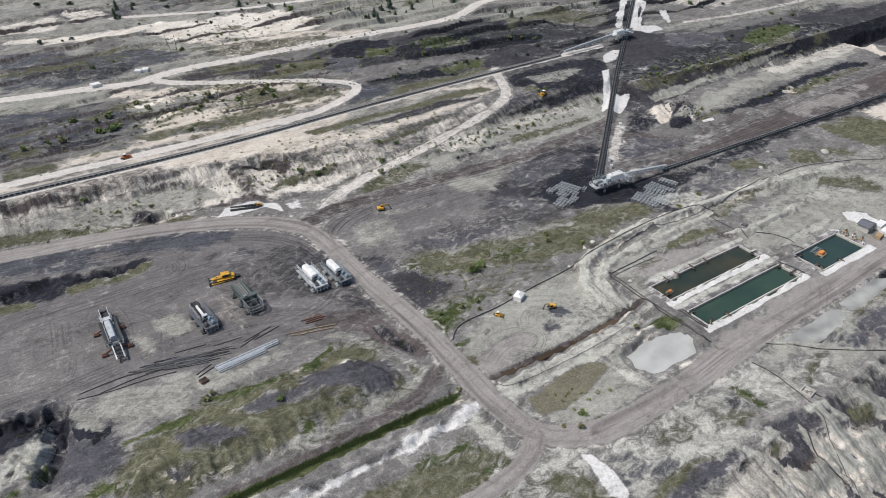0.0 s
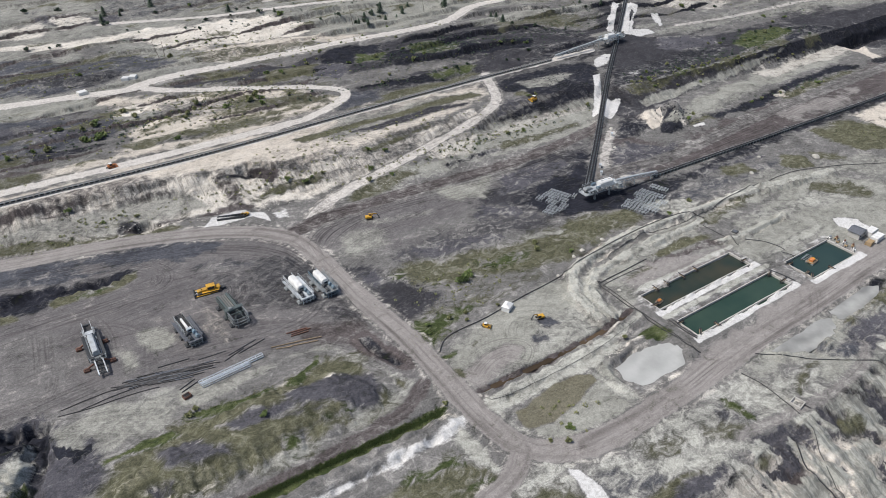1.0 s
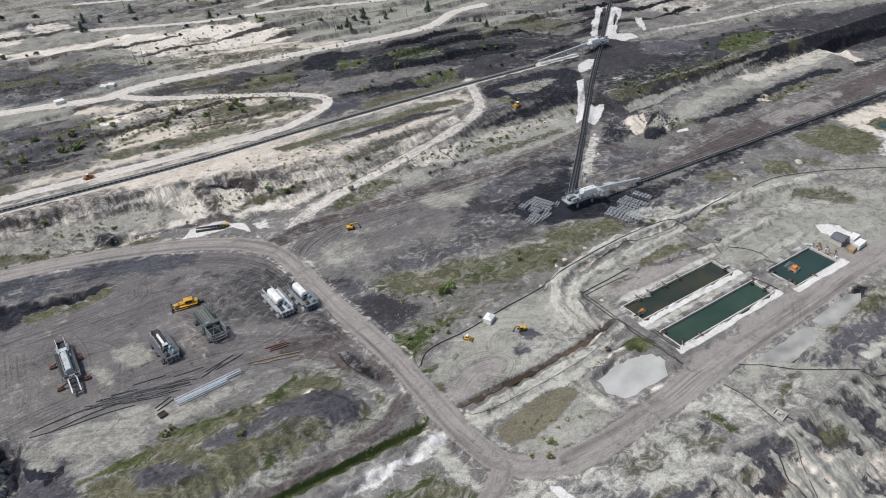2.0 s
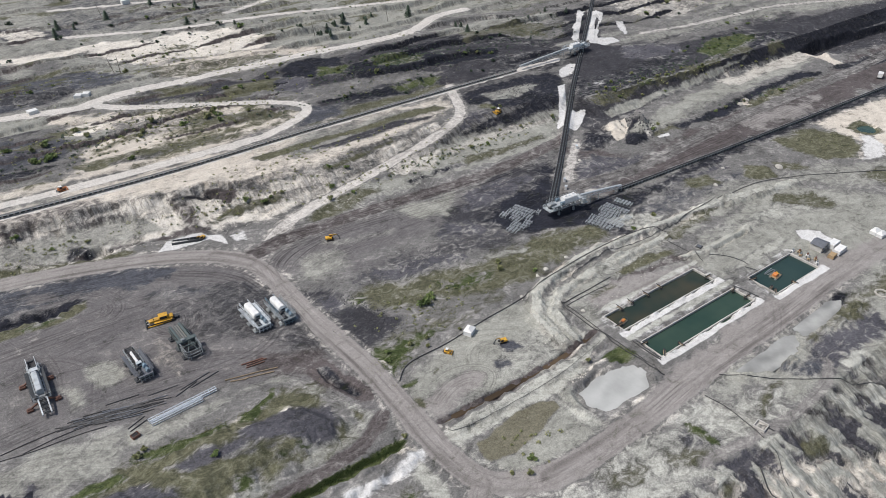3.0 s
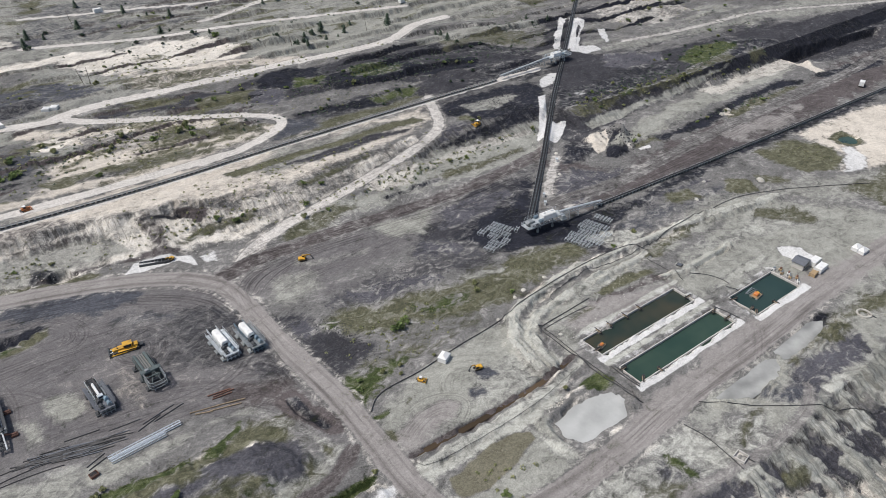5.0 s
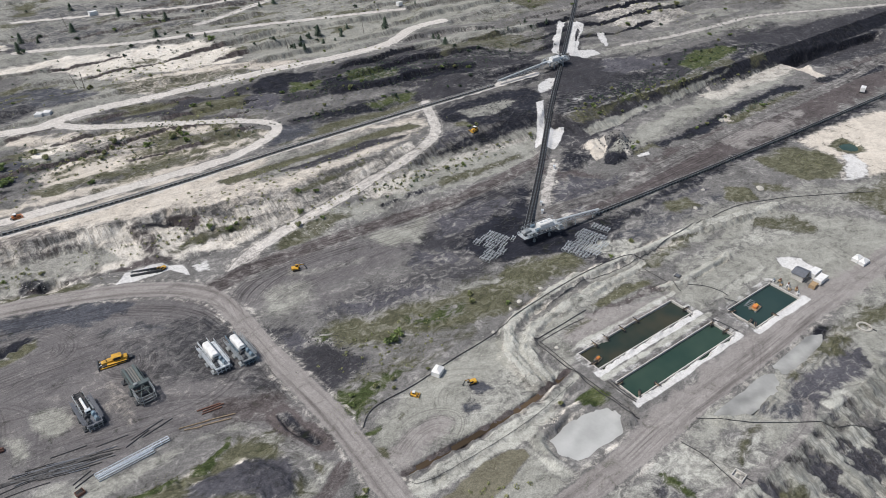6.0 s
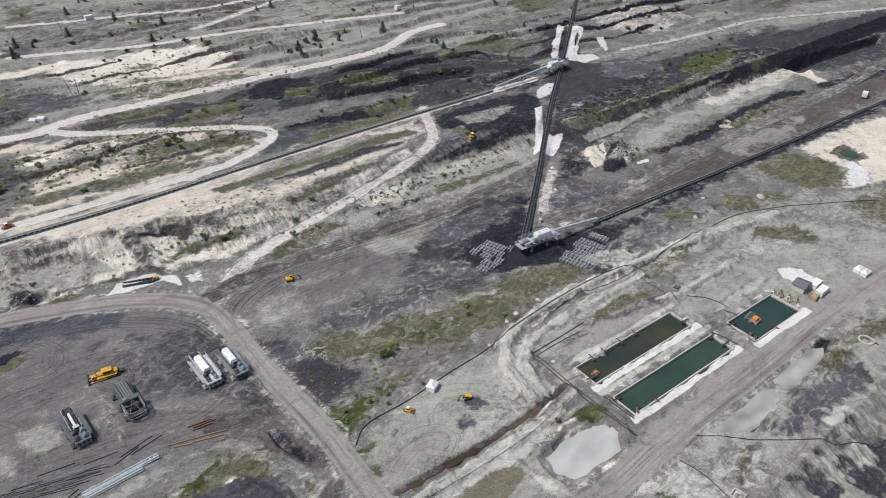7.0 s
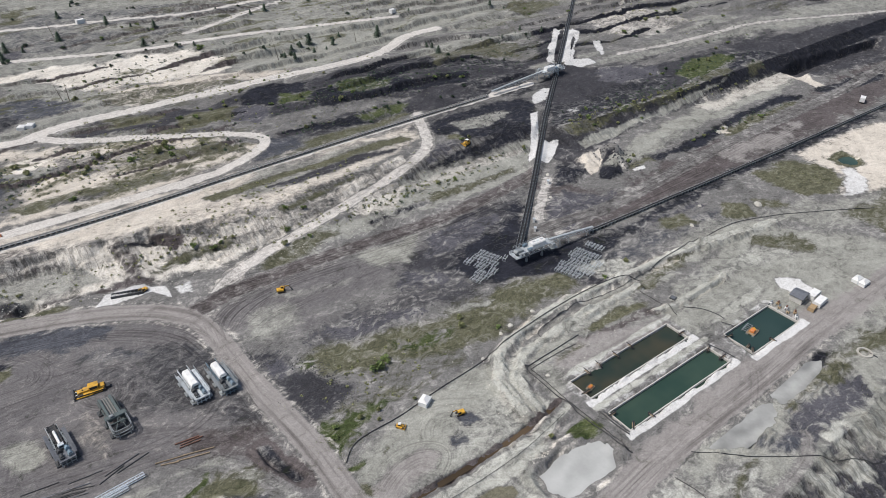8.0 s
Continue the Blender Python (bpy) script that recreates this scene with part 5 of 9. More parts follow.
lay("brown", 2.5, 0.7, (50.4, 139.1), (58.8, 135.8), (62.8, 130.4), (59.6, 127.5), (53.2, 131.2), (48.9, 135.9))
lay("soil", 4, 0.5, (28.1, 182.1), (42.2, 178.1), (51.9, 166.4), (50.3, 154.2), (39, 146.6), (36.5, 157.1), (36, 170.1))
lay("soil", 2, 0.6, (49.4, 173.5), (57.3, 170.7), (60.3, 160.9), (59.7, 148), (61.3, 140.7), (56.6, 145.3), (50.3, 154.2))
lay("pale", 1.2, 0.5, (65.8, 162.7), (65.7, 142.5), (67.5, 126.4), (69.1, 126.8), (67.9, 143.2), (67.9, 161.2))
lay("coal", 2, 1.2, (157.1, 155.6), (167, 153.1), (169, 143.8), (178.2, 139.2), (171.4, 135.5), (160, 140.3), (152.7, 146.4))
lay("violet", 2.5, 0.8, (145.9, 178.6), (160.9, 177.1), (174.1, 176), (175.1, 170.6), (160.1, 166.6), (145.9, 165.5), (138.7, 167.7))
lay("moss", 1.5, 0.8, (85.5, 107.8), (88.8, 109.7), (89.3, 107.9), (85.6, 105.5))

# old wheel tracks: how deep, line
TRACKS = []


def track(depth, *line):
    TRACKS.append((depth, list(line)))


track(0.9, (-29.8, 211.8), (-18.3, 211.9), (4, 205.2), (27.4, 198), (46.6, 190.5), (60.9, 179.1), (64.4, 161.8))
track(0.9, (-30.1, 206.5), (-18.8, 206.2), (1.5, 200.3), (23.5, 196), (42.6, 189.5), (56.7, 178), (62.6, 165.8))
track(0.8, (-29.7, 215), (-18.1, 214.3), (2.9, 208.1), (24.8, 201.3), (44.1, 194.1), (58.9, 183.5))
track(0.7, (-31.3, 181.9), (-20.9, 182.6), (-0.2, 181.2), (19.6, 180.9), (33.2, 182.3), (49.1, 177.3), (62.5, 174.1))
track(0.8, (-31.6, 176.9), (-21.4, 177.5), (-5, 178.4), (15.8, 178.5), (30, 177.4), (43.1, 175.8), (58.3, 173.1))
track(0.5, (-22.4, 166), (-9.4, 167.5), (9.4, 170.4), (24.9, 170.9), (32.5, 164.4), (40.5, 163.8))
track(0.9, (18.2, 195.1), (23.4, 189.4), (25.3, 184), (22.7, 180.5), (18.8, 184.1))
track(0.8, (18.5, 196.3), (25.5, 191), (28.3, 182.7), (23.6, 177.6), (16.2, 179.9), (-0.7, 178.5))
track(0.8, (32.2, 172.6), (32.1, 165.6), (37.1, 161.3), (42.1, 163.5), (43, 170.6), (37.7, 175.1), (33.1, 173.7))
track(0.6, (31.2, 173.2), (30.7, 163.9), (37, 158.6), (43.2, 162.1), (44.4, 172.1), (37.8, 177.9))
track(0.5, (-10.8, 157.9), (-7.5, 154.3), (-3.8, 156.9), (-4.2, 162.5), (-7.8, 165.1), (-10.1, 162.4), (-10.2, 157.9))
track(0.7, (-7.9, 177.5), (-8.8, 167.1), (-9.6, 157.5))
track(0.7, (-25.2, 143), (-12.7, 144.8), (0, 146), (17.8, 146.5), (34, 141.6), (51.4, 141.3), (62.2, 135.7), (66.7, 125))
track(0.6, (-24.4, 144.6), (-9.9, 147.3), (8.4, 147.7), (29.2, 149.7), (46.1, 144.2), (57.7, 133.7))
track(0.5, (-30.2, 157.4), (-15.7, 159.2), (2.8, 159.5))
track(0.6, (-30.6, 151.4), (-14.5, 149.3), (-4.7, 148.4))
track(0.8, (-30.9, 146.6), (-17.1, 147.7), (-6.4, 146.1))
track(0.8, (-29.3, 144.4), (-18.7, 144.6), (-7.9, 144.5))
track(0.8, (69, 179.8), (66, 155.5), (55.6, 141.5), (41.7, 141.5))
track(0.5, (62.8, 136.8), (55.2, 135.4), (37.5, 138.8), (12.5, 142.5))
track(1, (69.9, 168.5), (76.7, 175.9), (88.2, 181.2), (103.6, 181.2))
track(1, (69.1, 171.7), (75.2, 179.4), (86.9, 182.9), (113.3, 182))
track(0.9, (72.7, 181.4), (81.1, 189), (82.4, 197.5), (90, 197.3))
track(1, (72.7, 187.9), (101.3, 185), (135.8, 182.6), (171, 182.2), (195, 185.5))
track(1, (72.7, 183.6), (103.2, 180.5), (134.4, 177.2), (160.3, 176.4), (185.6, 178.8))
track(0.8, (71.8, 185.9), (85.3, 192.3), (94.7, 189.4), (117.8, 189.1), (150.2, 184.2))
track(0.5, (72.8, 171.2), (91.1, 167.3), (116.6, 172.6), (139.2, 169.9))
track(0.6, (74.3, 166.3), (85.8, 172.8), (101.8, 170.9))
track(0.4, (96.1, 148.2), (106.3, 157.2), (122.9, 161.4), (139, 160.2))
track(0.7, (74.5, 99.9), (83.5, 105.1), (91.7, 105), (96.2, 100.2), (88.8, 95.6))
track(0.6, (74.5, 97.5), (83.4, 102.6), (89.9, 102.7), (93.3, 100))
track(0.5, (92.7, 100.4), (96.6, 108.7), (102.1, 109.5), (109.3, 106.2))
track(0.4, (89.6, 113.3), (97, 114.2), (105.8, 111.5), (114.5, 102.8))
track(0.9, (178.2, 157.3), (212.7, 156.5), (256.9, 158.4), (305.8, 161.2), (379.8, 165.3))
track(0.9, (175.9, 153.5), (209.4, 150.9), (252.4, 152.3), (299.4, 154.4), (362, 155.7))
track(0.7, (183.3, 159.5), (209, 159), (252.9, 161), (297.1, 164))
track(0.6, (189.6, 149.8), (236.4, 148.4), (292.2, 147.1), (345.5, 146.8))
track(0.6, (205.7, 150.5), (249.1, 149.8), (298.4, 151), (351.8, 152.3))
track(0.7, (114.9, 66.4), (139.9, 69.3), (163.6, 68.9), (205.7, 70.6))
track(0.8, (140, 47.7), (149, 47.5), (160.2, 49.6), (168.1, 53.4))
track(0.7, (140, 46.1), (152.7, 46.6), (163.1, 49))
track(0.6, (136.8, 58.9), (136.2, 52.4), (140, 47.7), (148.5, 45.4))
track(0.5, (129.2, 66.3), (132.8, 59.2), (136.7, 49.9))
track(0.4, (117.8, 62.3), (124.5, 57.9), (132.8, 50.3))
track(0.5, (83.8, 211.4), (116, 210.2), (144, 213.4), (172, 220.8))
track(0.4, (76.2, 223.1), (109.3, 224.5), (142.4, 227.8), (171, 231.6))
track(0.6, (180.8, 222.3), (194.2, 221.4), (209.3, 219.8), (230.1, 223.6))
track(0.6, (42.8, 144.1), (47.5, 132.8), (56.2, 124.3), (61.7, 110.7))
track(0.6, (34.4, 138.7), (49.4, 137), (59.6, 127.5), (65.1, 110.9))
track(0.7, (49.8, 145.3), (62.5, 143), (64.8, 134), (64.6, 121.5))
track(0.8, (57.9, 181), (65.5, 172.2), (65.9, 157.2), (65.2, 138.2), (67.1, 119.8))


DIGGING = [(-60, 143), (-30, 141.5), (-20, 141), (-13.5, 139.5), (-14.5, 131), (-17.8, 122)]


def steps(a, b, spacing):
    return list(np.arange(a, b, spacing))


def growing(a, spacing, limit, factor=1.35):
    out = []
    while abs(a) < limit:
        a += spacing
        spacing *= factor
        out.append(a)
    return out


XS = np.array(sorted(growing(-60, -1.2, 3200)) + steps(-60, -24, 0.7) + steps(-24, 262, 0.4) + steps(262, 450, 1.1) + steps(450, 700, 2.5) + growing(700, 4, 3400))
YS = np.array(sorted(growing(22, -1.2, 2500)) + steps(22, 225, 0.38) + steps(225, 230, 0.7) + steps(230, 400, 1.0) + steps(400, 620, 2.2) + growing(620, 4, 3600))


MUD_BEDS = [[(144, 66.6), (150, 67.6), (158.5, 65.6), (167, 66.2), (171, 64), (168, 61), (164.5, 59.4), (154, 58.6), (147, 62)], [(172, 66.4), (180, 67.2), (189, 67.2), (197, 65), (192, 62.4), (182, 61.4), (173, 61.6), (172.6, 64)], [(108.6, 82), (118, 83.3), (125, 82.4), (127.5, 78), (124, 73.5), (116, 74), (109.6, 74), (108, 78)]]


MOUND = [(12, 120), (24, 124.5), (40, 124.5), (51, 121), (59, 113), (62, 105), (54, 100.5), (37, 100), (20, 100), (-8, 102), (-14, 110), (0, 117)]


def relief(x, y):
    """The whole surface without its small roughness: benches, mounds, ditches, pits, ponds and banks."""
    z = benches(x, y)
    # small broken ledges of the upper benches
    far = smooth(252, 275, y) * smooth(520, 440, y)
    v = (y + 9 * fbm(x * 0.018, y * 0.02, 3, 7)) / 13.0
    v = v - np.floor(v)
    z = z + far * (1.3 + 1.4 * smooth(125, 160, x)) * (smooth(0.0, 0.2, v) - v) * smooth(-0.3, 0.2, fbm(x * 0.02, y * 0.05, 2, 9))
    # plant-grown spoil mound beside the yard
    d = inside(x, y, MOUND)
    z = z + 3.2 * smooth(0, 9, d)
    # channel with reeds, its bank, and the brown ditch
    d, s, _ = along(x, y, [(-30, 101), (9.4, 96.5), (27, 94.8), (49, 94.4), (66, 94.6)])
    z = z - 0.7 * (1 - smooth(0.6, 2.0, d)) * smooth(68, 64, x)
    d, s, _ = along(x, y, [(-30, 94), (20, 91), (40, 90), (65.5, 90.2)])
    z = z + 1.1 * (1 - smooth(0.8, 3.2, d)) * smooth(69, 65, x)
    d, s, _ = along(x, y, [(76, 94.6), (98, 93.8), (116, 94.2), (128, 96)])
    z = z - 0.9 * (1 - smooth(0.4, 1.4, d))
    d, s, _ = along(x, y, [(76, 91), (98, 90.3), (118, 90.8), (128, 93)])
    z = z + 0.5 * (1 - smooth(0.5, 2.6, d))
    # sunk bed of the pale mud and its rim
    d = inside(x, y, [(108, 82.5), (118, 84), (126, 83), (128.5, 78), (124.5, 72.8), (116, 73), (109, 73), (107, 78)])
    z = z + 0.7 * (1 - smooth(0, 2.2, np.abs(d + 1.8))) - 0.3 * smooth(-0.5, 0.8, d)
    # coal digging at the yard's edge: a bent trench with a broken heap inside
    d, _, _ = along(x, y, DIGGING)
    z = z - 3.0 * (1 - smooth(0.9, 3.2, d + 2.2 * fbm(x * 0.35, y * 0.35, 4, 5)))
    q = np.hypot((x + 23) / 8, (y - 127) / 9)
    z = z + (1 - smooth(0.4, 1, q)) * (0.9 + 2.2 * fbm(x * 0.28, y * 0.28, 4, 8))
    # long bank north of the ponds
    d, s, _ = along(x, y, [(118, 98), (120, 110), (127, 118), (136, 121), (151, 123), (169, 122.5), (184, 122), (215, 119), (250, 112)])
    z = z + 1.3 * (1 - smooth(0.6, 3.2, d))
    d, s, _ = along(x, y, [(122, 96), (125, 108), (132, 114), (150, 116), (182, 116)])
    z = z + 0.7 * (1 - smooth(0.5, 2.2, d))
    d, s, _ = along(x, y, [(176, 105), (182, 103), (208, 103.5)])
    z = z + 0.8 * (1 - smooth(0.3, 1.6, d))
    # ponds with steep banks
    for x0, x1, y0, y1 in PONDS.values():
        d = np.minimum(np.minimum(x - x0, x1 - x), np.minimum(y - y0, y1 - y))
        z = z * smooth(3, -2, d) - 2.2 * smooth(-0.5, 0.7, d)
    # notches worn into the scarp, and the far dug-out pit with its curved edge
    for poly, deep, soft in (([(61, 224), (69, 228), (76, 224), (83, 220), (80, 216.5), (72, 219), (66, 218)], 1.5, 2.5), ([(22, 214.5), (30, 216.5), (34, 212.5), (27, 209.5)], 2.0, 1.5), ([(411, 207), (436, 209), (466, 209), (520, 205), (520, 192), (476, 183), (451, 190), (423, 191), (405, 192)], 5.0, 4.0)):
        d = inside(x, y, poly) + 1.2 * fbm(x * 0.25, y * 0.25, 3, 25)
        z = z - deep * smooth(0, soft, d)
    # small far pond
    d = 1 - np.hypot((x - 323.5) / 5.5, (y - 122) / 4.5)
    z = z - 1.2 * smooth(0, 0.4, d)
    # dug hollow beside the pit track
    d = inside(x, y, [(60, 130), (64.5, 122), (67.5, 113), (64.5, 113), (60, 121)])
    z = z - 1.2 * smooth(0, 1.6, d)
    # dark basin west of the yard
    d = inside(x, y, [(-60, 203), (-20, 197), (-8, 198.5), (7, 196), (19, 190.5), (17, 187.5), (3, 188.5), (-12, 189), (-60, 187)])
    z = z - 1.8 * smooth(0, 3.5, d)
    # beds of settled mud
    for bed in MUD_BEDS:
        d = inside(x, y, bed)
        z = np.where(d > -1.5, z * smooth(0.5, -1.5, d), z) - 0.35 * smooth(-0.6, 0.6, d)
    # bund of the mud beds east of the road
    d = inside(x, y, [(144, 68), (156, 66.5), (168, 66.5), (181, 67.6), (195, 67.6), (198, 62), (185, 61), (171, 61.5), (155, 59), (146, 63)])
    z = z + 0.5 * (1 - smooth(0, 1.6, np.abs(d + 1.2)))
    # spoil heaps by the trunk belt
    for cx, cy, r, h in ((247, 184, 5.5, 4.2), (240, 177, 6.5, 4.0), (233, 172, 5, 2.0), (233, 186, 7, 2.6), (219, 181, 8, 2.2)):
        q = np.hypot(x - cx, y - cy) / r
        z = z + h * (1 - smooth(0, 1, q))
    return z


def ground_height(x, y):
    """relief() with the small roughness that the ground has."""
    x, y = np.asarray(x, float), np.asarray(y, float)
    z = relief(x, y)
    e = 0.8
    slope = np.hypot(relief(x + e, y) - z, relief(x, y + e) - z) / e
    steep = smooth(0.12, 0.5, slope)
    # gullies that run down the scarps, and ledges that run along them
    z = z + steep * (1.5 * fbm(x * 0.22, y * 0.05, 4, 11) + 0.7 * fbm(x * 0.07, y * 0.5, 3, 21))
    z = z - 0.9 * smooth(-0.1, 0.3, fbm(x * 0.3 + 0.1 * y, y * 0.17, 5, 99)) * smooth(54, 46, y) * smooth(98, 122, x)
    flat = np.ones_like(x)
    for line, half, packed, _ in ROADS:
        d, _, _ = along(x, y, line)
        flat = np.minimum(flat, smooth(half * 0.7, half * 1.7, d))
    for x0, x1, y0, y1 in PONDS.values():
        d = np.minimum(np.minimum(x - x0, x1 - x), np.minimum(y - y0, y1 - y))
        flat = np.minimum(flat, smooth(-1.5, -5, d))
    for bed in MUD_BEDS:
        flat = np.minimum(flat, smooth(-0.5, -3, inside(x, y, bed)))
    flat = np.minimum(flat, 0.25 + 0.75 * smooth(8, -4, inside(x, y, [(-60, 180), (20, 183), (64, 178), (66, 122), (30, 138), (-60, 160)])))
    rise = smooth(210, 260, y)
    z = z + steep * 0.8 * fbm(x * 0.6, y * 0.12, 3, 15)
    rough = np.maximum(smooth(-4, 6, inside(x, y, MOUND)), smooth(60, 48, y) * smooth(90, 110, x))
    z = z + flat * ((0.35 + 1.3 * rise) * fbm(x * 0.045, y * 0.075, 3, 31) + (0.1 + 0.4 * rise + 0.4 * rough) * fbm(x * 0.2, y * 0.28, 4, 41))
    # roads and belts lie on an even bed
    for line, half in [(rounded(r[0]), r[1]) for r in ROADS] + [(b, 1.1) for b in BELTS]:
        px, py = np.array(line).T
        sel = (x > px.min() - 12) & (x < px.max() + 12) & (y > py.min() - 12) & (y < py.max() + 12)
        if not sel.any():
            continue
        d, _, f = along(x[sel], y[sel], line)
        run = np.r_[0, np.cumsum(np.hypot(np.diff(px), np.diff(py)))]
        s = np.arange(0, run[-1] + 3, 3.0)
        bed = relief(np.interp(s, run, px), np.interp(s, run, py))
        k = min(9, len(bed) // 2)
        bed = np.convolve(np.pad(bed, k, mode="edge"), np.ones(2 * k + 1) / (2 * k + 1), "valid")
        w = 1 - smooth(half * 1.0, half * 1.8 + 1.6, d)
        z[sel] = z[sel] * (1 - w) + np.interp(f, s, bed) * w
    return z, steep, flat


def build_ground():
    gx, gy = np.meshgrid(XS, YS)
    x, y = gx.ravel(), gy.ravel()
    z, steep, flat = ground_height(x, y)
    keys = [k for _, names in COVER_LAYERS for k in names.split()]
    chan = {k: np.zeros_like(x) for k in keys}
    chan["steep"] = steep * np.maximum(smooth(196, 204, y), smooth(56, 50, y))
    covers = [k for k in keys if k not in ("rut", "steep", "road", "dry")]
    far = smooth(205, 240, y)
    wobble = fbm(x * 0.12, y * 0.12, 5, 51) * (1 - far) + 1.3 * fbm(x * 0.06, y * 0.2, 5, 52) * far
    # long beds of the benches
    bed = fbm(x * 0.014, y * 0.11, 5, 61)
    for key, v in (("soil", 0.6 * far * smooth(0.1, 0.4, bed)), ("ash", 0.6 * far * smooth(0.05, 0.4, -bed)), ("moss", 0.42 * far * smooth(0.0, 0.5, fbm(x * 0.03, y * 0.09, 4, 71)))):
        chan[key] = v
    for key, poly, soft, strength in COVER:
        px, py = np.array(poly).T
        sel = (x > px.min() - 2 * soft - 1) & (x < px.max() + 2 * soft + 1) & (y > py.min() - 2 * soft - 1) & (y < py.max() + 2 * soft + 1)
        on = smooth(-soft, soft, inside(x[sel], y[sel], poly) + wobble[sel] * soft * 1.5)
        for k in covers:
            if k != key:
                chan[k][sel] *= 1 - on * min(strength, 1)
        if key != "base":
            chan[key][sel] += on * (np.maximum(strength, chan[key][sel]) - chan[key][sel])
    # steep faces: bare sand or dark seams, in streaks
    chan["pale"] = np.maximum(chan["pale"], smooth(60, 75, y) * steep * smooth(0.0, 0.35, fbm(x * 0.1, y * 0.03, 4, 91)) * 0.6 * (1 - np.minimum(1, chan["coal"] + chan["soil"])))
    seam = smooth(108, 130, x) * smooth(252, 262, y) * smooth(318, 300, y) + smooth(240, 262, x) * smooth(198, 206, y) * smooth(262, 250, y)
    chan["coal"] = np.maximum(chan["coal"], np.clip(seam, 0, 1) * smooth(0.3, 0.6, steep + 0.25 * wobble) * 1.1)
    chan["mud"] = np.maximum(chan["mud"], smooth(0.3, 0.8, steep) * smooth(60, 45, y) * 0.62)
    # darker brown on the steep risers of the sandy ledges, olive growth on their treads
    sandy = np.clip(smooth(135, 115, x) * smooth(246, 254, y) * smooth(312, 300, y) + smooth(325, 340, y) * smooth(520, 470, y), 0, 1)
    riser = smooth(0.25, 0.55, steep + 0.3 * wobble)
    chan["brown"] = np.maximum(chan["brown"], sandy * riser * 0.9)
    chan["pale"] *= 1 - 0.7 * sandy * riser
    chan["moss"] = np.maximum(chan["moss"], sandy * (1 - riser) * smooth(0.1, 0.4, fbm(x * 0.05, y * 0.18, 4, 78)) * 0.7)
    # gullies of the near slope: white crests between dark violet beds
    gully = fbm(x * 0.3 + 0.1 * y, y * 0.17, 5, 99)
    near = smooth(54, 46, y) * smooth(98, 116, x)
    chan["violet"] = np.maximum(chan["violet"], near * smooth(0.2, 0.42, gully) * 0.75)
    chan["mud"] = np.maximum(chan["mud"] * (1 - near * smooth(0.0, 0.1, gully)), near * smooth(0.1, -0.15, gully) * 0.9)
    lanes = {k: np.zeros((len(x), 3), np.float32) for k in ("lane_a", "lane_b", "lane_road")}

    def into(lane, sel, across, ahead, depth):
        """Writes a worn line where it is the deepest."""
        i = np.nonzero(sel)[0][depth > lane[sel, 2]]
        k = depth > lane[sel, 2]
        lane[i, 0], lane[i, 1], lane[i, 2] = across[k], ahead[k], depth[k]

    for line, half, packed, brown in ROADS:
        px, py = np.array(line).T
        sel = (x > px.min() - 9) & (x < px.max() + 9) & (y > py.min() - 9) & (y < py.max() + 9)
        d, s, f = along(x[sel], y[sel], rounded(line))
        edge = d + fbm(x[sel] * 0.25, y[sel] * 0.25, 3, 101) * 0.7
        on = 1 - smooth(half * 0.85, half * 0.85 + 1.3, edge)
        for k in covers:
            chan[k][sel] *= 1 - on * min(1, packed + max(brown, 0))
        chan["road"][sel] = np.maximum(chan["road"][sel], packed * on)
        chan["brown"][sel] = np.maximum(chan["brown"][sel], max(brown, 0) * on * 0.8)
        if brown < 0:  # dry pale road
            chan["road"][sel] *= 1 - on
            chan["dry"][sel] = np.maximum(chan["dry"][sel], on * (0.36 - 0.6 * brown))
        else:
            chan["dry"][sel] *= 1 - on
        # wheel lines and a pale verge
        wear = (1 - smooth(half * 0.6, half * 1.05, d)) * (1.0 if brown >= 0 else 0.3)
        lines = fbm(s * 0.55, f * 0.012, 2, 111)
        chan["rut"][sel] = np.maximum(chan["rut"][sel], wear * np.clip(0.05 + 1.6 * lines, 0, 0.7))
        into(lanes["lane_road"], sel, s, f, wear)
        verge = np.exp(-(((edge - half * 1.35) / 0.9) ** 2))
        chan["pale"][sel] = np.maximum(chan["pale"][sel], packed * verge * 0.32)
    d, s, _ = along(x, y, BELT_WEST)
    chan["dry"] = np.maximum(chan["dry"], (1 - smooth(1.6, 2.6, d + fbm(x * 0.3, y * 0.3, 2, 13))) * 0.9)
    # turning tracks in the yard and on the pit floor
    rng = random.Random(4)
    loose = []
    for x0, y0, x1, y1, count in ((-30, 140, 62, 188, 14), (76, 155, 160, 188, 10), (195, 148, 300, 166, 6), (60, 215, 190, 245, 6), (78, 96, 128, 114, 5), (140, 44, 240, 64, 6), (-24, 130, 10, 150, 6)):
        for _ in range(count):
            cx, cy, a, bend, pts = rng.uniform(x0, x1), rng.uniform(y0, y1), rng.gauss(0.1, 0.5), rng.gauss(0, 0.04), []
            for _ in range(14):
                pts.append((cx, cy))
                cx, cy, a = cx + 3 * math.cos(a), cy + 3 * math.sin(a), a + bend * 3
            loose.append((rng.uniform(0.3, 0.6), pts))
    for n, (depth, line) in enumerate(loose + TRACKS):
        px, py = np.array(line).T
        sel = (x > px.min() - 5) & (x < px.max() + 5) & (y > py.min() - 5) & (y < py.max() + 5)
        d, s, f = along(x[sel], y[sel], rounded(line, 3))
        length = sum(math.hypot(bx - ax, by - ay) for (ax, ay), (bx, by) in zip(line, line[1:]))
        wear = depth * smooth(4.2, 2.4, d) * smooth(0, 8, f) * smooth(length, length - 8, f) * smooth(-0.5, 0.1, fbm(x[sel] * 0.08, y[sel] * 0.08, 3, 17))
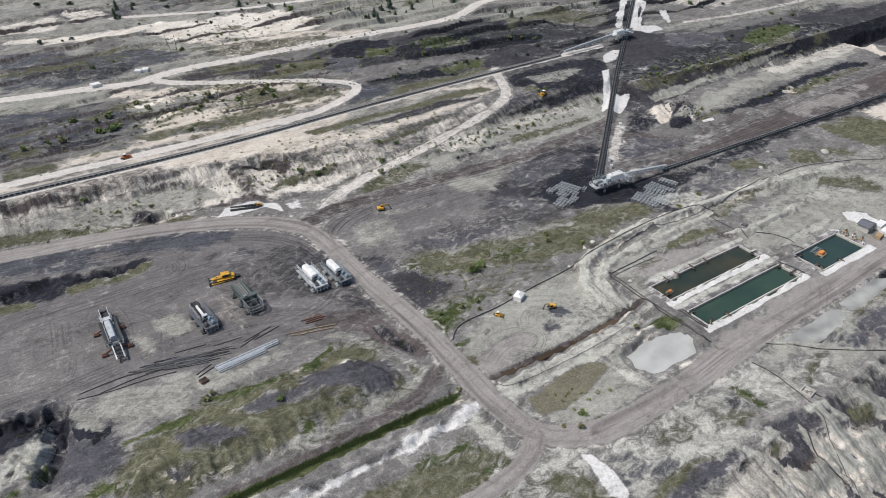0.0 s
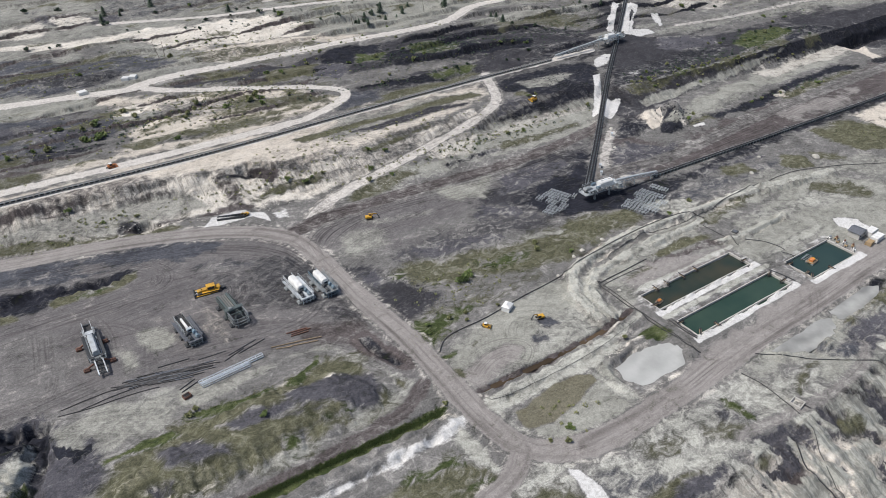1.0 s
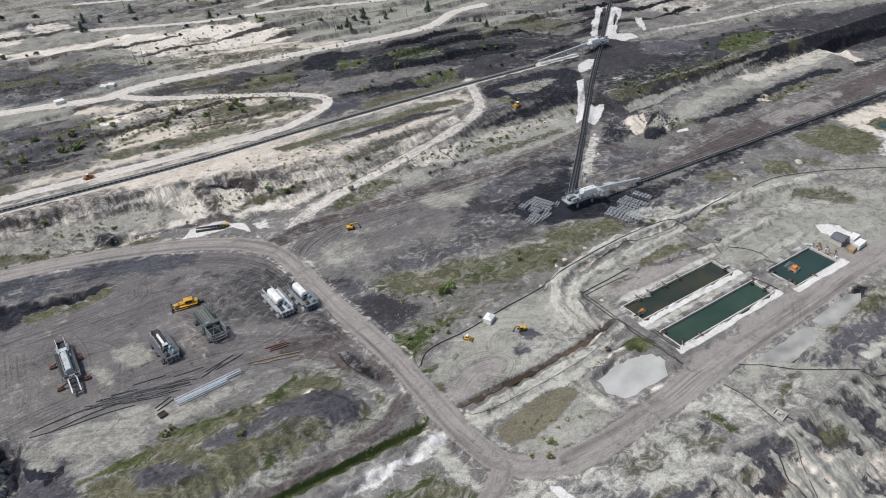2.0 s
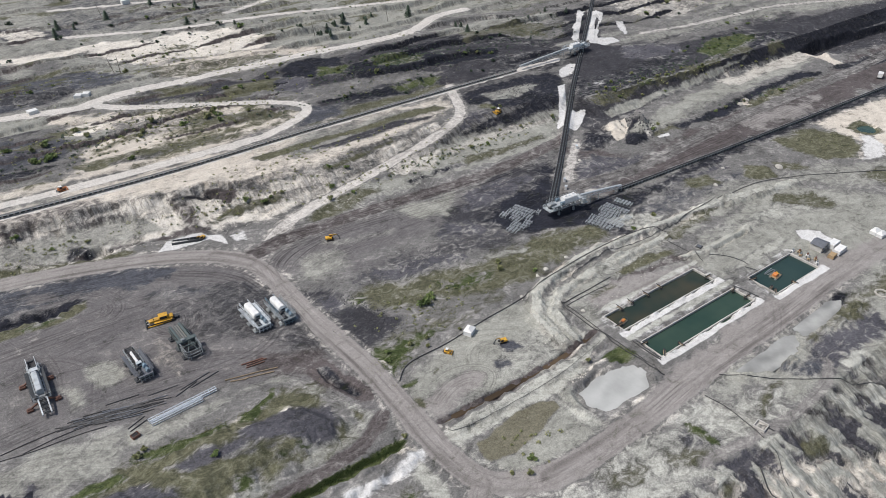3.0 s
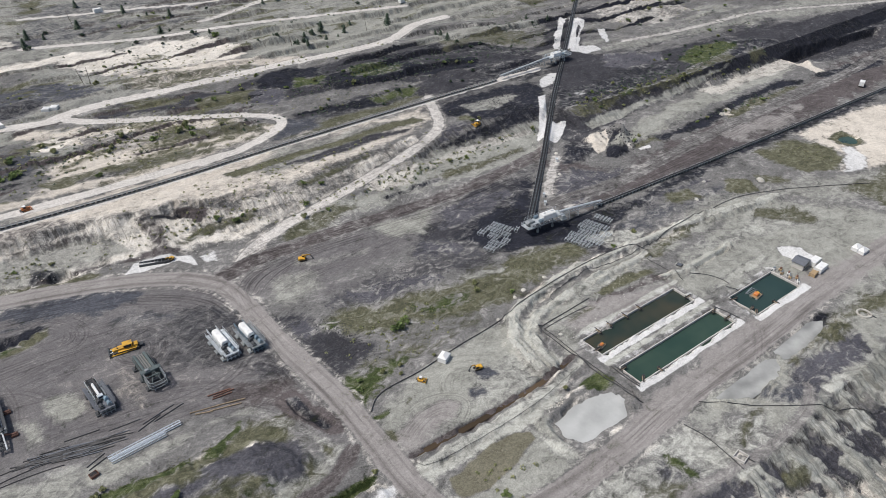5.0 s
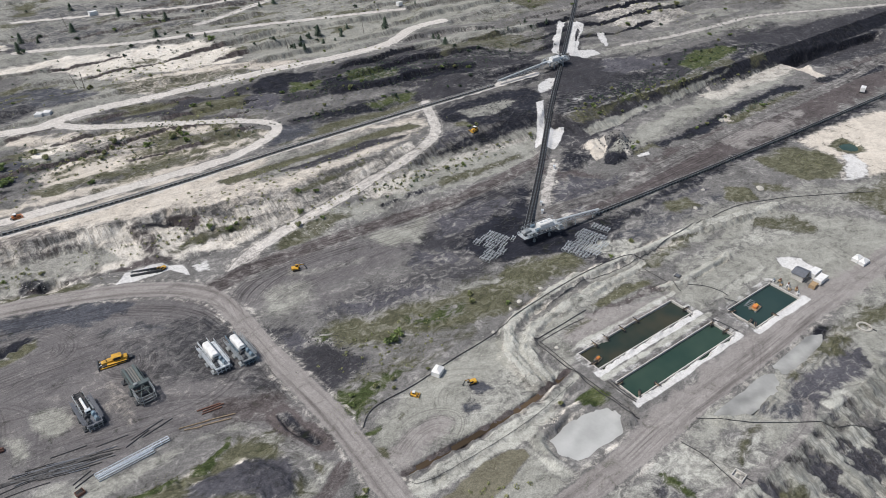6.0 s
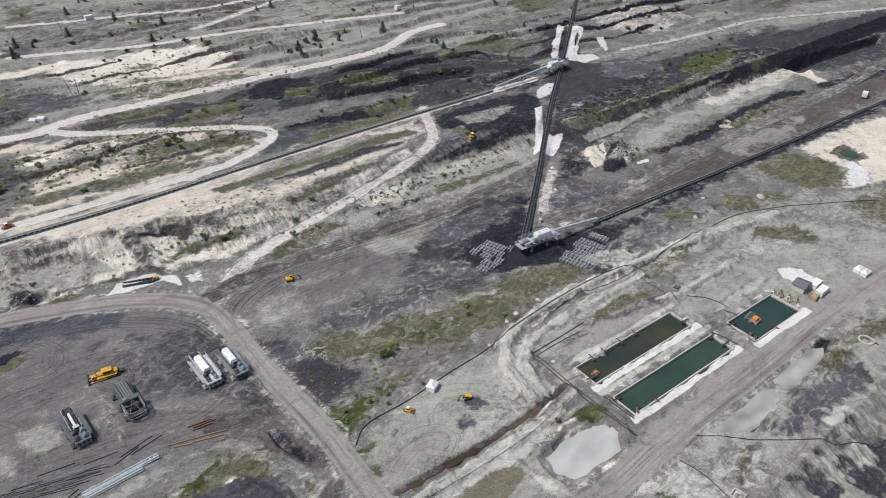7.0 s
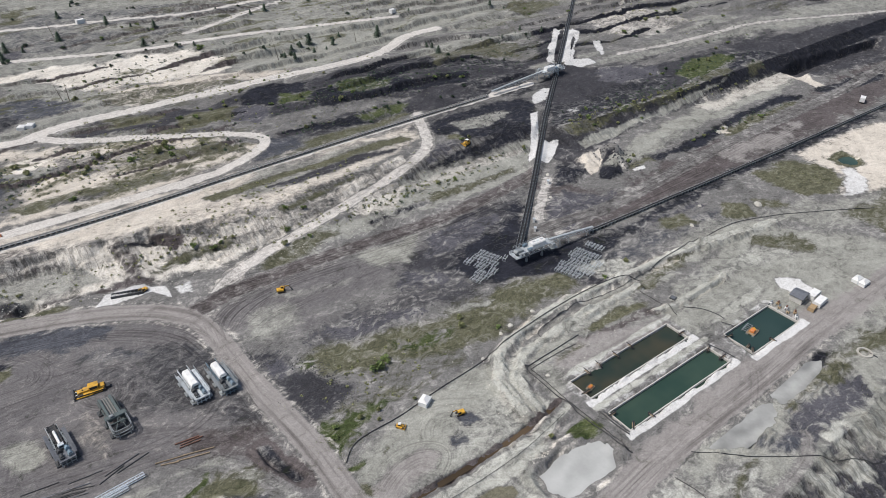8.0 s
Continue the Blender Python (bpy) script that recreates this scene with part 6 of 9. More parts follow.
        into(lanes["lane_a" if n % 2 else "lane_b"], sel, s, f + 100.0 * n, wear)
    # brown water stain of the ditch and the reed channel
    d, s, _ = along(x, y, [(76, 94.6), (98, 93.8), (116, 94.2), (128, 96)])
    on = 1 - smooth(0.6, 1.3, d + 0.3 * wobble)
    chan["brown"] = np.maximum(chan["brown"], on * 1.4)
    for k in ("mud", "pale", "moss", "white", "ash"):
        chan[k] *= 1 - on
    d, s, _ = along(x, y, [(-30, 101), (9.4, 96.5), (27, 94.8), (49, 94.4), (66, 94.6)])
    chan["grass"] = np.maximum(chan["grass"], (1 - smooth(0.9, 1.8, d)) * 0.95 * smooth(68, 64, x))
    # pale dried crests of the banks
    for crest, wide, much in (([(118, 98), (120, 110), (127, 118), (136, 121), (151, 123), (169, 122.5), (184, 122), (215, 119), (250, 112)], 1.7, 0.85), ([(122, 96), (125, 108), (132, 114), (150, 116), (182, 116)], 1.5, 0.8), ([(176, 105), (182, 103), (208, 103.5)], 1.2, 1.0), ([(76, 91), (98, 90.3), (118, 90.8), (128, 93)], 1.6, 0.7), ([(134, 88.6), (178, 88.3)], 1.4, 0.8), ([(134, 101.2), (178, 101)], 0.9, 0.85)):
        d, _, _ = along(x, y, crest)
        on = smooth(wide, wide * 0.5, d + wobble * 1.2)
        chan["mud"] = np.maximum(chan["mud"], on * much)
        for k in ("ash", "moss", "grass", "violet", "coal", "grey"):
            chan[k] *= 1 - 0.9 * on
        # darker line along the foot of each bank, carried by the rut channel
        foot = np.exp(-(((d - wide * 1.15) / 0.5) ** 2))
        chan["rut"] = np.maximum(chan["rut"], foot * 0.55 * smooth(-0.3, 0.2, wobble))
    # white lime round the ponds
    for x0, x1, y0, y1 in PONDS.values():
        d = -np.minimum(np.minimum(x - x0, x1 - x), np.minimum(y - y0, y1 - y))
        south = smooth(0.5, -1.5, y - y0) + 0.35
        chan["white"] = np.maximum(chan["white"], smooth(-0.3, 0.2, d) * smooth(2.7, 1.9, d + wobble * 0.5) * np.minimum(south, 1) * 0.95)
        chan["grass"] *= smooth(1, 4, d)
    me = bpy.data.meshes.new("ground")
    nx, ny = len(XS), len(YS)
    co = np.empty((nx * ny, 3), np.float32)
    co[:, 0], co[:, 1], co[:, 2] = x, y, z
    me.vertices.add(nx * ny)
    me.vertices.foreach_set("co", co.ravel())
    i = (np.arange(ny - 1)[:, None] * nx + np.arange(nx - 1)[None, :]).ravel()
    quads = np.stack([i, i + 1, i + 1 + nx, i + nx], 1).astype(np.int32)
    me.loops.add(quads.size)
    me.loops.foreach_set("vertex_index", quads.ravel())
    me.polygons.add(len(quads))
    me.polygons.foreach_set("loop_start", np.arange(0, quads.size, 4, dtype=np.int32))
    me.polygons.foreach_set("use_smooth", np.ones(len(quads), bool))
    me.update(calc_edges=True)
    for name, lane in lanes.items():
        me.attributes.new(name, "FLOAT_VECTOR", "POINT").data.foreach_set("vector", lane.ravel())
    for name, keys in COVER_LAYERS:
        at = me.color_attributes.new(name, "FLOAT_COLOR", "POINT")
        data = np.ones((nx * ny, 4), np.float32)
        for n, k in enumerate(keys.split()):
            data[:, n] = chan[k]
        data[:, 3] = far
        at.data.foreach_set("color", data.ravel())
    me.materials.append(M_GROUND)
    ob = tagged(new("ground", me), "pale sandy and dark coal-stained open-pit mine ground with tracks", "ground", kind="structure")
    return z.reshape(ny, nx)


GROUND_Z = build_ground()


def on_ground(x, y):
    """The height of the built ground at one place."""
    i, j = int(np.clip(np.searchsorted(XS, x) - 1, 0, len(XS) - 2)), int(np.clip(np.searchsorted(YS, y) - 1, 0, len(YS) - 2))
    u, v = (x - XS[i]) / (XS[i + 1] - XS[i]), (y - YS[j]) / (YS[j + 1] - YS[j])
    g = GROUND_Z
    return float((g[j, i] * (1 - u) + g[j, i + 1] * u) * (1 - v) + (g[j + 1, i] * (1 - u) + g[j + 1, i + 1] * u) * v)

# ---- building helpers ----
def part(name, bm, material, parent=None, label="", smooth_faces=False):
    """Links a bmesh as one mesh object, under a thing or a part."""
    me = bpy.data.meshes.new(name)
    bm.to_mesh(me)
    bm.free()
    if smooth_faces:
        for p in me.polygons:
            p.use_smooth = True
    me.materials.append(material)
    ob = new(name, me)
    ob.parent = parent
    if label:
        tagged(ob, label)
    return ob


def share(name, ob, parent, m):
    """Another object on the mesh of ob."""
    o = new(name, ob.data)
    o.parent = parent
    o.matrix_basis = m
    return o


def box(bm, x0, x1, y0, y1, z0, z1, bevel=0.0):
    vs = [bm.verts.new(p) for p in ((x0, y0, z0), (x1, y0, z0), (x1, y1, z0), (x0, y1, z0), (x0, y0, z1), (x1, y0, z1), (x1, y1, z1), (x0, y1, z1))]
    fs = [bm.faces.new([vs[i] for i in q]) for q in ((3, 2, 1, 0), (4, 5, 6, 7), (0, 1, 5, 4), (1, 2, 6, 5), (2, 3, 7, 6), (3, 0, 4, 7))]
    if bevel:
        bmesh.ops.bevel(bm, geom=list({e for f in fs for e in f.edges}), offset=bevel, segments=1, affect="EDGES")


def bar(bm, a, b, w, h=None):
    """A square bar from a to b."""
    a, b = Vector(a), Vector(b)
    d = (b - a).normalized()
    side = d.cross(Vector((0, 0, 1)))
    side = side.normalized() if side.length > 1e-3 else Vector((1, 0, 0))
    up = side.cross(d).normalized()
    h = h or w
    vs = []
    for p in (a, b):
        for s, t in ((-1, -1), (1, -1), (1, 1), (-1, 1)):
            vs.append(bm.verts.new(p + side * s * w / 2 + up * t * h / 2))
    for q in ((0, 1, 2, 3), (7, 6, 5, 4), (0, 4, 5, 1), (1, 5, 6, 2), (2, 6, 7, 3), (3, 7, 4, 0)):
        bm.faces.new([vs[i] for i in q])


def tube(bm, a, b, r, n=8, r2=None, caps=True):
    a, b = Vector(a), Vector(b)
    q = (b - a).to_track_quat("Z", "Y").to_matrix()
    rings = []
    for p, rr in ((a, r), (b, r if r2 is None else r2)):
        rings.append([bm.verts.new(p + q @ Vector((rr * math.cos(2 * math.pi * k / n), rr * math.sin(2 * math.pi * k / n), 0))) for k in range(n)])
    for k in range(n):
        bm.faces.new([rings[0][k], rings[0][(k + 1) % n], rings[1][(k + 1) % n], rings[1][k]])
    if caps:
        bm.faces.new(rings[0][::-1])
        bm.faces.new(rings[1])


def prism(bm, outline, y0, y1):
    """An outline in x and z, drawn out along y."""
    a = [bm.verts.new((x, y0, z)) for x, z in outline]
    b = [bm.verts.new((x, y1, z)) for x, z in outline]
    n = len(outline)
    for k in range(n):
        bm.faces.new([a[k], a[(k + 1) % n], b[(k + 1) % n], b[k]])
    bm.faces.new(a[::-1])
    bm.faces.new(b)
    bmesh.ops.recalc_face_normals(bm, faces=bm.faces)


def rail(bm, pts, height=1.1, post=1.6, w=0.07):
    """A handrail with posts along points at deck level."""
    for a, b in zip(pts, pts[1:]):
        a, b = Vector(a), Vector(b)
        up = Vector((0, 0, height))
        bar(bm, a + up, b + up, w)
        bar(bm, a + up * 0.5, b + up * 0.5, w * 0.7)
        n = max(1, round((b - a).length / post))
        for k in range(n + 1):
            p = a.lerp(b, k / n)
            bar(bm, p, p + up, w)


def thing(name, m, label, category, group="", kind=""):
    e = new(name)
    e.matrix_basis = m
    return tagged(e, label, category, group, kind)


# ---- ponds ----
for key, mat, label in (("brown", M_WATER_BROWN, "murky brown-green still water in a settling pond"), ("green", M_WATER_GREEN, "deep green still water in a settling pond"), ("teal", M_WATER_TEAL, "dark teal still water in a settling pond")):
    x0, x1, y0, y1 = PONDS[key]
    bm = bmesh.new()
    box(bm, x0 - 0.6, x1 + 0.6, y0 - 0.6, y1 + 0.6, WATER_Z - 0.6, WATER_Z)
    tagged(part("water", bm, mat), label, "water", kind="structure")


# ---- belt conveyors ----
def path_frames(line, spacing):
    """Points at even steps along a polyline in plan, with the direction at each."""
    out, left = [], 0.0
    for (ax, ay), (bx, by) in zip(line, line[1:]):
        length = math.hypot(bx - ax, by - ay)
        s = left
        while s < length:
            out.append((ax + (bx - ax) * s / length, ay + (by - ay) * s / length, math.atan2(by - ay, bx - ax)))
            s += spacing
        left = s - length
    return out


def eased(zs, n=3):
    """Heights evened out along a line, as a built belt runs."""
    zs = np.array(zs)
    k = np.ones(2 * n + 1) / (2 * n + 1)
    return np.convolve(np.pad(zs, n, mode="edge"), k, "valid")


def ribbon(bm, pts, outline):
    """A cross section (across, up) drawn along points (x, y, z, angle)."""
    rings = []
    for x, y, z, a in pts:
        c, s = math.cos(a + math.pi / 2), math.sin(a + math.pi / 2)
        rings.append([bm.verts.new((x + c * u, y + s * u, z + v)) for u, v in outline])
    n = len(outline)
    for r0, r1 in zip(rings, rings[1:]):
        for k in range(n):
            bm.faces.new([r0[k], r0[(k + 1) % n], r1[(k + 1) % n], r1[k]])
    bm.faces.new(rings[0])
    bm.faces.new(rings[-1][::-1])
    bmesh.ops.recalc_face_normals(bm, faces=bm.faces)


def trestle_mesh(half, height):
    """One stand of a belt in one piece: sleeper, two legs and splayed idler wings."""
    bm = bmesh.new()
    h = half
    u = [(-h - 0.22, -0.5), (h + 0.22, -0.5), (h + 0.22, 0.14), (h + 0.08, 0.14), (h + 0.2, height + 0.16), (h + 0.02, height + 0.16), (h - 0.1, height - 0.1), (-h + 0.1, height - 0.1), (-h - 0.02, height + 0.16), (-h - 0.2, height + 0.16), (-h - 0.08, 0.14), (-h - 0.22, 0.14)]
    hole = [(-h + 0.08, 0.3), (h - 0.08, 0.3), (h - 0.08, height - 0.3), (-h + 0.08, height - 0.3)]
    ring = {}
    for x in (-0.24, 0.24):
        ring[x] = [bm.verts.new((x, p, z)) for p, z in u], [bm.verts.new((x, p, z)) for p, z in hole]
    for n, loops in ((12, 0), (4, 1)):
        a, c = ring[-0.24][loops], ring[0.24][loops]
        for k in range(n):
            bm.faces.new([a[k], a[(k + 1) % n], c[(k + 1) % n], c[k]])
    for x in (-0.24, 0.24):
        o, i = ring[x]
        for q in ([o[0], o[1], o[2], i[1], i[0], o[11]], [o[2], o[3], o[4], o[5], o[6], i[2], i[1]], [o[6], o[7], i[3], i[2]], [o[7], o[8], o[9], o[10], o[11], i[0], i[3]]):
            bm.faces.new(q)
    bmesh.ops.recalc_face_normals(bm, faces=bm.faces)
    return bm


def conveyor(line, label, half=0.75, height=1.15, spacing=3.0, lift=(), steel=None, walkway=0):
    """A belt on trestles. lift: heights added along the line as (run, metres)."""
    pts = path_frames(rounded(line, 1), spacing)
    run = np.arange(len(pts)) * spacing
    zs = eased([on_ground(x, y) for x, y, _ in pts])
    if lift:
        zs = zs + np.interp(run, *np.array(lift).T)
    x0, y0, _ = pts[0]
    belt = thing("belt_conveyor", pose(0, 0, 0), label, "conveyor", "belt conveyors of the mine")
    pts = [(x, y, z, a) for (x, y, a), z in zip(pts, zs)]
    bm = bmesh.new()
    ribbon(bm, [(x, y, z + height, a) for x, y, z, a in pts], [(-half * 0.92, 0.16), (-half * 0.35, -0.06), (half * 0.35, -0.06), (half * 0.92, 0.16), (half * 0.92, 0.12), (half * 0.35, -0.1), (-half * 0.35, -0.1), (-half * 0.92, 0.12)])
    part("carrying_belt", bm, M_DUSTY if steel is None else M_BELT, belt, "rubber belt dusted with sand and coal")
    # return belt thickened into a black body, standing for shade under the belt
    bm = bmesh.new()
    ribbon(bm, [(x, y, z + 0.42, a) for x, y, z, a in pts], [(-half * 0.85, -0.15), (half * 0.85, -0.15), (half * 0.85, height - 0.62), (-half * 0.85, height - 0.62)])
    part("return_belt", bm, M_BELT, belt)
    for s in (-1, 1):
        bm = bmesh.new()
        o = s * (half + 0.1)
        ribbon(bm, [(x, y, z + height - 0.05, a) for x, y, z, a in pts], [(o - 0.07, -0.1), (o + 0.07, -0.1), (o + 0.07, 0.1), (o - 0.07, 0.1)])
        part("stringer", bm, steel or M_PALE, belt)
    if walkway:
        bm = bmesh.new()
        o = walkway * (half + 0.75)
        ribbon(bm, [(x, y, z + 0.35, a) for x, y, z, a in pts], [(o - 0.4, 0), (o + 0.4, 0), (o + 0.4, 0.06), (o - 0.4, 0.06)])
        part("walkway", bm, M_GREY, belt)
    first = None
    for x, y, z, a in pts[:290]:
        m = Matrix.Translation((x, y, z)) @ Matrix.Rotation(a, 4, "Z")
        if first is None:
            first = part("trestle", trestle_mesh(half + 0.1, height), M_CONC if steel is None else M_GREY, belt)
            first.matrix_basis = m
        else:
            share("trestle", first, belt, m)
    return belt


conveyor(BELT_WEST[:-1], "long dusty belt conveyor on pale steel trestles beside a dirt road", 0.42, 1.0, 1.7)


def shifted(line, d):
    a = math.atan2(line[-1][1] - line[0][1], line[-1][0] - line[0][0]) + math.pi / 2
    return [(x + d * math.cos(a), y + d * math.sin(a)) for x, y in line]


TRUNK_LIFT = ((0, 1.6), (12, 0.7), (36, 0.0), (400, 0.0))
conveyor(shifted(BELT_TRUNK, 0.55), "dark belt conveyor of a twin line climbing over the benches", 0.26, 0.65, 2.4, TRUNK_LIFT, M_DARK, 0)
conveyor(shifted(BELT_TRUNK, -0.55), "dark belt conveyor of a twin line climbing over the benches", 0.26, 0.65, 2.4, TRUNK_LIFT, M_DARK, 0)
conveyor(BELT_EAST, "long black belt conveyor on grey trestles across dark ground", 0.36, 0.9, 1.8, (), M_GREY)


def transfer_station(place, angle, label, boom, boom_drop):
    """Drive and transfer station of a belt: pontoon legs, decks with rails, white motor house, discharge head, and a covered boom to its belt.
    Local x runs from the discharge head to the boom."""
    st = thing("transfer_station", Matrix.Translation(place) @ Matrix.Rotation(angle, 4, "Z"), label, "drive station", "belt drive stations")
    for x in (1.5, 8.0):
        for s in (-1, 1):
            bm = bmesh.new()
            tube(bm, (x, s * 1.5, -0.9), (x, s * 1.5, 0.0), 0.45, 12)
            bar(bm, (x, s * 1.5, 0.3), (x, s * 1.5, 2.4), 0.4)
            bar(bm, (x + 1.2, s * 1.5, 0.3), (x, s * 1.5, 2.2), 0.2)
            part("support_leg", bm, M_GREY, st)
    bm = bmesh.new()
    box(bm, -1.5, 12.5, -1.6, 1.6, 2.5, 2.75, 0.05)
    for x in range(0, 12, 2):
        bar(bm, (x, -2.3, 2.25), (x, 2.3, 2.25), 0.25)
    part("deck", bm, M_PALE, st)
    bm = bmesh.new()
    prism(bm, [(-2.3, 2.5), (0.6, 2.5), (0.8, 3.1), (0.2, 3.6), (-1.6, 3.5), (-2.5, 3.0)], -0.8, 0.8)
    part("discharge_head", bm, M_GREY, st, "grey steel discharge hood")
    for s in (-1, 1):
        bm = bmesh.new()
        for k in range(9):
            x = -1.4 + 1.7 * k
            bar(bm, (x, s * 1.7, 1.3), (x, s * 1.7, 2.5), 0.12)
            if k < 8:
                bar(bm, (x, s * 1.7, 1.3 if k % 2 else 2.5), (x + 1.7, s * 1.7, 2.5 if k % 2 else 1.3), 0.1)
        bar(bm, (-1.4, s * 1.7, 1.3), (12.2, s * 1.7, 1.3), 0.16)
        part("deck_truss", bm, M_PALE, st)
    bm = bmesh.new()
    box(bm, -3.0, -0.2, -1.9, 1.9, 1.5, 1.65)
    rail(bm, [(-0.2, -1.9, 1.65), (-3.0, -1.9, 1.65), (-3.0, 1.9, 1.65), (-0.2, 1.9, 1.65)], 1.0, 1.0, 0.08)
    part("head_platform", bm, M_PALE, st)
    bm = bmesh.new()
    prism(bm, [(-1.9, 2.2), (-0.7, 2.2), (-0.9, 0.9), (-1.6, 0.9)], -0.6, 0.6)
    part("chute", bm, M_DARK, st)
    bm = bmesh.new()
    ring = [(-1.2, 2.75), (1.2, 2.75), (1.2, 4.1), (0.9, 4.4), (-0.9, 4.4), (-1.2, 4.1)]
    a = [bm.verts.new((4.0, u, v)) for u, v in ring]
    b = [bm.verts.new((9.6, u, v)) for u, v in ring]
    for k in range(6):
        bm.faces.new([a[k], a[(k + 1) % 6], b[(k + 1) % 6], b[k]])
    bm.faces.new(a)
    bm.faces.new(b[::-1])
    bmesh.ops.recalc_face_normals(bm, faces=bm.faces)
    part("motor_house", bm, M_WHITE, st, "white sheet-metal motor house")
    for x in (5.0, 6.6, 8.2):
        bm = bmesh.new()
        box(bm, x, x + 0.9, -0.3, 0.3, 4.38, 4.55, 0.05)
        part("roof_vent", bm, M_PALE, st)
    for s in (-1, 1):
        bm = bmesh.new()
        rail(bm, [(-1.4, s * 2.2, 2.75), (12.3, s * 2.2, 2.75)])
        part("handrail", bm, M_PALE, st)
        bm = bmesh.new()
        tube(bm, (2.0, s * 1.4, 3.3), (3.6, s * 1.4, 3.3), 0.5, 10)
        box(bm, 2.2, 3.4, s * 1.4 - 0.5, s * 1.4 + 0.5, 2.7, 3.1)
        part("drive_motor", bm, M_BLUE, st)
    bm = bmesh.new()
    box(bm, 10.2, 12.6, -3.6, -2.0, 1.6, 1.8)
    rail(bm, [(10.2, -3.6, 1.8), (12.6, -3.6, 1.8)], 1.0)
    box(bm, 10.6, 12.0, -3.3, -2.2, 1.8, 3.2, 0.05)
    part("side_platform", bm, M_GREY, st)
    bm = bmesh.new()
    for k in range(6):
        box(bm, 9.0 + 0.25 * k, 9.25 + 0.25 * k, 2.0, 2.8, 2.4 - 0.38 * k, 2.46 - 0.38 * k)
    bar(bm, (9.0, 2.85, 3.4), (10.6, 2.85, 1.0), 0.07)
    part("stair", bm, M_GREY, st)
    # covered boom that runs down to the belt
    n = round(boom / 4)
    bm = bmesh.new()
    pts = [(12.0 + boom * k / n, 0, 2.7 - boom_drop * (k / n) ** 1.2, 0) for k in range(n + 1)]
    ribbon(bm, pts, [(-0.45, 0), (0.45, 0), (0.45, 0.35), (0.28, 0.5), (-0.28, 0.5), (-0.45, 0.35)])
    part("belt_cover", bm, M_PALE, st, "pale steel belt gallery cover")
    for s in (-1, 1):
        bm = bmesh.new()
        for p, q in zip(pts, pts[1:]):
            bar(bm, (p[0], s * 0.66, p[2] - 0.6), (q[0], s * 0.66, q[2] - 0.6), 0.16)
            bar(bm, (p[0], s * 0.66, p[2] - 0.6), (q[0], s * 0.66, q[2] + 0.1), 0.1)
            bar(bm, (p[0], s * 0.66, p[2] - 0.6), (p[0], s * 0.66, p[2] + 0.1), 0.12)
        part("side_truss", bm, M_PALE, st)
    for k in (1, n // 2, n - 1):
        bm = bmesh.new()
        for s in (-1, 1):
            bar(bm, (pts[k][0], s * 1.4, -0.6), (pts[k][0], s * 0.9, pts[k][2] - 0.5), 0.2)
        bar(bm, (pts[k][0], -1.3, 0.4), (pts[k][0], 1.3, 0.4), 0.14)
        part("boom_trestle", bm, M_GREY, st)
    return st


transfer_station((161.2, 147.4, on_ground(163, 147) + 1.4), radians(-3), "pale grey belt transfer station with a white motor house", 20, 1.9)
transfer_station((281.5, 253.0, on_ground(275, 251) + 1.4), radians(183.5), "pale grey transfer station with white motor house above twin belts", 34, 1.9)


# ---- stored belt frames ----
def belt_frame():
    """One spare belt frame: two long beams, cross ties, splayed feet and idler wings."""
    f = thing("steel_stand", pose(0, 0, -50), "spare galvanised conveyor stand stored on dark ground", "conveyor stand", "stored belt frames")
    for s in (-1, 1):
        bm = bmesh.new()
        bar(bm, (-1.6, s * 0.45, 0.85), (1.6, s * 0.45, 0.85), 0.11)
        part("beam", bm, M_GALV, f)
    for x in (-0.8, 0.8):
        bm = bmesh.new()
        bar(bm, (x, -0.55, 0.8), (x, 0.55, 0.8), 0.1)
        for s in (-1, 1):
            bar(bm, (x, s * 0.25, 0.85), (x, s * 0.6, 1.15), 0.1)
        part("idler_bracket", bm, M_GALV, f)
    for x in (-1.2, 1.2):
        bm = bmesh.new()
        for s in (-1, 1):
            bar(bm, (x, s * 0.45, 0.85), (x, s * 0.5, 0), 0.085)
        bar(bm, (x, -0.55, 0.05), (x, 0.55, 0.05), 0.1)
        part("foot", bm, M_GREY, f)
    return f


spare = belt_frame()
rng = random.Random(9)


def rows_of_frames(poly, angle, pitch, row):
    """Fills an outline with frames in rows at an angle."""
    cx, cy = np.mean(np.array(poly), axis=0)
    c, s = math.cos(angle), math.sin(angle)
    for i in range(-9, 10):
        for j in range(-9, 10):
            u, v = i * row, j * pitch + (i % 2) * 0.4
            x, y = cx + u * c - v * s, cy + u * s + v * c
            if inside(np.array([x]), np.array([y]), poly)[0] > 0.4 and rng.random() > 0.06:
                z = on_ground(x, y)
                copy_thing(spare, pose(x, y, z + 0.04, rng.gauss(0, 2), rng.gauss(0, 2), math.degrees(angle) + rng.gauss(0, 4)))


rows_of_frames([(144.6, 157.0), (151.4, 159.1), (156.2, 158.5), (157.3, 151.7), (151.2, 146.4), (143, 145.2), (141.6, 148.7), (146, 151.5)], radians(20), 1.3, 3.3)
rows_of_frames([(167.3, 138.6), (171, 139.3), (173.5, 137.5), (175, 140.6), (182.8, 142.1), (184.6, 138.2), (182.6, 130.1), (176.4, 128.5), (172.9, 126.6), (168.3, 129.9)], radians(17), 1.3, 3.3)
rows_of_frames([(184, 142), (189.8, 141.2), (190.4, 137.4), (186, 134.4), (185, 138.6)], radians(17), 1.25, 3.3)
spare.matrix_basis = pose(158.2, 151.2, on_ground(158.2, 151.2) + 0.04, 0, 0, 30)


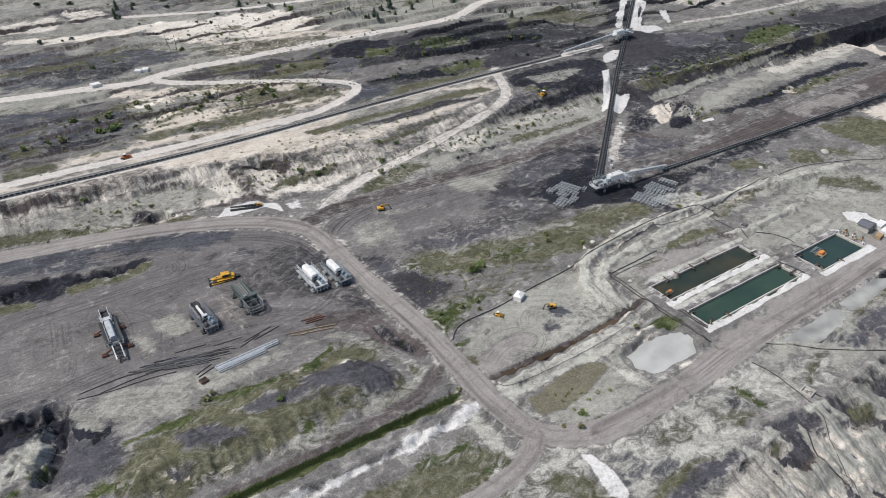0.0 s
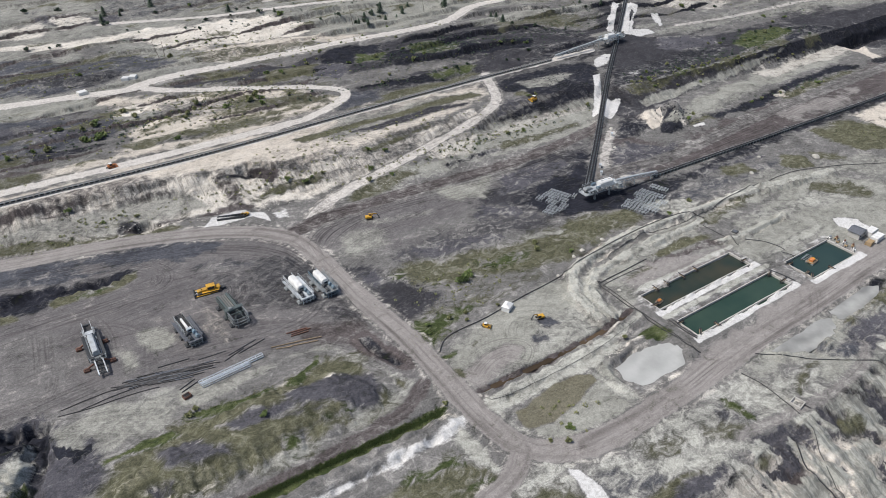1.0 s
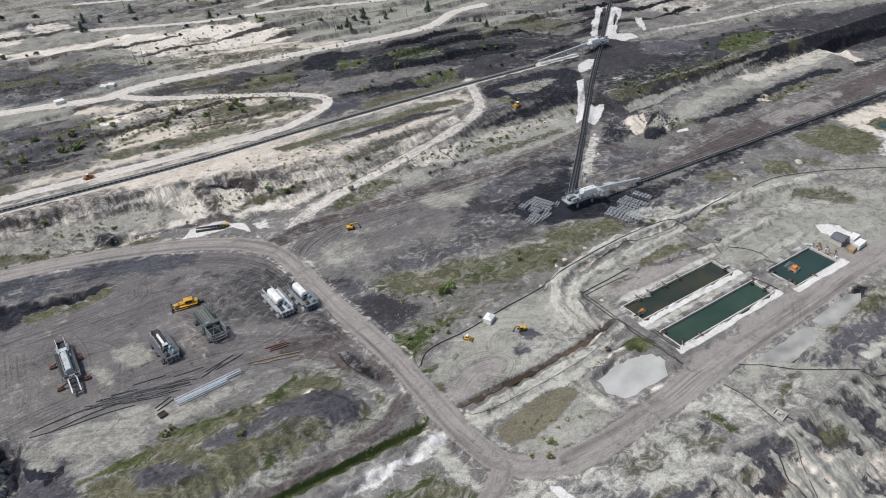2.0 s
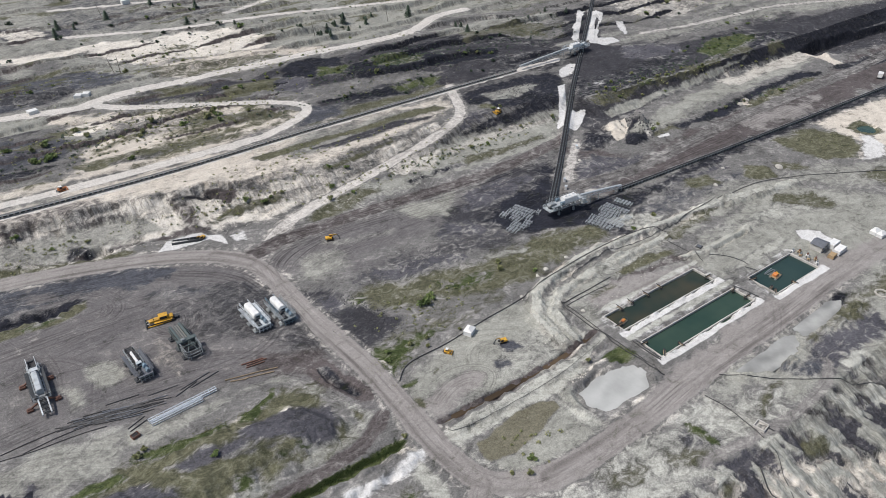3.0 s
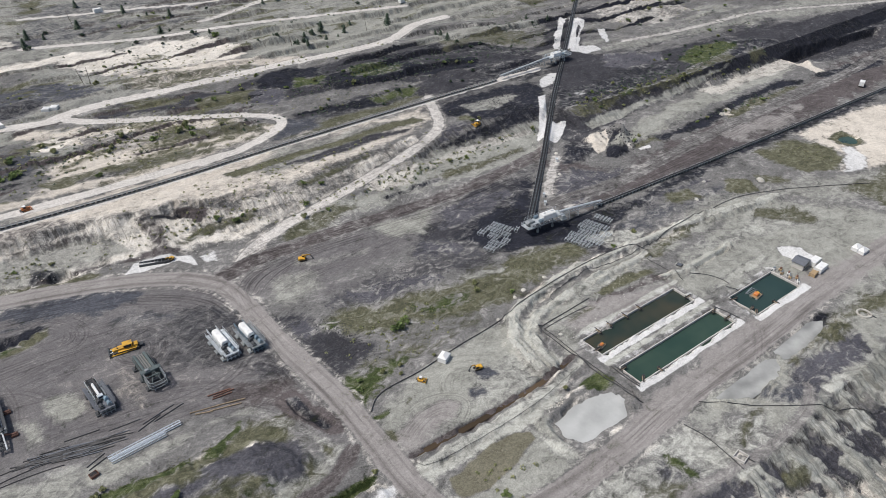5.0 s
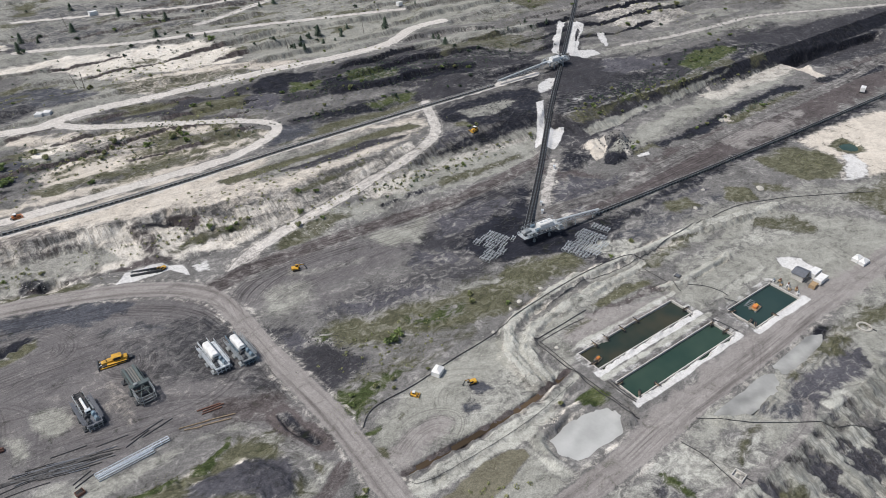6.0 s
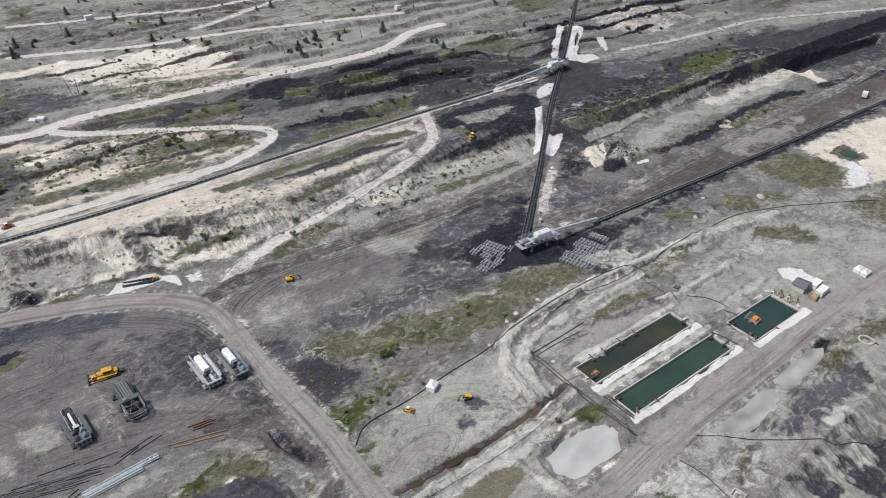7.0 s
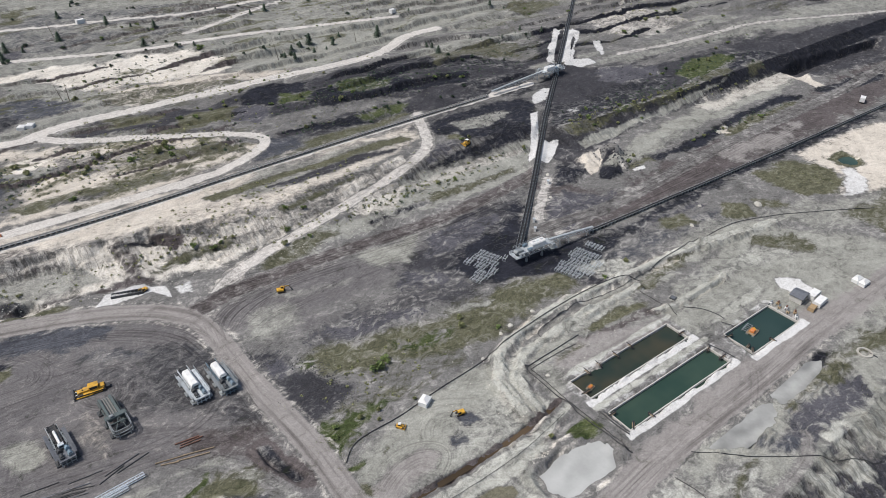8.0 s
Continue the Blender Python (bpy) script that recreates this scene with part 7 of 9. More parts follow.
# ---- parked drive stations in the yard ----
def pontoons(st, xs, ys, mat):
    for x in xs:
        for y in ys:
            bm = bmesh.new()
            box(bm, x - 0.55, x + 0.55, y - 0.9, y + 0.9, -0.15, 0.38, 0.1)
            bar(bm, (x, y, 0.3), (x * 0.72, y, 1.5), 0.28)
            tube(bm, (x, y - 0.5, 0.45), (x, y + 0.5, 0.45), 0.22, 8)
            part("skid_foot", bm, mat, st, "rusty brown skid foot" if mat is M_RUST else "")


def lattice(bm, x, y0, y1, z0, z1, n, w=0.12):
    """A side truss along y."""
    bar(bm, (x, y0, z0), (x, y1, z0), w)
    bar(bm, (x, y0, z1), (x, y1, z1), w)
    for k in range(n + 1):
        y = y0 + (y1 - y0) * k / n
        bar(bm, (x, y, z0), (x, y, z1), w * 0.8)
        if k < n:
            bar(bm, (x, y, z0 if k % 2 else z1), (x, y + (y1 - y0) / n, z1 if k % 2 else z0), w * 0.7)


def roof_house(st, half, y0, y1, z0, z1, mat, label):
    bm = bmesh.new()
    ring = [(-half, z0), (half, z0), (half, z1 - 0.55), (half * 0.6, z1), (-half * 0.6, z1), (-half, z1 - 0.55)]
    prism(bm, ring, y0, y1)
    bmesh.ops.bevel(bm, geom=[e for e in bm.edges], offset=0.06, segments=1, affect="EDGES")
    part("roof_hood", bm, mat, st, label)


def drive_station(place, turn, label, steel, deck, length, half, hood, front, feet, belt=None):
    """A parked belt drive: base frame, side trusses, belt trough, hood, front deck with motors, rails, stairs and a front cage.
    Local y runs from the front (0) to the rear."""
    st = thing("belt_drive_station", Matrix.Translation(place) @ Matrix.Rotation(turn, 4, "Z"), label, "drive station", "parked belt drive stations")
    pontoons(st, (-half - 0.55, half + 0.55), (front * 0.35, front + 0.9, length * 0.72), feet)
    bm = bmesh.new()
    for x in (-half, half):
        bar(bm, (x, 0.2, 1.1), (x, length * 0.8, 1.1), 0.35)
    for k in range(8):
        y = 0.4 + (length * 0.8 - 0.6) * k / 7
        bar(bm, (-half - 0.3, y, 1.0), (half + 0.3, y, 1.0), 0.2)
    part("base_frame", bm, steel, st)
    for s in (-1, 1):
        bm = bmesh.new()
        lattice(bm, s * half * 0.8, front, length, 1.3, 2.15, 8)
        part("side_truss", bm, steel, st)
        bm = bmesh.new()
        box(bm, s * (half + 0.5) - 0.42, s * (half + 0.5) + 0.42, front * 0.3, length * 0.86, 1.55, 1.63)
        part("side_walkway", bm, deck, st)
        bm = bmesh.new()
        o = s * (half + 0.9)
        rail(bm, [(o, front * 0.3, 1.62), (o, length * 0.86, 1.62)], 1.0, 1.3, 0.06)
        part("handrail", bm, deck, st)
    bm = bmesh.new()
    pts = [(-half * 0.55, 0.25), (-half * 0.25, 0.0), (half * 0.25, 0.0), (half * 0.55, 0.25), (half * 0.55, 0.18), (half * 0.25, -0.08), (-half * 0.25, -0.08), (-half * 0.55, 0.18)]
    prism(bm, [(u, 1.9 + v) for u, v in pts], front * 0.8, length + 0.3)
    part("belt_trough", bm, belt or M_BELT, st)
    for y in (length * 0.97, length * 0.9):
        bm = bmesh.new()
        tube(bm, (-half * 0.75, y, 1.7), (half * 0.75, y, 1.7), 0.28, 10)
        part("pulley", bm, M_DARK, st)
    if hood:
        roof_house(st, hood[2], hood[0], hood[1], 1.7, hood[3], hood[4], hood[5])
    # front deck
    bm = bmesh.new()
    box(bm, -half - 0.35, half + 0.35, 0.0, front, 1.5, 1.7, 0.04)
    part("front_deck", bm, deck, st)
    for k, (x, y, a, b, h) in enumerate(((-half * 0.6, front * 0.3, 0.5, 0.75, 1.0), (half * 0.6, front * 0.3, 0.5, 0.75, 1.0), (-half * 0.55, front * 0.75, 0.6, 0.5, 0.8), (half * 0.55, front * 0.72, 0.5, 0.55, 1.2))):
        bm = bmesh.new()
        box(bm, x - a, x + a, y - b, y + b, 1.7, 1.7 + h * 0.6, 0.08)
        tube(bm, (x, y - b * 0.8, 1.7 + h * 0.6), (x, y + b * 0.8, 1.7 + h * 0.6), a * 0.7, 10)
        part("drive_motor", bm, M_BLUE if k % 2 else M_DARK, st)
    bm = bmesh.new()
    box(bm, -half * 0.45, half * 0.45, front - 0.5, front + 0.5, 1.7, 2.95, 0.06)
    part("switch_cabin", bm, M_PALE, st)
    bm = bmesh.new()
    box(bm, -half * 0.3, half * 0.3, front - 0.53, front - 0.49, 2.25, 2.75)
    part("cabin_window", bm, M_GLASS, st)
    bm = bmesh.new()
    rail(bm, [(-half - 0.3, front, 1.7), (-half - 0.3, 0.05, 1.7), (half + 0.3, 0.05, 1.7), (half + 0.3, front, 1.7)], 1.05, 1.0, 0.07)
    part("front_rail", bm, deck, st)
    bm = bmesh.new()
    for s in (-1, -0.35, 0.35, 1):
        bar(bm, (s * half, 0.0, 0.05), (s * half, 0.0, 1.6), 0.2)
    bar(bm, (-half, 0, 0.6), (half, 0, 0.6), 0.16)
    part("front_cage", bm, steel, st)
    bm = bmesh.new()
    for k in range(6):
        box(bm, half + 0.4, half + 1.1, front * 0.5 + 0.24 * k, front * 0.5 + 0.24 * k + 0.22, 1.5 - 0.25 * k, 1.55 - 0.25 * k)
    bar(bm, (half + 1.1, front * 0.5, 2.4), (half + 1.1, front * 0.5 + 1.5, 0.9), 0.06)
    part("stair", bm, steel, st)
    return st


def set_down(x, y):
    return (x, y, on_ground(x, y) + 0.12)


drive_station(set_down(56.5, 148.4), radians(3), "pale grey parked belt drive with white hood and railed deck", M_PALE, M_PALE, 13.0, 1.6, (3.9, 10.2, 1.05, 3.4, M_WHITE, "white rounded roof hood"), 4.2, M_GREY)
drive_station(set_down(63.4, 147.1), radians(3), "blue-grey parked belt drive with a white hood and caged front", M_BLUE, M_GREY, 12.5, 1.55, (4.3, 10.0, 1.0, 3.4, M_WHITE, "white rounded roof hood"), 4.4, M_GREY)
drive_station(set_down(25.2, 147.9), radians(5), "dark grey parked belt drive with a narrow pale roof strip", M_GREY, M_SLATE, 12.5, 1.5, (5.0, 10.2, 0.34, 2.5, M_WHITE, "narrow pale roof strip"), 4.4, M_DARK)


def long_drive(place, turn):
    """The longest parked drive: pale roof house amidships, twin beams reaching forward, rusty skid feet."""
    st = thing("belt_drive_station", Matrix.Translation(place) @ Matrix.Rotation(turn, 4, "Z"), "long grey parked belt drive with pale roof, rusty feet", "drive station", "parked belt drive stations")
    for x, y in ((-3.2, 4.2), (3.0, 4.6), (-3.4, 13.6), (2.9, 13.2)):
        bm = bmesh.new()
        box(bm, x - 0.75, x + 0.75, y - 0.55, y + 0.55, -0.15, 0.5, 0.14)
        tube(bm, (x - 0.5, y, 0.5), (x + 0.5, y, 0.5), 0.35, 8)
        bar(bm, (x, y, 0.4), (x * 0.4, y, 1.4), 0.35)
        part("skid_foot", bm, M_RUST, st, "rusty brown skid foot")
    bm = bmesh.new()
    for x in (-1.3, 1.3):
        bar(bm, (x, 5.0, 1.2), (x, 19.5, 1.2), 0.4)
    for k in range(9):
        bar(bm, (-1.9, 5.4 + 1.7 * k, 1.1), (1.9, 5.4 + 1.7 * k, 1.1), 0.22)
    part("base_frame", bm, M_GREY, st)
    roof_house(st, 0.85, 6.6, 14.2, 1.5, 3.2, M_PALE, "pale sheet-metal roof house")
    for s in (-1, 1):
        bm = bmesh.new()
        box(bm, s * 1.75 - 0.4, s * 1.75 + 0.4, 5.0, 16.5, 1.5, 1.6)
        rail(bm, [(s * 2.1, 5.0, 1.6), (s * 2.1, 16.5, 1.6)], 1.0, 1.4, 0.06)
        part("side_walkway", bm, M_DARK, st)
        bm = bmesh.new()
        bar(bm, (s * 0.95, -0.3, 1.0), (s * 0.95, 6.5, 1.9), 0.3, 0.5)
        part("front_beam", bm, M_PALE, st)
        bm = bmesh.new()
        lattice(bm, s * 1.0, 14.4, 20.6, 1.4, 2.5, 5)
        part("rear_truss", bm, M_GREY, st)
    bm = bmesh.new()
    for k in range(8):
        bar(bm, (-0.95, 0.1 + 0.75 * k, 1.05 + 0.1 * k), (0.95, 0.1 + 0.75 * k, 1.05 + 0.1 * k), 0.16)
        if k % 2 == 0:
            tube(bm, (-0.5, 0.4 + 0.75 * k, 1.15 + 0.1 * k), (0.5, 0.4 + 0.75 * k, 1.15 + 0.1 * k), 0.22, 8)
    part("front_rollers", bm, M_DARK, st)
    bm = bmesh.new()
    box(bm, -2.0, 2.0, 4.6, 6.2, 1.6, 1.75)
    rail(bm, [(-2.0, 6.2, 1.75), (-2.0, 4.6, 1.75), (2.0, 4.6, 1.75), (2.0, 6.2, 1.75)], 1.0, 0.9, 0.06)
    part("front_deck", bm, M_GREY, st)
    for x in (-1.2, 1.2):
        bm = bmesh.new()
        tube(bm, (x, 4.9, 2.15), (x, 5.9, 2.15), 0.4, 10)
        part("drive_motor", bm, M_DARK, st)
    bm = bmesh.new()
    prism(bm, [(-0.8, 1.9), (-0.4, 1.65), (0.4, 1.65), (0.8, 1.9), (0.8, 1.8), (0.4, 1.55), (-0.4, 1.55), (-0.8, 1.8)], 14.4, 20.4)
    part("belt_trough", bm, M_BELT, st)
    for y in (17.6, 20.4):
        bm = bmesh.new()
        tube(bm, (-1.0, y, 1.8), (1.0, y, 1.8), 0.35, 10)
        part("pulley", bm, M_DARK, st)
    bm = bmesh.new()
    box(bm, -0.9, 0.9, 15.2, 16.6, 2.4, 2.55)
    bar(bm, (-1, 14.6, 2.5), (-1, 20.4, 3.0), 0.12)
    bar(bm, (1, 14.6, 2.5), (1, 20.4, 3.0), 0.12)
    part("rear_cover", bm, M_PALE, st)
    return st


long_drive(set_down(2.9, 149.4), radians(0))


def bow(a):
    """Half width of the blunt bow at an angle."""
    return 2.2 * math.copysign(abs(math.cos(a)) ** 0.45, math.cos(a))


def green_drive(place, turn):
    """Green drive: twin rails with a dusty belt between, a cross portal, and an open caged bow."""
    st = thing("belt_drive_station", Matrix.Translation(place) @ Matrix.Rotation(turn, 4, "Z"), "dark green parked belt drive with twin rails and caged bow", "drive station", "parked belt drive stations")
    pontoons(st, (-2.3, 2.3), (2.5, 6.5, 11.5), M_DARK)
    for s in (-1, 1):
        bm = bmesh.new()
        box(bm, s * 1.25 - 0.35, s * 1.25 + 0.35, 5.5, 14.0, 1.5, 2.5, 0.08)
        part("side_girder", bm, M_GREEN, st)
        bm = bmesh.new()
        bar(bm, (s * 1.9, 5.5, 2.3), (s * 1.9, 13.6, 2.3), 0.1)
        lattice(bm, s * 1.9, 5.5, 13.6, 1.2, 2.2, 7, 0.1)
        part("outer_truss", bm, M_GREEN, st)
        bm = bmesh.new()
        rail(bm, [(s * 2.0, 0.6, 1.9), (s * 2.0, 5.5, 1.9)], 1.1, 0.9, 0.09)
        part("bow_rail", bm, M_GREY, st)
    bm = bmesh.new()
    box(bm, -0.85, 0.85, 5.6, 14.2, 1.75, 1.9)
    part("belt", bm, M_DUSTY, st, "dusty conveyor belt between the girders")
    for x in (-0.3, 0.3):
        bm = bmesh.new()
        bar(bm, (x, 6, 2.1), (x, 14, 2.1), 0.14)
        part("guide_rail", bm, M_GREEN, st)
    bm = bmesh.new()
    for x in (-2.1, 2.1):
        box(bm, x - 0.4, x + 0.4, 4.8, 6.2, 0.4, 3.0, 0.06)
    box(bm, -2.5, 2.5, 4.8, 6.2, 2.5, 3.2, 0.1)
    part("cross_portal", bm, M_GREEN, st)
    bm = bmesh.new()
    for k in range(11):
        a0, a1 = math.pi * (k / 10 - 1), math.pi * ((k + 1) / 10 - 1)
        if k < 10:
            for z in (1.1, 2.0, 3.0):
                bar(bm, (bow(a0), 1.6 + 1.5 * math.sin(a0), z), (bow(a1), 1.6 + 1.5 * math.sin(a1), z), 0.14)
        if k % 2 == 0:
            bar(bm, (bow(a0), 1.6 + 1.5 * math.sin(a0), 0.3), (bow(a0), 1.6 + 1.5 * math.sin(a0), 3.0), 0.14)
    for x in (-2.2, 2.2):
        for z in (1.1, 2.0, 3.0):
            bar(bm, (x, 1.8, z), (x, 5.0, z), 0.14)
    part("bow_cage", bm, M_GREY, st)
    bm = bmesh.new()
    bar(bm, (-1.6, 0.6, 2.4), (0.4, 4.8, 2.9), 0.16)
    bar(bm, (0.9, 0.5, 2.2), (0.6, 4.8, 2.7), 0.16)
    bar(bm, (-2.1, 3.2, 2.9), (2.1, 2.9, 2.9), 0.2)
    part("cage_struts", bm, M_GREEN, st)
    bm = bmesh.new()
    box(bm, -1.9, 1.9, 0.8, 4.8, 0.9, 1.1)
    tube(bm, (-1.3, 3.0, 1.6), (1.3, 3.0, 1.6), 0.55, 12)
    part("bow_floor", bm, M_DARK, st)
    bm = bmesh.new()
    box(bm, 0.3, 1.4, 3.2, 4.6, 1.1, 2.2, 0.1)
    part("gear_box", bm, M_GREEN, st)
    bm = bmesh.new()
    box(bm, -1.4, -0.4, 5.0, 5.8, 3.2, 3.6, 0.08)
    part("portal_hoist", bm, M_GREY, st)
    return st


green_drive(set_down(37.7, 148.2), radians(4))


# ---- earth-moving machines ----
def track_unit(bm, x0, x1, y, w, h):
    """A crawler track along x with rounded ends and grousers."""
    r = h / 2
    ring = []
    for k in range(7):
        a = math.pi / 2 + math.pi * k / 6
        ring.append((x0 + r + r * math.cos(a), r + r * math.sin(a)))
    for k in range(7):
        a = -math.pi / 2 + math.pi * k / 6
        ring.append((x1 - r + r * math.cos(a), r + r * math.sin(a)))
    prism(bm, ring, y - w / 2, y + w / 2)
    n = round((x1 - x0) / 0.28)
    for k in range(n):
        x = x0 + r * 0.6 + (x1 - x0 - 1.2 * r) * k / max(1, n - 1)
        for z in (0.0, h - 0.02):
            box(bm, x - 0.05, x + 0.05, y - w / 2 - 0.02, y + w / 2 + 0.02, z - 0.03, z + 0.05)


def dozer(m, label, size=1.0, paint=None, group="bulldozers"):
    """A crawler dozer with blade towards plus x."""
    paint = paint or M_YELLOW
    d = thing("bulldozer", m @ Matrix.Scale(size, 4), label, "bulldozer", group)
    for s in (-1, 1):
        bm = bmesh.new()
        track_unit(bm, -2.3, 2.0, s * 1.05, 0.62, 1.15)
        tr = part("crawler_track", bm, M_TRACK, d)
        bm = bmesh.new()
        box(bm, -1.7, 1.4, s * 1.05 - 0.33, s * 1.05 + 0.33, 0.35, 0.75, 0.05)
        part("track_frame", bm, paint, tr)
        bm = bmesh.new()
        box(bm, -1.9, 1.2, s * 1.05 - 0.36, s * 1.05 + 0.36, 1.14, 1.24, 0.03)
        part("fender", bm, paint, d)
        bm = bmesh.new()
        bar(bm, (-0.2, s * 1.48, 0.55), (2.55, s * 1.48, 0.45), 0.26)
        part("push_arm", bm, paint, d)
        bm = bmesh.new()
        tube(bm, (1.4, s * 0.5, 1.45), (2.5, s * 0.6, 0.9), 0.09, 8)
        part("lift_ram", bm, M_PALE, d)
    bm = bmesh.new()
    prism(bm, [(0.0, 0.6), (2.0, 0.6), (2.05, 1.55), (1.7, 1.75), (0.0, 1.95)], -0.62, 0.62)
    bmesh.ops.bevel(bm, geom=list(bm.edges), offset=0.05, segments=1, affect="EDGES")
    part("engine_hood", bm, paint, d)
    bm = bmesh.new()
    box(bm, -2.1, 0.1, -0.95, 0.95, 0.6, 1.5, 0.08)
    part("body", bm, paint, d)
    bm = bmesh.new()
    box(bm, -1.15, 0.15, -0.8, 0.8, 1.5, 2.75, 0.12)
    cab = part("cab", bm, M_GLASS, d, "dark glazed cab")
    bm = bmesh.new()
    box(bm, -1.3, 0.3, -0.92, 0.92, 2.75, 2.92, 0.06)
    part("cab_roof", bm, M_WHITE if size < 0.9 else paint, cab)
    for x in (-1.15, 0.15):
        for s in (-1, 1):
            bm = bmesh.new()
            bar(bm, (x, s * 0.82, 1.45), (x, s * 0.82, 2.8), 0.12)
            part("cab_post", bm, paint, cab)
    bm = bmesh.new()
    box(bm, -2.2, -1.3, -0.8, 0.8, 1.5, 1.95, 0.1)
    part("fuel_tank", bm, paint, d)
    bm = bmesh.new()
    tube(bm, (1.2, 0.3, 1.75), (1.2, 0.3, 2.45), 0.09, 8)
    part("exhaust", bm, M_DARK, d)
    bm = bmesh.new()
    prism(bm, [(2.5, 0.05), (2.75, 0.1), (2.6, 0.7), (2.75, 1.35), (2.55, 1.35), (2.42, 0.7)], -1.85, 1.85)
    part("blade", bm, M_DARK if size > 0.9 else paint, d, "worn steel blade")
    bm = bmesh.new()
    box(bm, -3.0, -2.2, -0.7, 0.7, 0.7, 1.05, 0.05)
    for y in (-0.5, 0.5):
        bar(bm, (-2.9, y, 0.9), (-3.0, y, 0.15), 0.14)
    part("ripper", bm, M_DARK, d)
    return d


def excavator(m, label, size=1.0, reach=1.0, fold=0.0):
    """A crawler excavator, boom towards plus x."""
    e = thing("excavator", m @ Matrix.Scale(size, 4), label, "excavator", "excavators")
    for s in (-1, 1):
        bm = bmesh.new()
        track_unit(bm, -1.9, 1.9, s * 1.05, 0.6, 0.85)
        part("crawler_track", bm, M_TRACK, e)
    bm = bmesh.new()
    box(bm, -0.9, 0.9, -0.85, 0.85, 0.3, 0.8, 0.05)
    tube(bm, (0, 0, 0.8), (0, 0, 1.0), 0.7, 14)
    part("undercarriage", bm, M_DARK, e)
    bm = bmesh.new()
    prism(bm, [(-2.4, 1.0), (1.0, 1.0), (1.0, 1.55), (-0.4, 1.9), (-2.2, 1.95), (-2.45, 1.6)], -1.25, 1.25)
    bmesh.ops.bevel(bm, geom=list(bm.edges), offset=0.07, segments=1, affect="EDGES")
    part("engine_house", bm, M_YELLOW, e)
    bm = bmesh.new()
    box(bm, -2.55, -2.1, -1.2, 1.2, 0.95, 1.7, 0.12)
    part("counterweight", bm, M_DARK, e)
    bm = bmesh.new()
    box(bm, -0.3, 1.15, 0.35, 1.25, 1.2, 2.65, 0.1)
    cab = part("cab", bm, M_GLASS, e, "dark glazed cab")
    bm = bmesh.new()
    box(bm, -0.38, 1.22, 0.3, 1.3, 2.62, 2.74, 0.04)
    part("cab_roof", bm, M_YELLOW, cab)
    knee = (3.0 * reach, 3.6)
    tip = (5.0 * reach - fold, 2.2)
    bm = bmesh.new()
    bar(bm, (0.8, -0.1, 1.5), (1.9 * reach, -0.1, 3.3), 0.35, 0.5)
    bar(bm, (1.9 * reach, -0.1, 3.3), (knee[0] + 0.9, -0.1, 3.0), 0.32, 0.42)
    part("boom", bm, M_YELLOW, e)
    bm = bmesh.new()
    bar(bm, (knee[0] + 0.6, -0.1, 3.4), (tip[0], -0.1, 0.9), 0.28, 0.36)
    part("stick", bm, M_DARK, e)
    bm = bmesh.new()
    tube(bm, (1.2, -0.1, 1.6), (2.2 * reach, -0.1, 3.0), 0.09, 8)
    tube(bm, (2.2 * reach, -0.1, 3.6), (knee[0] + 0.7, -0.1, 3.6), 0.09, 8)
    part("rams", bm, M_PALE, e)
    bm = bmesh.new()
    x, z = tip[0], 0.9
    prism(bm, [(x + 0.2, z), (x + 0.45, z - 0.4), (x + 0.1, z - 0.85), (x - 0.45, z - 0.75), (x - 0.25, z - 0.5), (x - 0.2, z - 0.05)], -0.55, 0.4)
    part("bucket", bm, M_DARK, e, "worn steel bucket")
    return e


def ground_pose(x, y, turn, sink=0.03):
    return pose(x, y, on_ground(x, y) - sink, 0, 0, turn)


dozer(ground_pose(34.9, 169.0, 172) @ Matrix.Diagonal((1.35, 0.9, 0.68, 1)), "large yellow crawler dozer parked in the dark yard", 1.12)
dozer(ground_pose(91.4, 112.6, -50), "small dusty yellow dozer on pale sand", 0.45)
excavator(ground_pose(105.4, 107.4, 165), "yellow crawler excavator working on the pale sandy field", 0.52, 0.9)
excavator(ground_pose(92.2, 178.6, -20), "orange-yellow crawler excavator on the pit track", 0.62, 1.0)
dozer(ground_pose(194.5, 217.5, 190), "yellow dozer on the dark upper bench", 0.72)
dozer(ground_pose(27.5, 248.2, 10), "orange dozer standing beside the belt road", 0.62, M_ORANGE)
excavator(ground_pose(58.6, 203.5, 200), "small yellow excavator beside the black trench", 0.5, 0.9)


# ---- round the ponds ----
def pond_edge(key):
    """Plank edging of a pond, plank by plank, on short posts."""
    x0, x1, y0, y1 = PONDS[key]
    e = thing("pond_edging", pose(0, 0, 0), "weathered plank edging along a settling pond", "edging", "pond edgings")
    first = None
    corners = ((x0, y0, x1, y0), (x1, y0, x1, y1), (x1, y1, x0, y1), (x0, y1, x0, y0))
    r = random.Random(len(key))
    for ax, ay, bx, by in corners:
        length = math.hypot(bx - ax, by - ay)
        n = max(1, round(length / 2.4))
        turn = math.degrees(math.atan2(by - ay, bx - ax))
        for k in range(n):
            t = (k + 0.5) / n
            m = pose(ax + (bx - ax) * t, ay + (by - ay) * t, -0.02 + r.gauss(0, 0.02), 0, r.gauss(0, 0.6), turn + r.gauss(0, 0.6))
            if first is None:
                bm = bmesh.new()
                box(bm, -1.19, 1.19, -0.14, 0.14, -1.2, 0.06, 0.02)
                first = part("plank", bm, M_CONC, e)
                first.matrix_basis = m
            else:
                share("plank", first, e, m)
    return e


for key in PONDS:
    pond_edge(key)


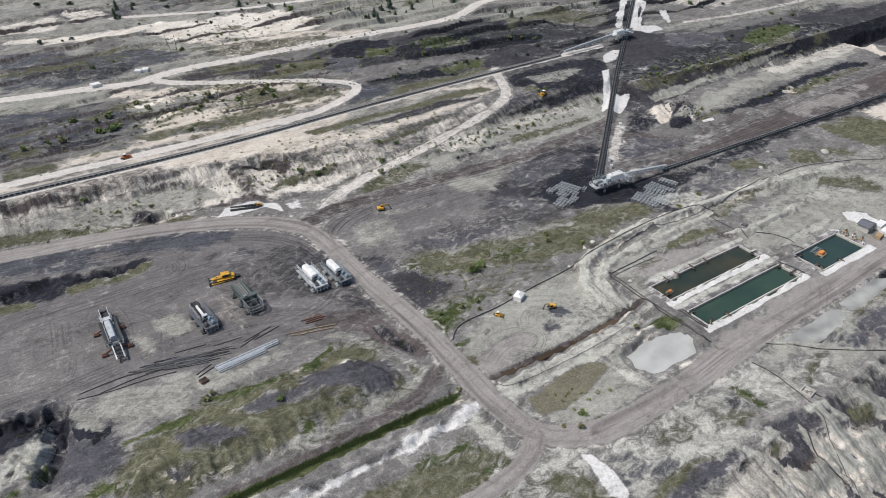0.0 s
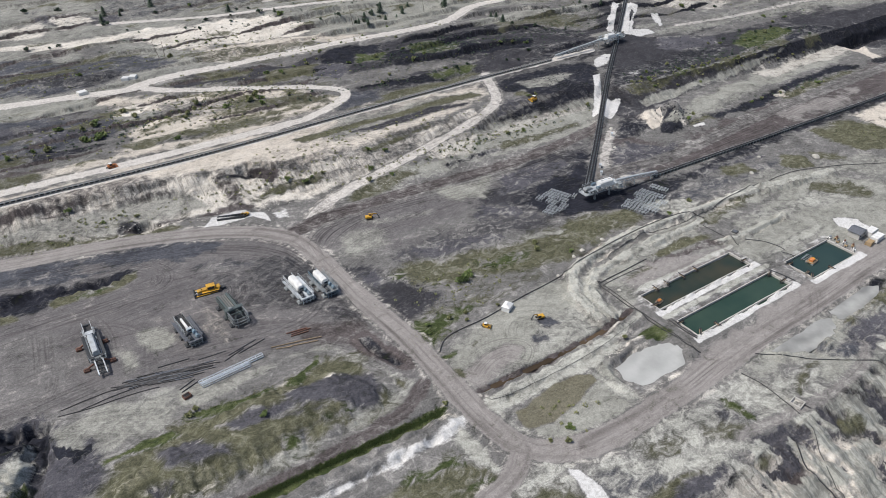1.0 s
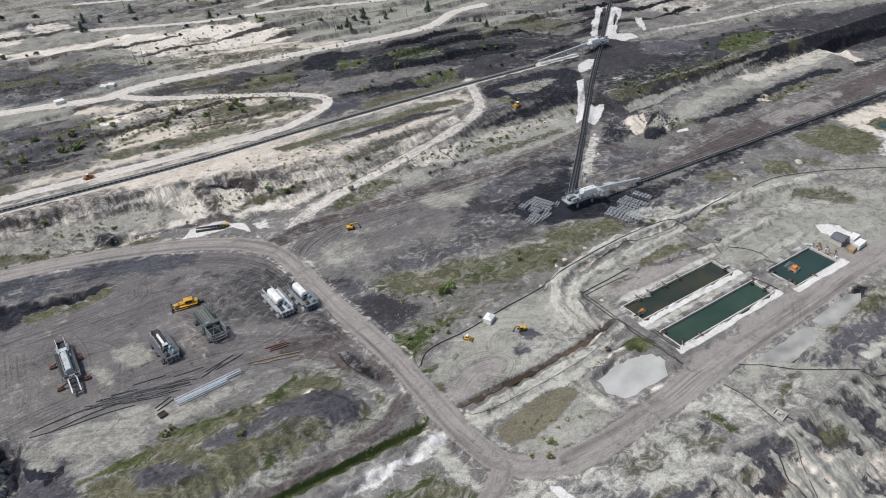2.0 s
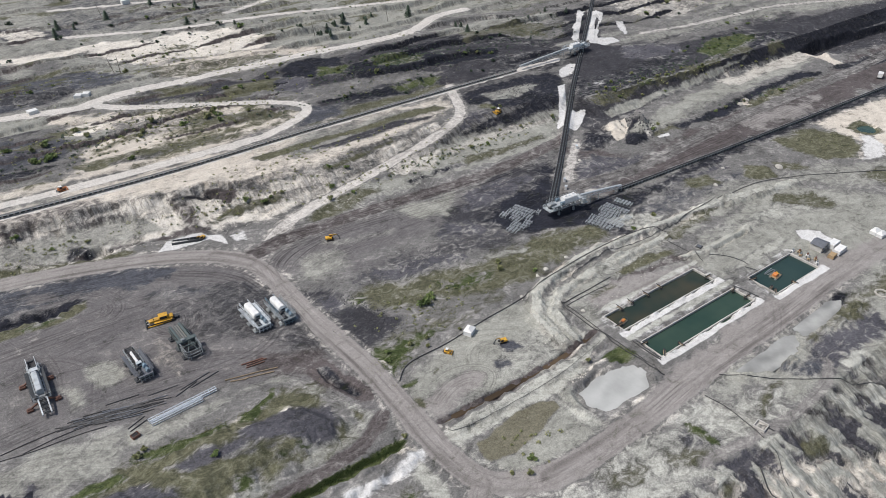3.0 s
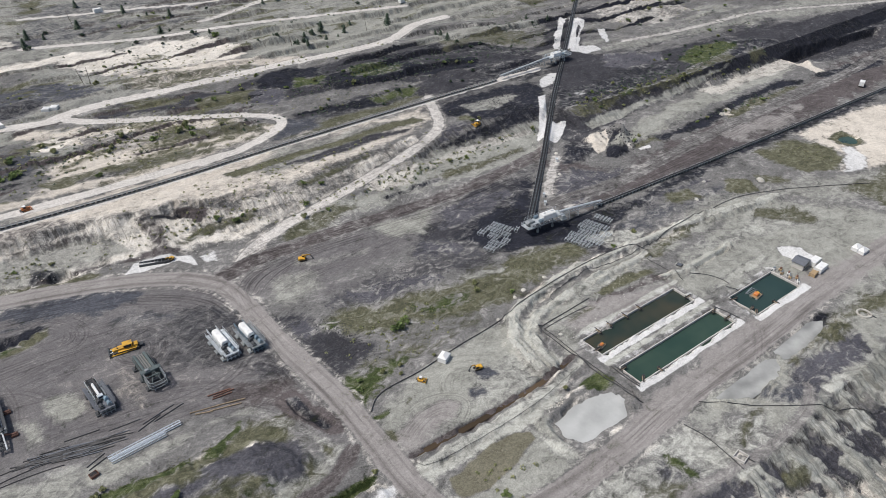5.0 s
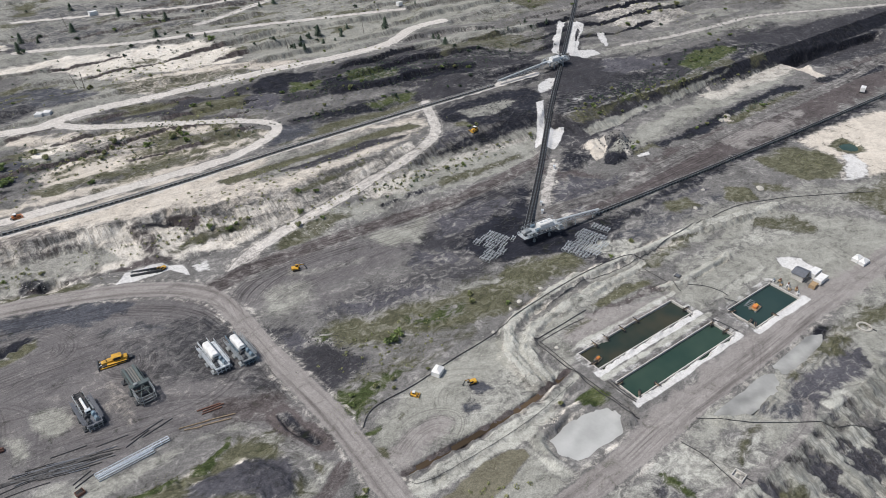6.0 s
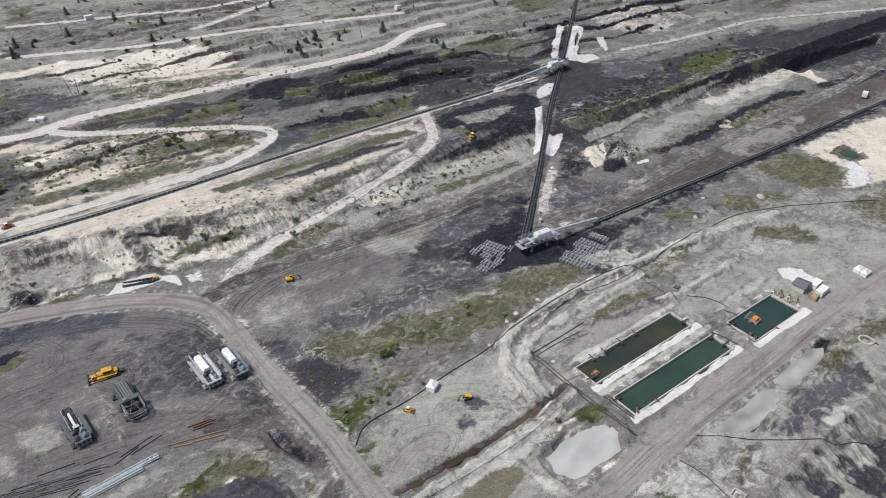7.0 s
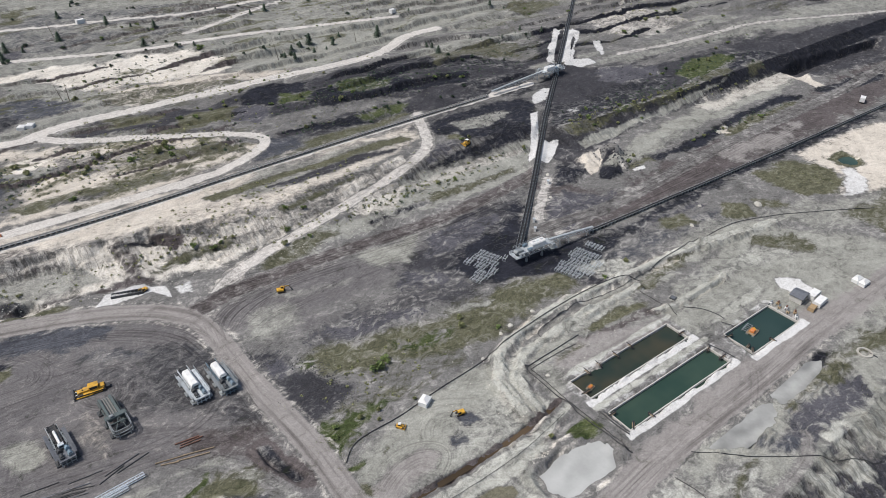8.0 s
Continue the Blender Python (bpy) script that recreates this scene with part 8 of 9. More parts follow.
def line_tube(name, pts, r, mat, label, category, group="", lift=0.12, n=8):
    """A pipe or hose that lies along the ground."""
    pts = rounded(list(pts), 2)
    fine = []
    for (ax, ay), (bx, by) in zip(pts, pts[1:]):
        k = max(1, int(math.hypot(bx - ax, by - ay) / 1.2))
        fine += [(ax + (bx - ax) * i / k, ay + (by - ay) * i / k) for i in range(k)]
    fine.append(pts[-1])
    p3 = [Vector((x, y, on_ground(x, y) + r * 0.6 + lift)) for x, y in fine]
    bm = bmesh.new()
    rings = []
    for i, p in enumerate(p3):
        d = (p3[min(i + 1, len(p3) - 1)] - p3[max(i - 1, 0)]).normalized()
        q = d.to_track_quat("Z", "Y").to_matrix()
        rings.append([bm.verts.new(p + q @ Vector((r * math.cos(2 * math.pi * k / n), r * math.sin(2 * math.pi * k / n), 0))) for k in range(n)])
    for a, b in zip(rings, rings[1:]):
        for k in range(n):
            bm.faces.new([a[k], a[(k + 1) % n], b[(k + 1) % n], b[k]])
    bm.faces.new(rings[0][::-1])
    bm.faces.new(rings[-1])
    return tagged(part(name, bm, mat, None, "", True), label, category, group)


def hose(label, r, *pts):
    line_tube("hose", pts, r, M_PIPE, label, "hose", "black hoses on the ground")


hose("long black hose along the bank of the sandy field", 0.105, (75.5, 111), (79, 114.6), (84, 115.6), (93, 115.3), (104, 117), (120, 118), (136, 121), (158, 122.8), (174, 122.8), (183, 121), (184.5, 117))
hose("black pipeline along the berm west of the ponds", 0.124, (128.8, 109.6), (129.0, 104), (128.7, 97.5), (128.8, 91.5), (129.2, 84), (129.4, 75.9), (130.2, 74))
hose("second black pipeline along the western berm", 0.093, (130.0, 108.6), (130.1, 104), (129.8, 97.5), (129.9, 90), (130.3, 82), (130.4, 75.5))
hose("black pipe running beside the northern pond bank", 0.112, (128.8, 109.6), (137, 110), (147, 110.5), (150, 110.6))
hose("thin black pipe beside the northern pond bank", 0.074, (130, 108.4), (140, 108.8), (147, 108.4))
hose("black hose along the pale northern bank", 0.093, (141, 116.3), (141.6, 118.2), (143.4, 119.1), (158, 120.6), (177, 118.5), (199, 120), (232, 121), (242, 120), (262, 112), (290, 96))
hose("black hose winding over pale sand north of the ponds", 0.093, (180, 114), (180.7, 103.6), (180, 100))
hose("black hose ending at the small pond", 0.093, (184.5, 101), (188, 98), (190, 93), (189.5, 90.5))
hose("black pipe across white washed slopes", 0.087, (132.4, 63.8), (134, 57), (132.2, 47.8))
hose("black hose across white washed slopes beyond the road", 0.081, (141.3, 66.2), (149.3, 58.4), (163.7, 48), (185, 36))
hose("thick black pipe down the eroded slope", 0.155, (125, 44.0), (123.0, 38.5), (123.8, 32))
hose("black hose down the eroded slope", 0.081, (131.5, 44.5), (127.5, 37.5), (126, 31), (124, 26))
hose("thin grey-black hose along the pale bank of the ditch", 0.043, (75.5, 92.5), (77, 89.4), (96, 89), (109, 89), (122, 91.2), (126, 92))


def float_raft(x, y, turn, label, big):
    """A small pump raft: floats, deck, orange pump house, frame and rails."""
    f = thing("pump_raft", pose(x, y, WATER_Z, 0, 0, turn) @ Matrix.Scale(1.0 if big else 0.62, 4), label, "raft", "pump rafts")
    for s in (-1, 1):
        bm = bmesh.new()
        tube(bm, (-1.8, s * 0.85, 0.05), (1.8, s * 0.85, 0.05), 0.35, 10)
        part("float", bm, M_GREY, f)
    bm = bmesh.new()
    for k in range(12):
        box(bm, -1.7 + 0.29 * k, -1.45 + 0.29 * k, -1.15, 1.15, 0.36, 0.44)
    part("deck", bm, M_TIMBER if big else M_WOOD, f)
    bm = bmesh.new()
    box(bm, -0.9, 0.5, -0.6, 0.6, 0.44, 1.2, 0.08)
    part("pump_house", bm, M_ORANGE, f, "orange painted pump cover")
    bm = bmesh.new()
    tube(bm, (0.5, 0.2, 0.8), (1.3, 0.2, 0.8), 0.28, 10)
    box(bm, 0.6, 1.2, -0.5, 0.0, 0.44, 0.95, 0.05)
    part("pump", bm, M_YELLOW, f)
    bm = bmesh.new()
    rail(bm, [(-1.7, -1.1, 0.44), (1.7, -1.1, 0.44), (1.7, 1.1, 0.44), (-1.7, 1.1, 0.44)], 0.8, 1.1, 0.05)
    part("handrail", bm, M_DARK, f)
    if big:
        bm = bmesh.new()
        for u in (1.2, 2.6):
            bar(bm, (-1.4, u, 0.4), (2.6, u, 0.4), 0.16)
            tube(bm, (-1.2, u, 0.05), (2.4, u, 0.05), 0.22, 8)
        for k in range(5):
            bar(bm, (-1.2 + 0.9 * k, 1.1, 0.45), (-1.2 + 0.9 * k, 2.7, 0.45), 0.12)
        part("side_frame", bm, M_GREY, f)
    return f


float_raft(191.6, 82.6, 8, "orange pump raft floating on the dark teal pond", True)
float_raft(138.4, 94.9, 12, "small orange and grey raft at the pond's end", False)
line_tube("discharge_hose", [(187, 90), (188.2, 87), (190, 85.5), (191.3, 84.2)], 0.12, M_PIPE, "black discharge hose between bank and raft", "hose", "black hoses on the ground", 0.5)


def jetty(x, y, turn, length, label):
    """A short inlet stand: two posts, a pipe and a plank."""
    j = thing("inlet_stand", pose(x, y, 0.05, 0, 0, turn), label, "pipe stand", "pond inlet stands")
    bm = bmesh.new()
    for s in (-0.3, 0.3):
        bar(bm, (length, s, -1.6), (length, s, 0.7), 0.12)
    part("post", bm, M_DARK, j)
    bm = bmesh.new()
    box(bm, -0.6, length + 0.2, -0.3, 0.3, 0.1, 0.18)
    part("plank", bm, M_WOOD, j)
    bm = bmesh.new()
    tube(bm, (-1.2, 0, 0.35), (length + 0.3, 0, 0.35), 0.13, 8)
    tube(bm, (length + 0.3, 0, 0.42), (length + 0.3, 0, -0.5), 0.13, 8)
    part("pipe", bm, M_PIPE, j)
    return j


for x, y, turn, length in ((141.5, 99.2, -90, 1.0), (146.0, 99.2, -90, 0.8), (152.5, 99.2, -90, 1.1), (158.5, 99.2, -90, 0.8), (174.4, 94.0, 180, 1.0), (135.2, 94.0, 0, 1.6), (135.2, 85.0, 0, 1.2), (136.6, 79.4, 40, 1.0), (143.0, 79.0, 90, 0.7), (175.4, 81.2, 180, 1.2), (174.8, 85.4, 200, 0.9), (183.6, 85.3, -10, 1.5), (184.2, 79.5, 10, 0.9), (184.0, 77.8, 30, 0.9), (192.5, 77.0, 90, 0.6)):
    jetty(x, y, turn, length, "small pipe inlet stand on the pond bank")
line_tube("sluice_pipe", [(133.6, 87.4), (133.4, 83), (133.8, 78.2)], 0.16, M_PIPE, "black pipe laid along the head of the green pond", "pipe", "pond pipes")
line_tube("sluice_pipe", [(134.3, 86.8), (134.2, 82), (134.4, 78.6)], 0.12, M_DARK, "dark steel pipe along the head of the green pond", "pipe", "pond pipes")
line_tube("sluice_pipe", [(176.2, 86.5), (177.2, 83), (177.6, 79)], 0.12, M_DARK, "dark steel pipe along the pond's far end", "pipe", "pond pipes")


# ---- huts, containers, tents ----
def hut(m, label):
    """Small works hut with a grey pitched roof."""
    h = thing("works_hut", m, label, "hut")
    bm = bmesh.new()
    prism(bm, [(-2.6, 0.0), (2.6, 0.0), (2.6, 2.3), (0, 3.1), (-2.6, 2.3)], -2.1, 2.1)
    part("wall", bm, M_CONC, h)
    for s in (-1, 1):
        bm = bmesh.new()
        vs = [bm.verts.new(p) for p in ((0, -2.4, 3.18), (s * 2.95, -2.4, 2.28), (s * 2.95, 2.4, 2.28), (0, 2.4, 3.18))]
        f = bm.faces.new(vs)
        bmesh.ops.recalc_face_normals(bm, faces=[f])
        r = bmesh.ops.extrude_face_region(bm, geom=[f])
        bmesh.ops.translate(bm, verts=[v for v in r["geom"] if isinstance(v, bmesh.types.BMVert)], vec=(0, 0, 0.14))
        bmesh.ops.recalc_face_normals(bm, faces=bm.faces)
        part("roof_slope", bm, M_SLATE, h)
    bm = bmesh.new()
    box(bm, -0.45, 0.45, -2.16, -2.1, 0.05, 2.0)
    part("door", bm, M_GREY, h)
    for x in (-1.7, 1.5):
        bm = bmesh.new()
        box(bm, x - 0.45, x + 0.45, -2.15, -2.1, 1.0, 1.8)
        part("window", bm, M_GLASS, h)
    return h


def container(m, label, mat, size, category="container", name="container"):
    """A box container with corner posts, ribbed sides and door bars."""
    l, w, hgt = size
    c = thing(name, m, label, category, "site containers")
    bm = bmesh.new()
    box(bm, -l / 2, l / 2, -w / 2, w / 2, 0.1, hgt, 0.04)
    n = round(l / 0.4)
    for k in range(n):
        x = -l / 2 + 0.25 + (l - 0.5) * k / (n - 1)
        for s in (-1, 1):
            box(bm, x - 0.07, x + 0.07, s * w / 2 - 0.03, s * w / 2 + 0.03, 0.25, hgt - 0.15)
        box(bm, x - 0.06, x + 0.06, -w / 2 + 0.1, w / 2 - 0.1, hgt - 0.01, hgt + 0.03)
    part("body", bm, mat, c)
    for x in (-l / 2, l / 2):
        for s in (-1, 1):
            bm = bmesh.new()
            box(bm, x - 0.08, x + 0.08, s * w / 2 - 0.08, s * w / 2 + 0.08, 0.0, hgt + 0.04)
            part("corner_post", bm, mat, c)
    bm = bmesh.new()
    for y in (-0.5, -0.15, 0.15, 0.5):
        tube(bm, (l / 2 + 0.06, y, 0.2), (l / 2 + 0.06, y, hgt - 0.1), 0.03, 6)
    part("door_bar", bm, M_GREY, c)
    return c


def frame_tent(m, label, l, w, eave, top):
    """A white tarpaulin tent with a hipped roof."""
    t = thing("frame_tent", m, label, "tent", "white tents")
    bm = bmesh.new()
    a = [bm.verts.new((x, y, 0)) for x, y in ((-l / 2, -w / 2), (l / 2, -w / 2), (l / 2, w / 2), (-l / 2, w / 2))]
    b = [bm.verts.new((v.co.x * 0.99, v.co.y * 0.99, eave)) for v in a]
    for k in range(4):
        bm.faces.new([a[k], a[(k + 1) % 4], b[(k + 1) % 4], b[k]])
    bm.faces.new(b)
    part("wall_sheet", bm, M_WHITE, t)
    bm = bmesh.new()
    e = [bm.verts.new((x * 1.06, y * 1.06, eave - 0.05)) for x, y in ((-l / 2, -w / 2), (l / 2, -w / 2), (l / 2, w / 2), (-l / 2, w / 2))]
    r = [bm.verts.new((-l * 0.22, 0, top)), bm.verts.new((l * 0.22, 0, top))]
    for q in ((e[0], e[1], r[1], r[0]), (e[1], e[2], r[1]), (e[2], e[3], r[0], r[1]), (e[3], e[0], r[0]), (e[3], e[2], e[1], e[0])):
        bm.faces.new(q)
    part("roof_sheet", bm, M_WHITE, t, "taut white roof sheet")
    bm = bmesh.new()
    for x in (-l / 2, l / 2):
        for y in (-w / 2, w / 2):
            bar(bm, (x, y, 0), (x, y, eave), 0.09)
    part("frame_pole", bm, M_PALE, t)
    return t


hut(ground_pose(215.6, 82.9, 6, 0.05) @ Matrix.Scale(0.86, 4), "small works hut with pale walls and grey roof")
container(ground_pose(220.4, 80.9, 4, 0.05), "white site container beside the works hut", M_WHITE, (4.6, 2.2, 1.7))
container(ground_pose(218.6, 77.9, 4, 0.05), "white site container on the bare yard", M_WHITE, (4.8, 2.2, 1.7))
container(ground_pose(214.2, 77.7, 8, 0.05), "tan timber-sided crate beside the containers", M_TIMBER, (2.6, 1.7, 1.3), "crate", "storage_crate")
frame_tent(ground_pose(239.2, 77.0, 0, 0.05), "white tarpaulin tent beside the haul road", 3.4, 2.0, 1.2, 2.0)
frame_tent(ground_pose(239.0, 74.8, 0, 0.05), "second white tarpaulin tent beside the haul road", 3.4, 2.0, 1.2, 2.0)
frame_tent(ground_pose(100.6, 115.4, 28, 0.05), "white tent beside the hose on the sandy field", 2.9, 2.3, 1.5, 2.2)
# the next three are low container boxes standing in for white tarpaulins
container(ground_pose(49.6, 318.6, 60, 0.05), "low white box for a tarpaulin on the far road's edge", M_WHITE, (3.0, 2.8, 1.5), "hut", "road_hut")
container(ground_pose(52.6, 318.2, 60, 0.05), "low white box for a tarpaulin on the far road's edge", M_WHITE, (3.0, 2.8, 1.5), "hut", "road_hut")
container(ground_pose(30.8, 311.5, 10, 0.05), "low white box for a tarpaulin beside the far road", M_WHITE, (3.6, 3.0, 1.4), "hut", "road_hut")
container(ground_pose(98, 420, 10, 0.05), "small white hut on the upper terrace", M_WHITE, (4.0, 2.2, 2.2), "hut", "road_hut")
container(ground_pose(251, 358, 10, 0.05), "small white hut on the upper road", M_WHITE, (3.2, 2.2, 2.2), "hut", "road_hut")


# pumps and crates at the end of the small pond
for k in range(7):
    x, y = 207.2 + (k % 2) * 1.5, 86.6 - 1.35 * k
    c = thing("pump_set", ground_pose(x, y, 5 * k, 0.02), "small pump set with pipes at the pond's end", "pump", "pump sets at the pond")
    bm = bmesh.new()
    box(bm, -0.6, 0.6, -0.4, 0.4, 0.0, 0.6, 0.06)
    part("base", bm, M_WHITE if k % 3 == 0 else M_TIMBER, c)
    bm = bmesh.new()
    tube(bm, (-0.3, 0, 0.85), (0.4, 0, 0.85), 0.27, 10)
    part("motor", bm, M_RUST if k % 2 else M_GREY, c)
    bm = bmesh.new()
    tube(bm, (-0.6, 0, 0.5), (-1.5, 0, 0.2), 0.1, 8)
    part("suction_pipe", bm, M_PIPE, c)


def box_truck(m, label):
    """A pale truck with a closed box."""
    t = thing("truck", m, label, "truck")
    bm = bmesh.new()
    box(bm, -2.6, 1.6, -1.15, 1.15, 0.9, 3.0, 0.06)
    part("cargo_box", bm, M_WHITE, t)
    bm = bmesh.new()
    prism(bm, [(1.7, 0.6), (3.3, 0.6), (3.3, 1.5), (2.9, 2.4), (1.7, 2.5)], -1.05, 1.05)
    cab = part("cab", bm, M_PALE, t)
    bm = bmesh.new()
    box(bm, 3.0, 3.14, -0.9, 0.9, 1.5, 2.2)
    part("windscreen", bm, M_GLASS, cab)
    bm = bmesh.new()
    box(bm, -2.6, 3.2, -0.5, 0.5, 0.55, 0.85)
    part("chassis", bm, M_DARK, t)
    for x in (-1.8, -0.7, 2.5):
        for s in (-1, 1):
            bm = bmesh.new()
            tube(bm, (x, s * 0.75, 0.5), (x, s * 1.1, 0.5), 0.5, 14)
            w = part("wheel", bm, M_TRACK, t)
            bm = bmesh.new()
            tube(bm, (x, s * 1.05, 0.5), (x, s * 1.12, 0.5), 0.25, 10)
            part("rim", bm, M_GREY, w)
    return t


box_truck(ground_pose(395.5, 152.5, 20, 0.03), "pale box truck standing on the dark pit floor")


# ---- stores beside the yard ----
def lying(name, mat, label, category, group, items, r):
    """Single pipes or logs on the ground: (x, y, x, y) each."""
    for ax, ay, bx, by in items:
        m = bmesh.new()
        za, zb = on_ground(ax, ay) + r, on_ground(bx, by) + r
        tube(m, (0, 0, 0), (bx - ax, by - ay, zb - za), r, 8)
        ob = tagged(part(name, m, mat, None, "", False), label, category, group)
        ob.matrix_basis = pose(ax, ay, za)


rng = random.Random(21)
for k in range(60):
    t = k / 60
    x, y = 8 + 15 * t + rng.gauss(0, 2.0), 142.6 - 3.2 * t + rng.gauss(0, 0.9)
    a, l = radians(-13 + rng.gauss(0, 5)), rng.uniform(5, 9)
    lying("pipe", M_PIPE if k % 5 else M_SLATE, "long black pipe lying in a loose heap", "pipe", "pipe heap at the yard's edge", [(x - l / 2 * math.cos(a), y - l / 2 * math.sin(a), x + l / 2 * math.cos(a), y + l / 2 * math.sin(a))], 0.13)
line_tube("hose", [(-8, 143.0), (0, 143.6), (8, 142.8), (16, 141.5)], 0.1, M_PIPE, "black hose trailing over the yard", "hose", "yard hoses", 0.05)
line_tube("hose", [(-4, 140.6), (4, 141.4), (12, 140.8), (18, 139.2)], 0.1, M_PIPE, "black hose trailing over the yard", "hose", "yard hoses", 0.05)
line_tube("hose", [(-9, 141.4), (-2, 139.9), (6, 139.6), (13, 138.2)], 0.1, M_PIPE, "black hose trailing over the yard", "hose", "yard hoses", 0.05)


def lattice_girder(ax, ay, bx, by, label):
    """A long steel girder lying flat: two chords a side, cross ties and diagonals."""
    length = math.hypot(bx - ax, by - ay)
    g = thing("steel_girder", ground_pose(ax, ay, math.degrees(math.atan2(by - ay, bx - ax)), 0.02), label, "girder", "steel girders by the yard")
    for y in (-0.42, 0.42):
        for z in (0.1, 0.75):
            bm = bmesh.new()
            bar(bm, (0, y, z), (length, y, z), 0.16)
            part("chord", bm, M_STEELBLUE, g)
    n = round(length / 0.9)
    bm = bmesh.new()
    bar(bm, (0, -0.42, 0.75), (0, 0.42, 0.75), 0.1)
    for y in (-0.42, 0.42):
        bar(bm, (0, y, 0.1), (0, y, 0.75), 0.1)
    first = part("cross_tie", bm, M_STEELBLUE, g)
    for k in range(1, n + 1):
        share("cross_tie", first, g, Matrix.Translation((length * k / n, 0, 0)))
    return g


lattice_girder(21.3, 133.7, 37.7, 134.9, "pale blue-grey lattice girder lying on bare ground")
lattice_girder(21.6, 132.5, 33.8, 133.4, "shorter pale blue-grey lattice girder lying on bare ground")
lying("log", M_RUST, "rust-red timber log lying on bare ground", "log", "logs by the yard", [(46.0, 139.4, 51.6, 138.6), (47.0, 138.4, 52.2, 138.0), (46.6, 137.7, 51.4, 137.2)], 0.18)
lying("log", M_WOOD, "weathered timber log lying on bare ground", "log", "logs by the yard", [(40.6, 136.6, 47.5, 134.8), (46.5, 135.2, 53.2, 133.2), (44.8, 134.4, 51.8, 132.4), (41.5, 135.4, 45.2, 134.0)], 0.16)
lying("pole", M_DARK, "dark pole lying on the yard's edge", "pole", "poles by the yard", [(30.5, 139.8, 38.5, 141.8), (33.0, 139.0, 40.5, 140.8), (29.0, 138.2, 34.8, 140.4), (14.5, 145.2, 22.0, 144.2), (23.5, 142.5, 30.5, 141.8), (16.8, 134.5, 21.0, 136.3), (17.0, 133.4, 21.5, 135.0)], 0.12)
c = thing("scrap_crate", ground_pose(17.6, 131.2, 15, 0.03), "rusty red steel scrap crate", "crate")
bm = bmesh.new()
for a, b, q, d in ((-0.9, 0.9, -0.7, -0.62), (-0.9, 0.9, 0.62, 0.7), (-0.9, -0.82, -0.7, 0.7), (0.82, 0.9, -0.7, 0.7)):
    box(bm, a, b, q, d, 0.0, 0.8)
box(bm, -0.9, 0.9, -0.7, 0.7, 0.0, 0.08)
part("tray", bm, M_RUST, c)
bm = bmesh.new()
for k in range(5):
    bar(bm, (-0.7 + 0.3 * k, -0.6, 0.3), (-0.5 + 0.25 * k, 0.6, 0.7), 0.12)
part("scrap", bm, M_DARK, c)

# long trench trough by the scarp
t = thing("steel_trough", ground_pose(54.0, 204.7, -18, 0.1), "long black open trough on white gravel", "trough")
bm = bmesh.new()
for s in (-1, 1):
    box(bm, -4.5, 4.5, s * 0.9 - 0.08, s * 0.9 + 0.08, 0.0, 0.9)
box(bm, -4.5, 4.5, -0.9, 0.9, 0.0, 0.1)
part("trough_body", bm, M_DARK, t)
bm = bmesh.new()
for k in range(9):
    bar(bm, (-4.2 + 1.05 * k, -0.95, 0.9), (-4.2 + 1.05 * k, 0.95, 0.9), 0.1)
part("cross_bar", bm, M_GREY, t)


# ---- rocks ----
def rock(x, y, r, label, seed):
    q = random.Random(seed)
    bm = bmesh.new()
    bmesh.ops.create_icosphere(bm, subdivisions=2, radius=r)
    for v in bm.verts:
        n = noise.noise(v.co * (0.9 / r) + Vector((seed, 0, 0)))
        v.co *= 1 + 0.5 * n
        v.co.z *= 0.62
    ob = tagged(part("boulder", bm, M_ROCK), label, "boulder", "boulders")
    ob.matrix_basis = pose(x, y, on_ground(x, y) + r * 0.12, 0, 0, q.uniform(0, 360))


for n, (x, y, r) in enumerate(((257.2, 122.8, 1.5), (122.6, 119.2, 0.6), (133, 124, 0.6), (137.5, 125.2, 0.8), (147, 126.2, 0.7), (304, 172, 1.2), (311, 173, 1.0), (211, 186, 0.9), (199, 172, 0.7), (132, 104, 0.6), (225, 128, 0.8), (239, 135, 0.7))):
    rock(x, y, r, "pale rounded boulder lying on bare ground", n)


# ---- small works ----
def basin(m, label, half, height, wall, mat, round_sides=4):
    """An open concrete box or ring."""
    b = thing("concrete_basin", m, label, "basin", "small basins")
    bm = bmesh.new()
    n = round_sides
    rings = []
    for r, z in ((half, -0.3), (half, height), (half - wall, height), (half - wall, 0.02)):
        rings.append([bm.verts.new((r * math.cos(2 * math.pi * (k + 0.5) / n), r * math.sin(2 * math.pi * (k + 0.5) / n), z)) for k in range(n)])
    for a, c in zip(rings, rings[1:]):
        for k in range(n):
            bm.faces.new([a[k], a[(k + 1) % n], c[(k + 1) % n], c[k]])
    bm.faces.new(rings[-1])
    part("wall", bm, mat, b)
    bm = bmesh.new()
    tube(bm, (half * 0.4, -half - 1.0, 0.3), (half * 0.4, -half * 0.5, 0.3), 0.12, 8)
    part("inlet_pipe", bm, M_PIPE, b)
    return b


basin(ground_pose(134.6, 50.2, 10, 0.05), "pale square concrete basin on washed ground", 1.9, 0.7, 0.3, M_CONC)
basin(ground_pose(207.8, 59.0, 0, 0.05), "pale round ring of stones round a small hollow", 2.1, 0.4, 0.5, M_ROCK, 14)
c = thing("shaft_hatch", ground_pose(185.6, 105.6, 12, 0.02), "small dark square shaft hatch on pale ground", "hatch")
bm = bmesh.new()
box(bm, -0.9, 0.9, -0.9, 0.9, 0.0, 0.35, 0.05)
part("rim", bm, M_DARK, c)
bm = bmesh.new()
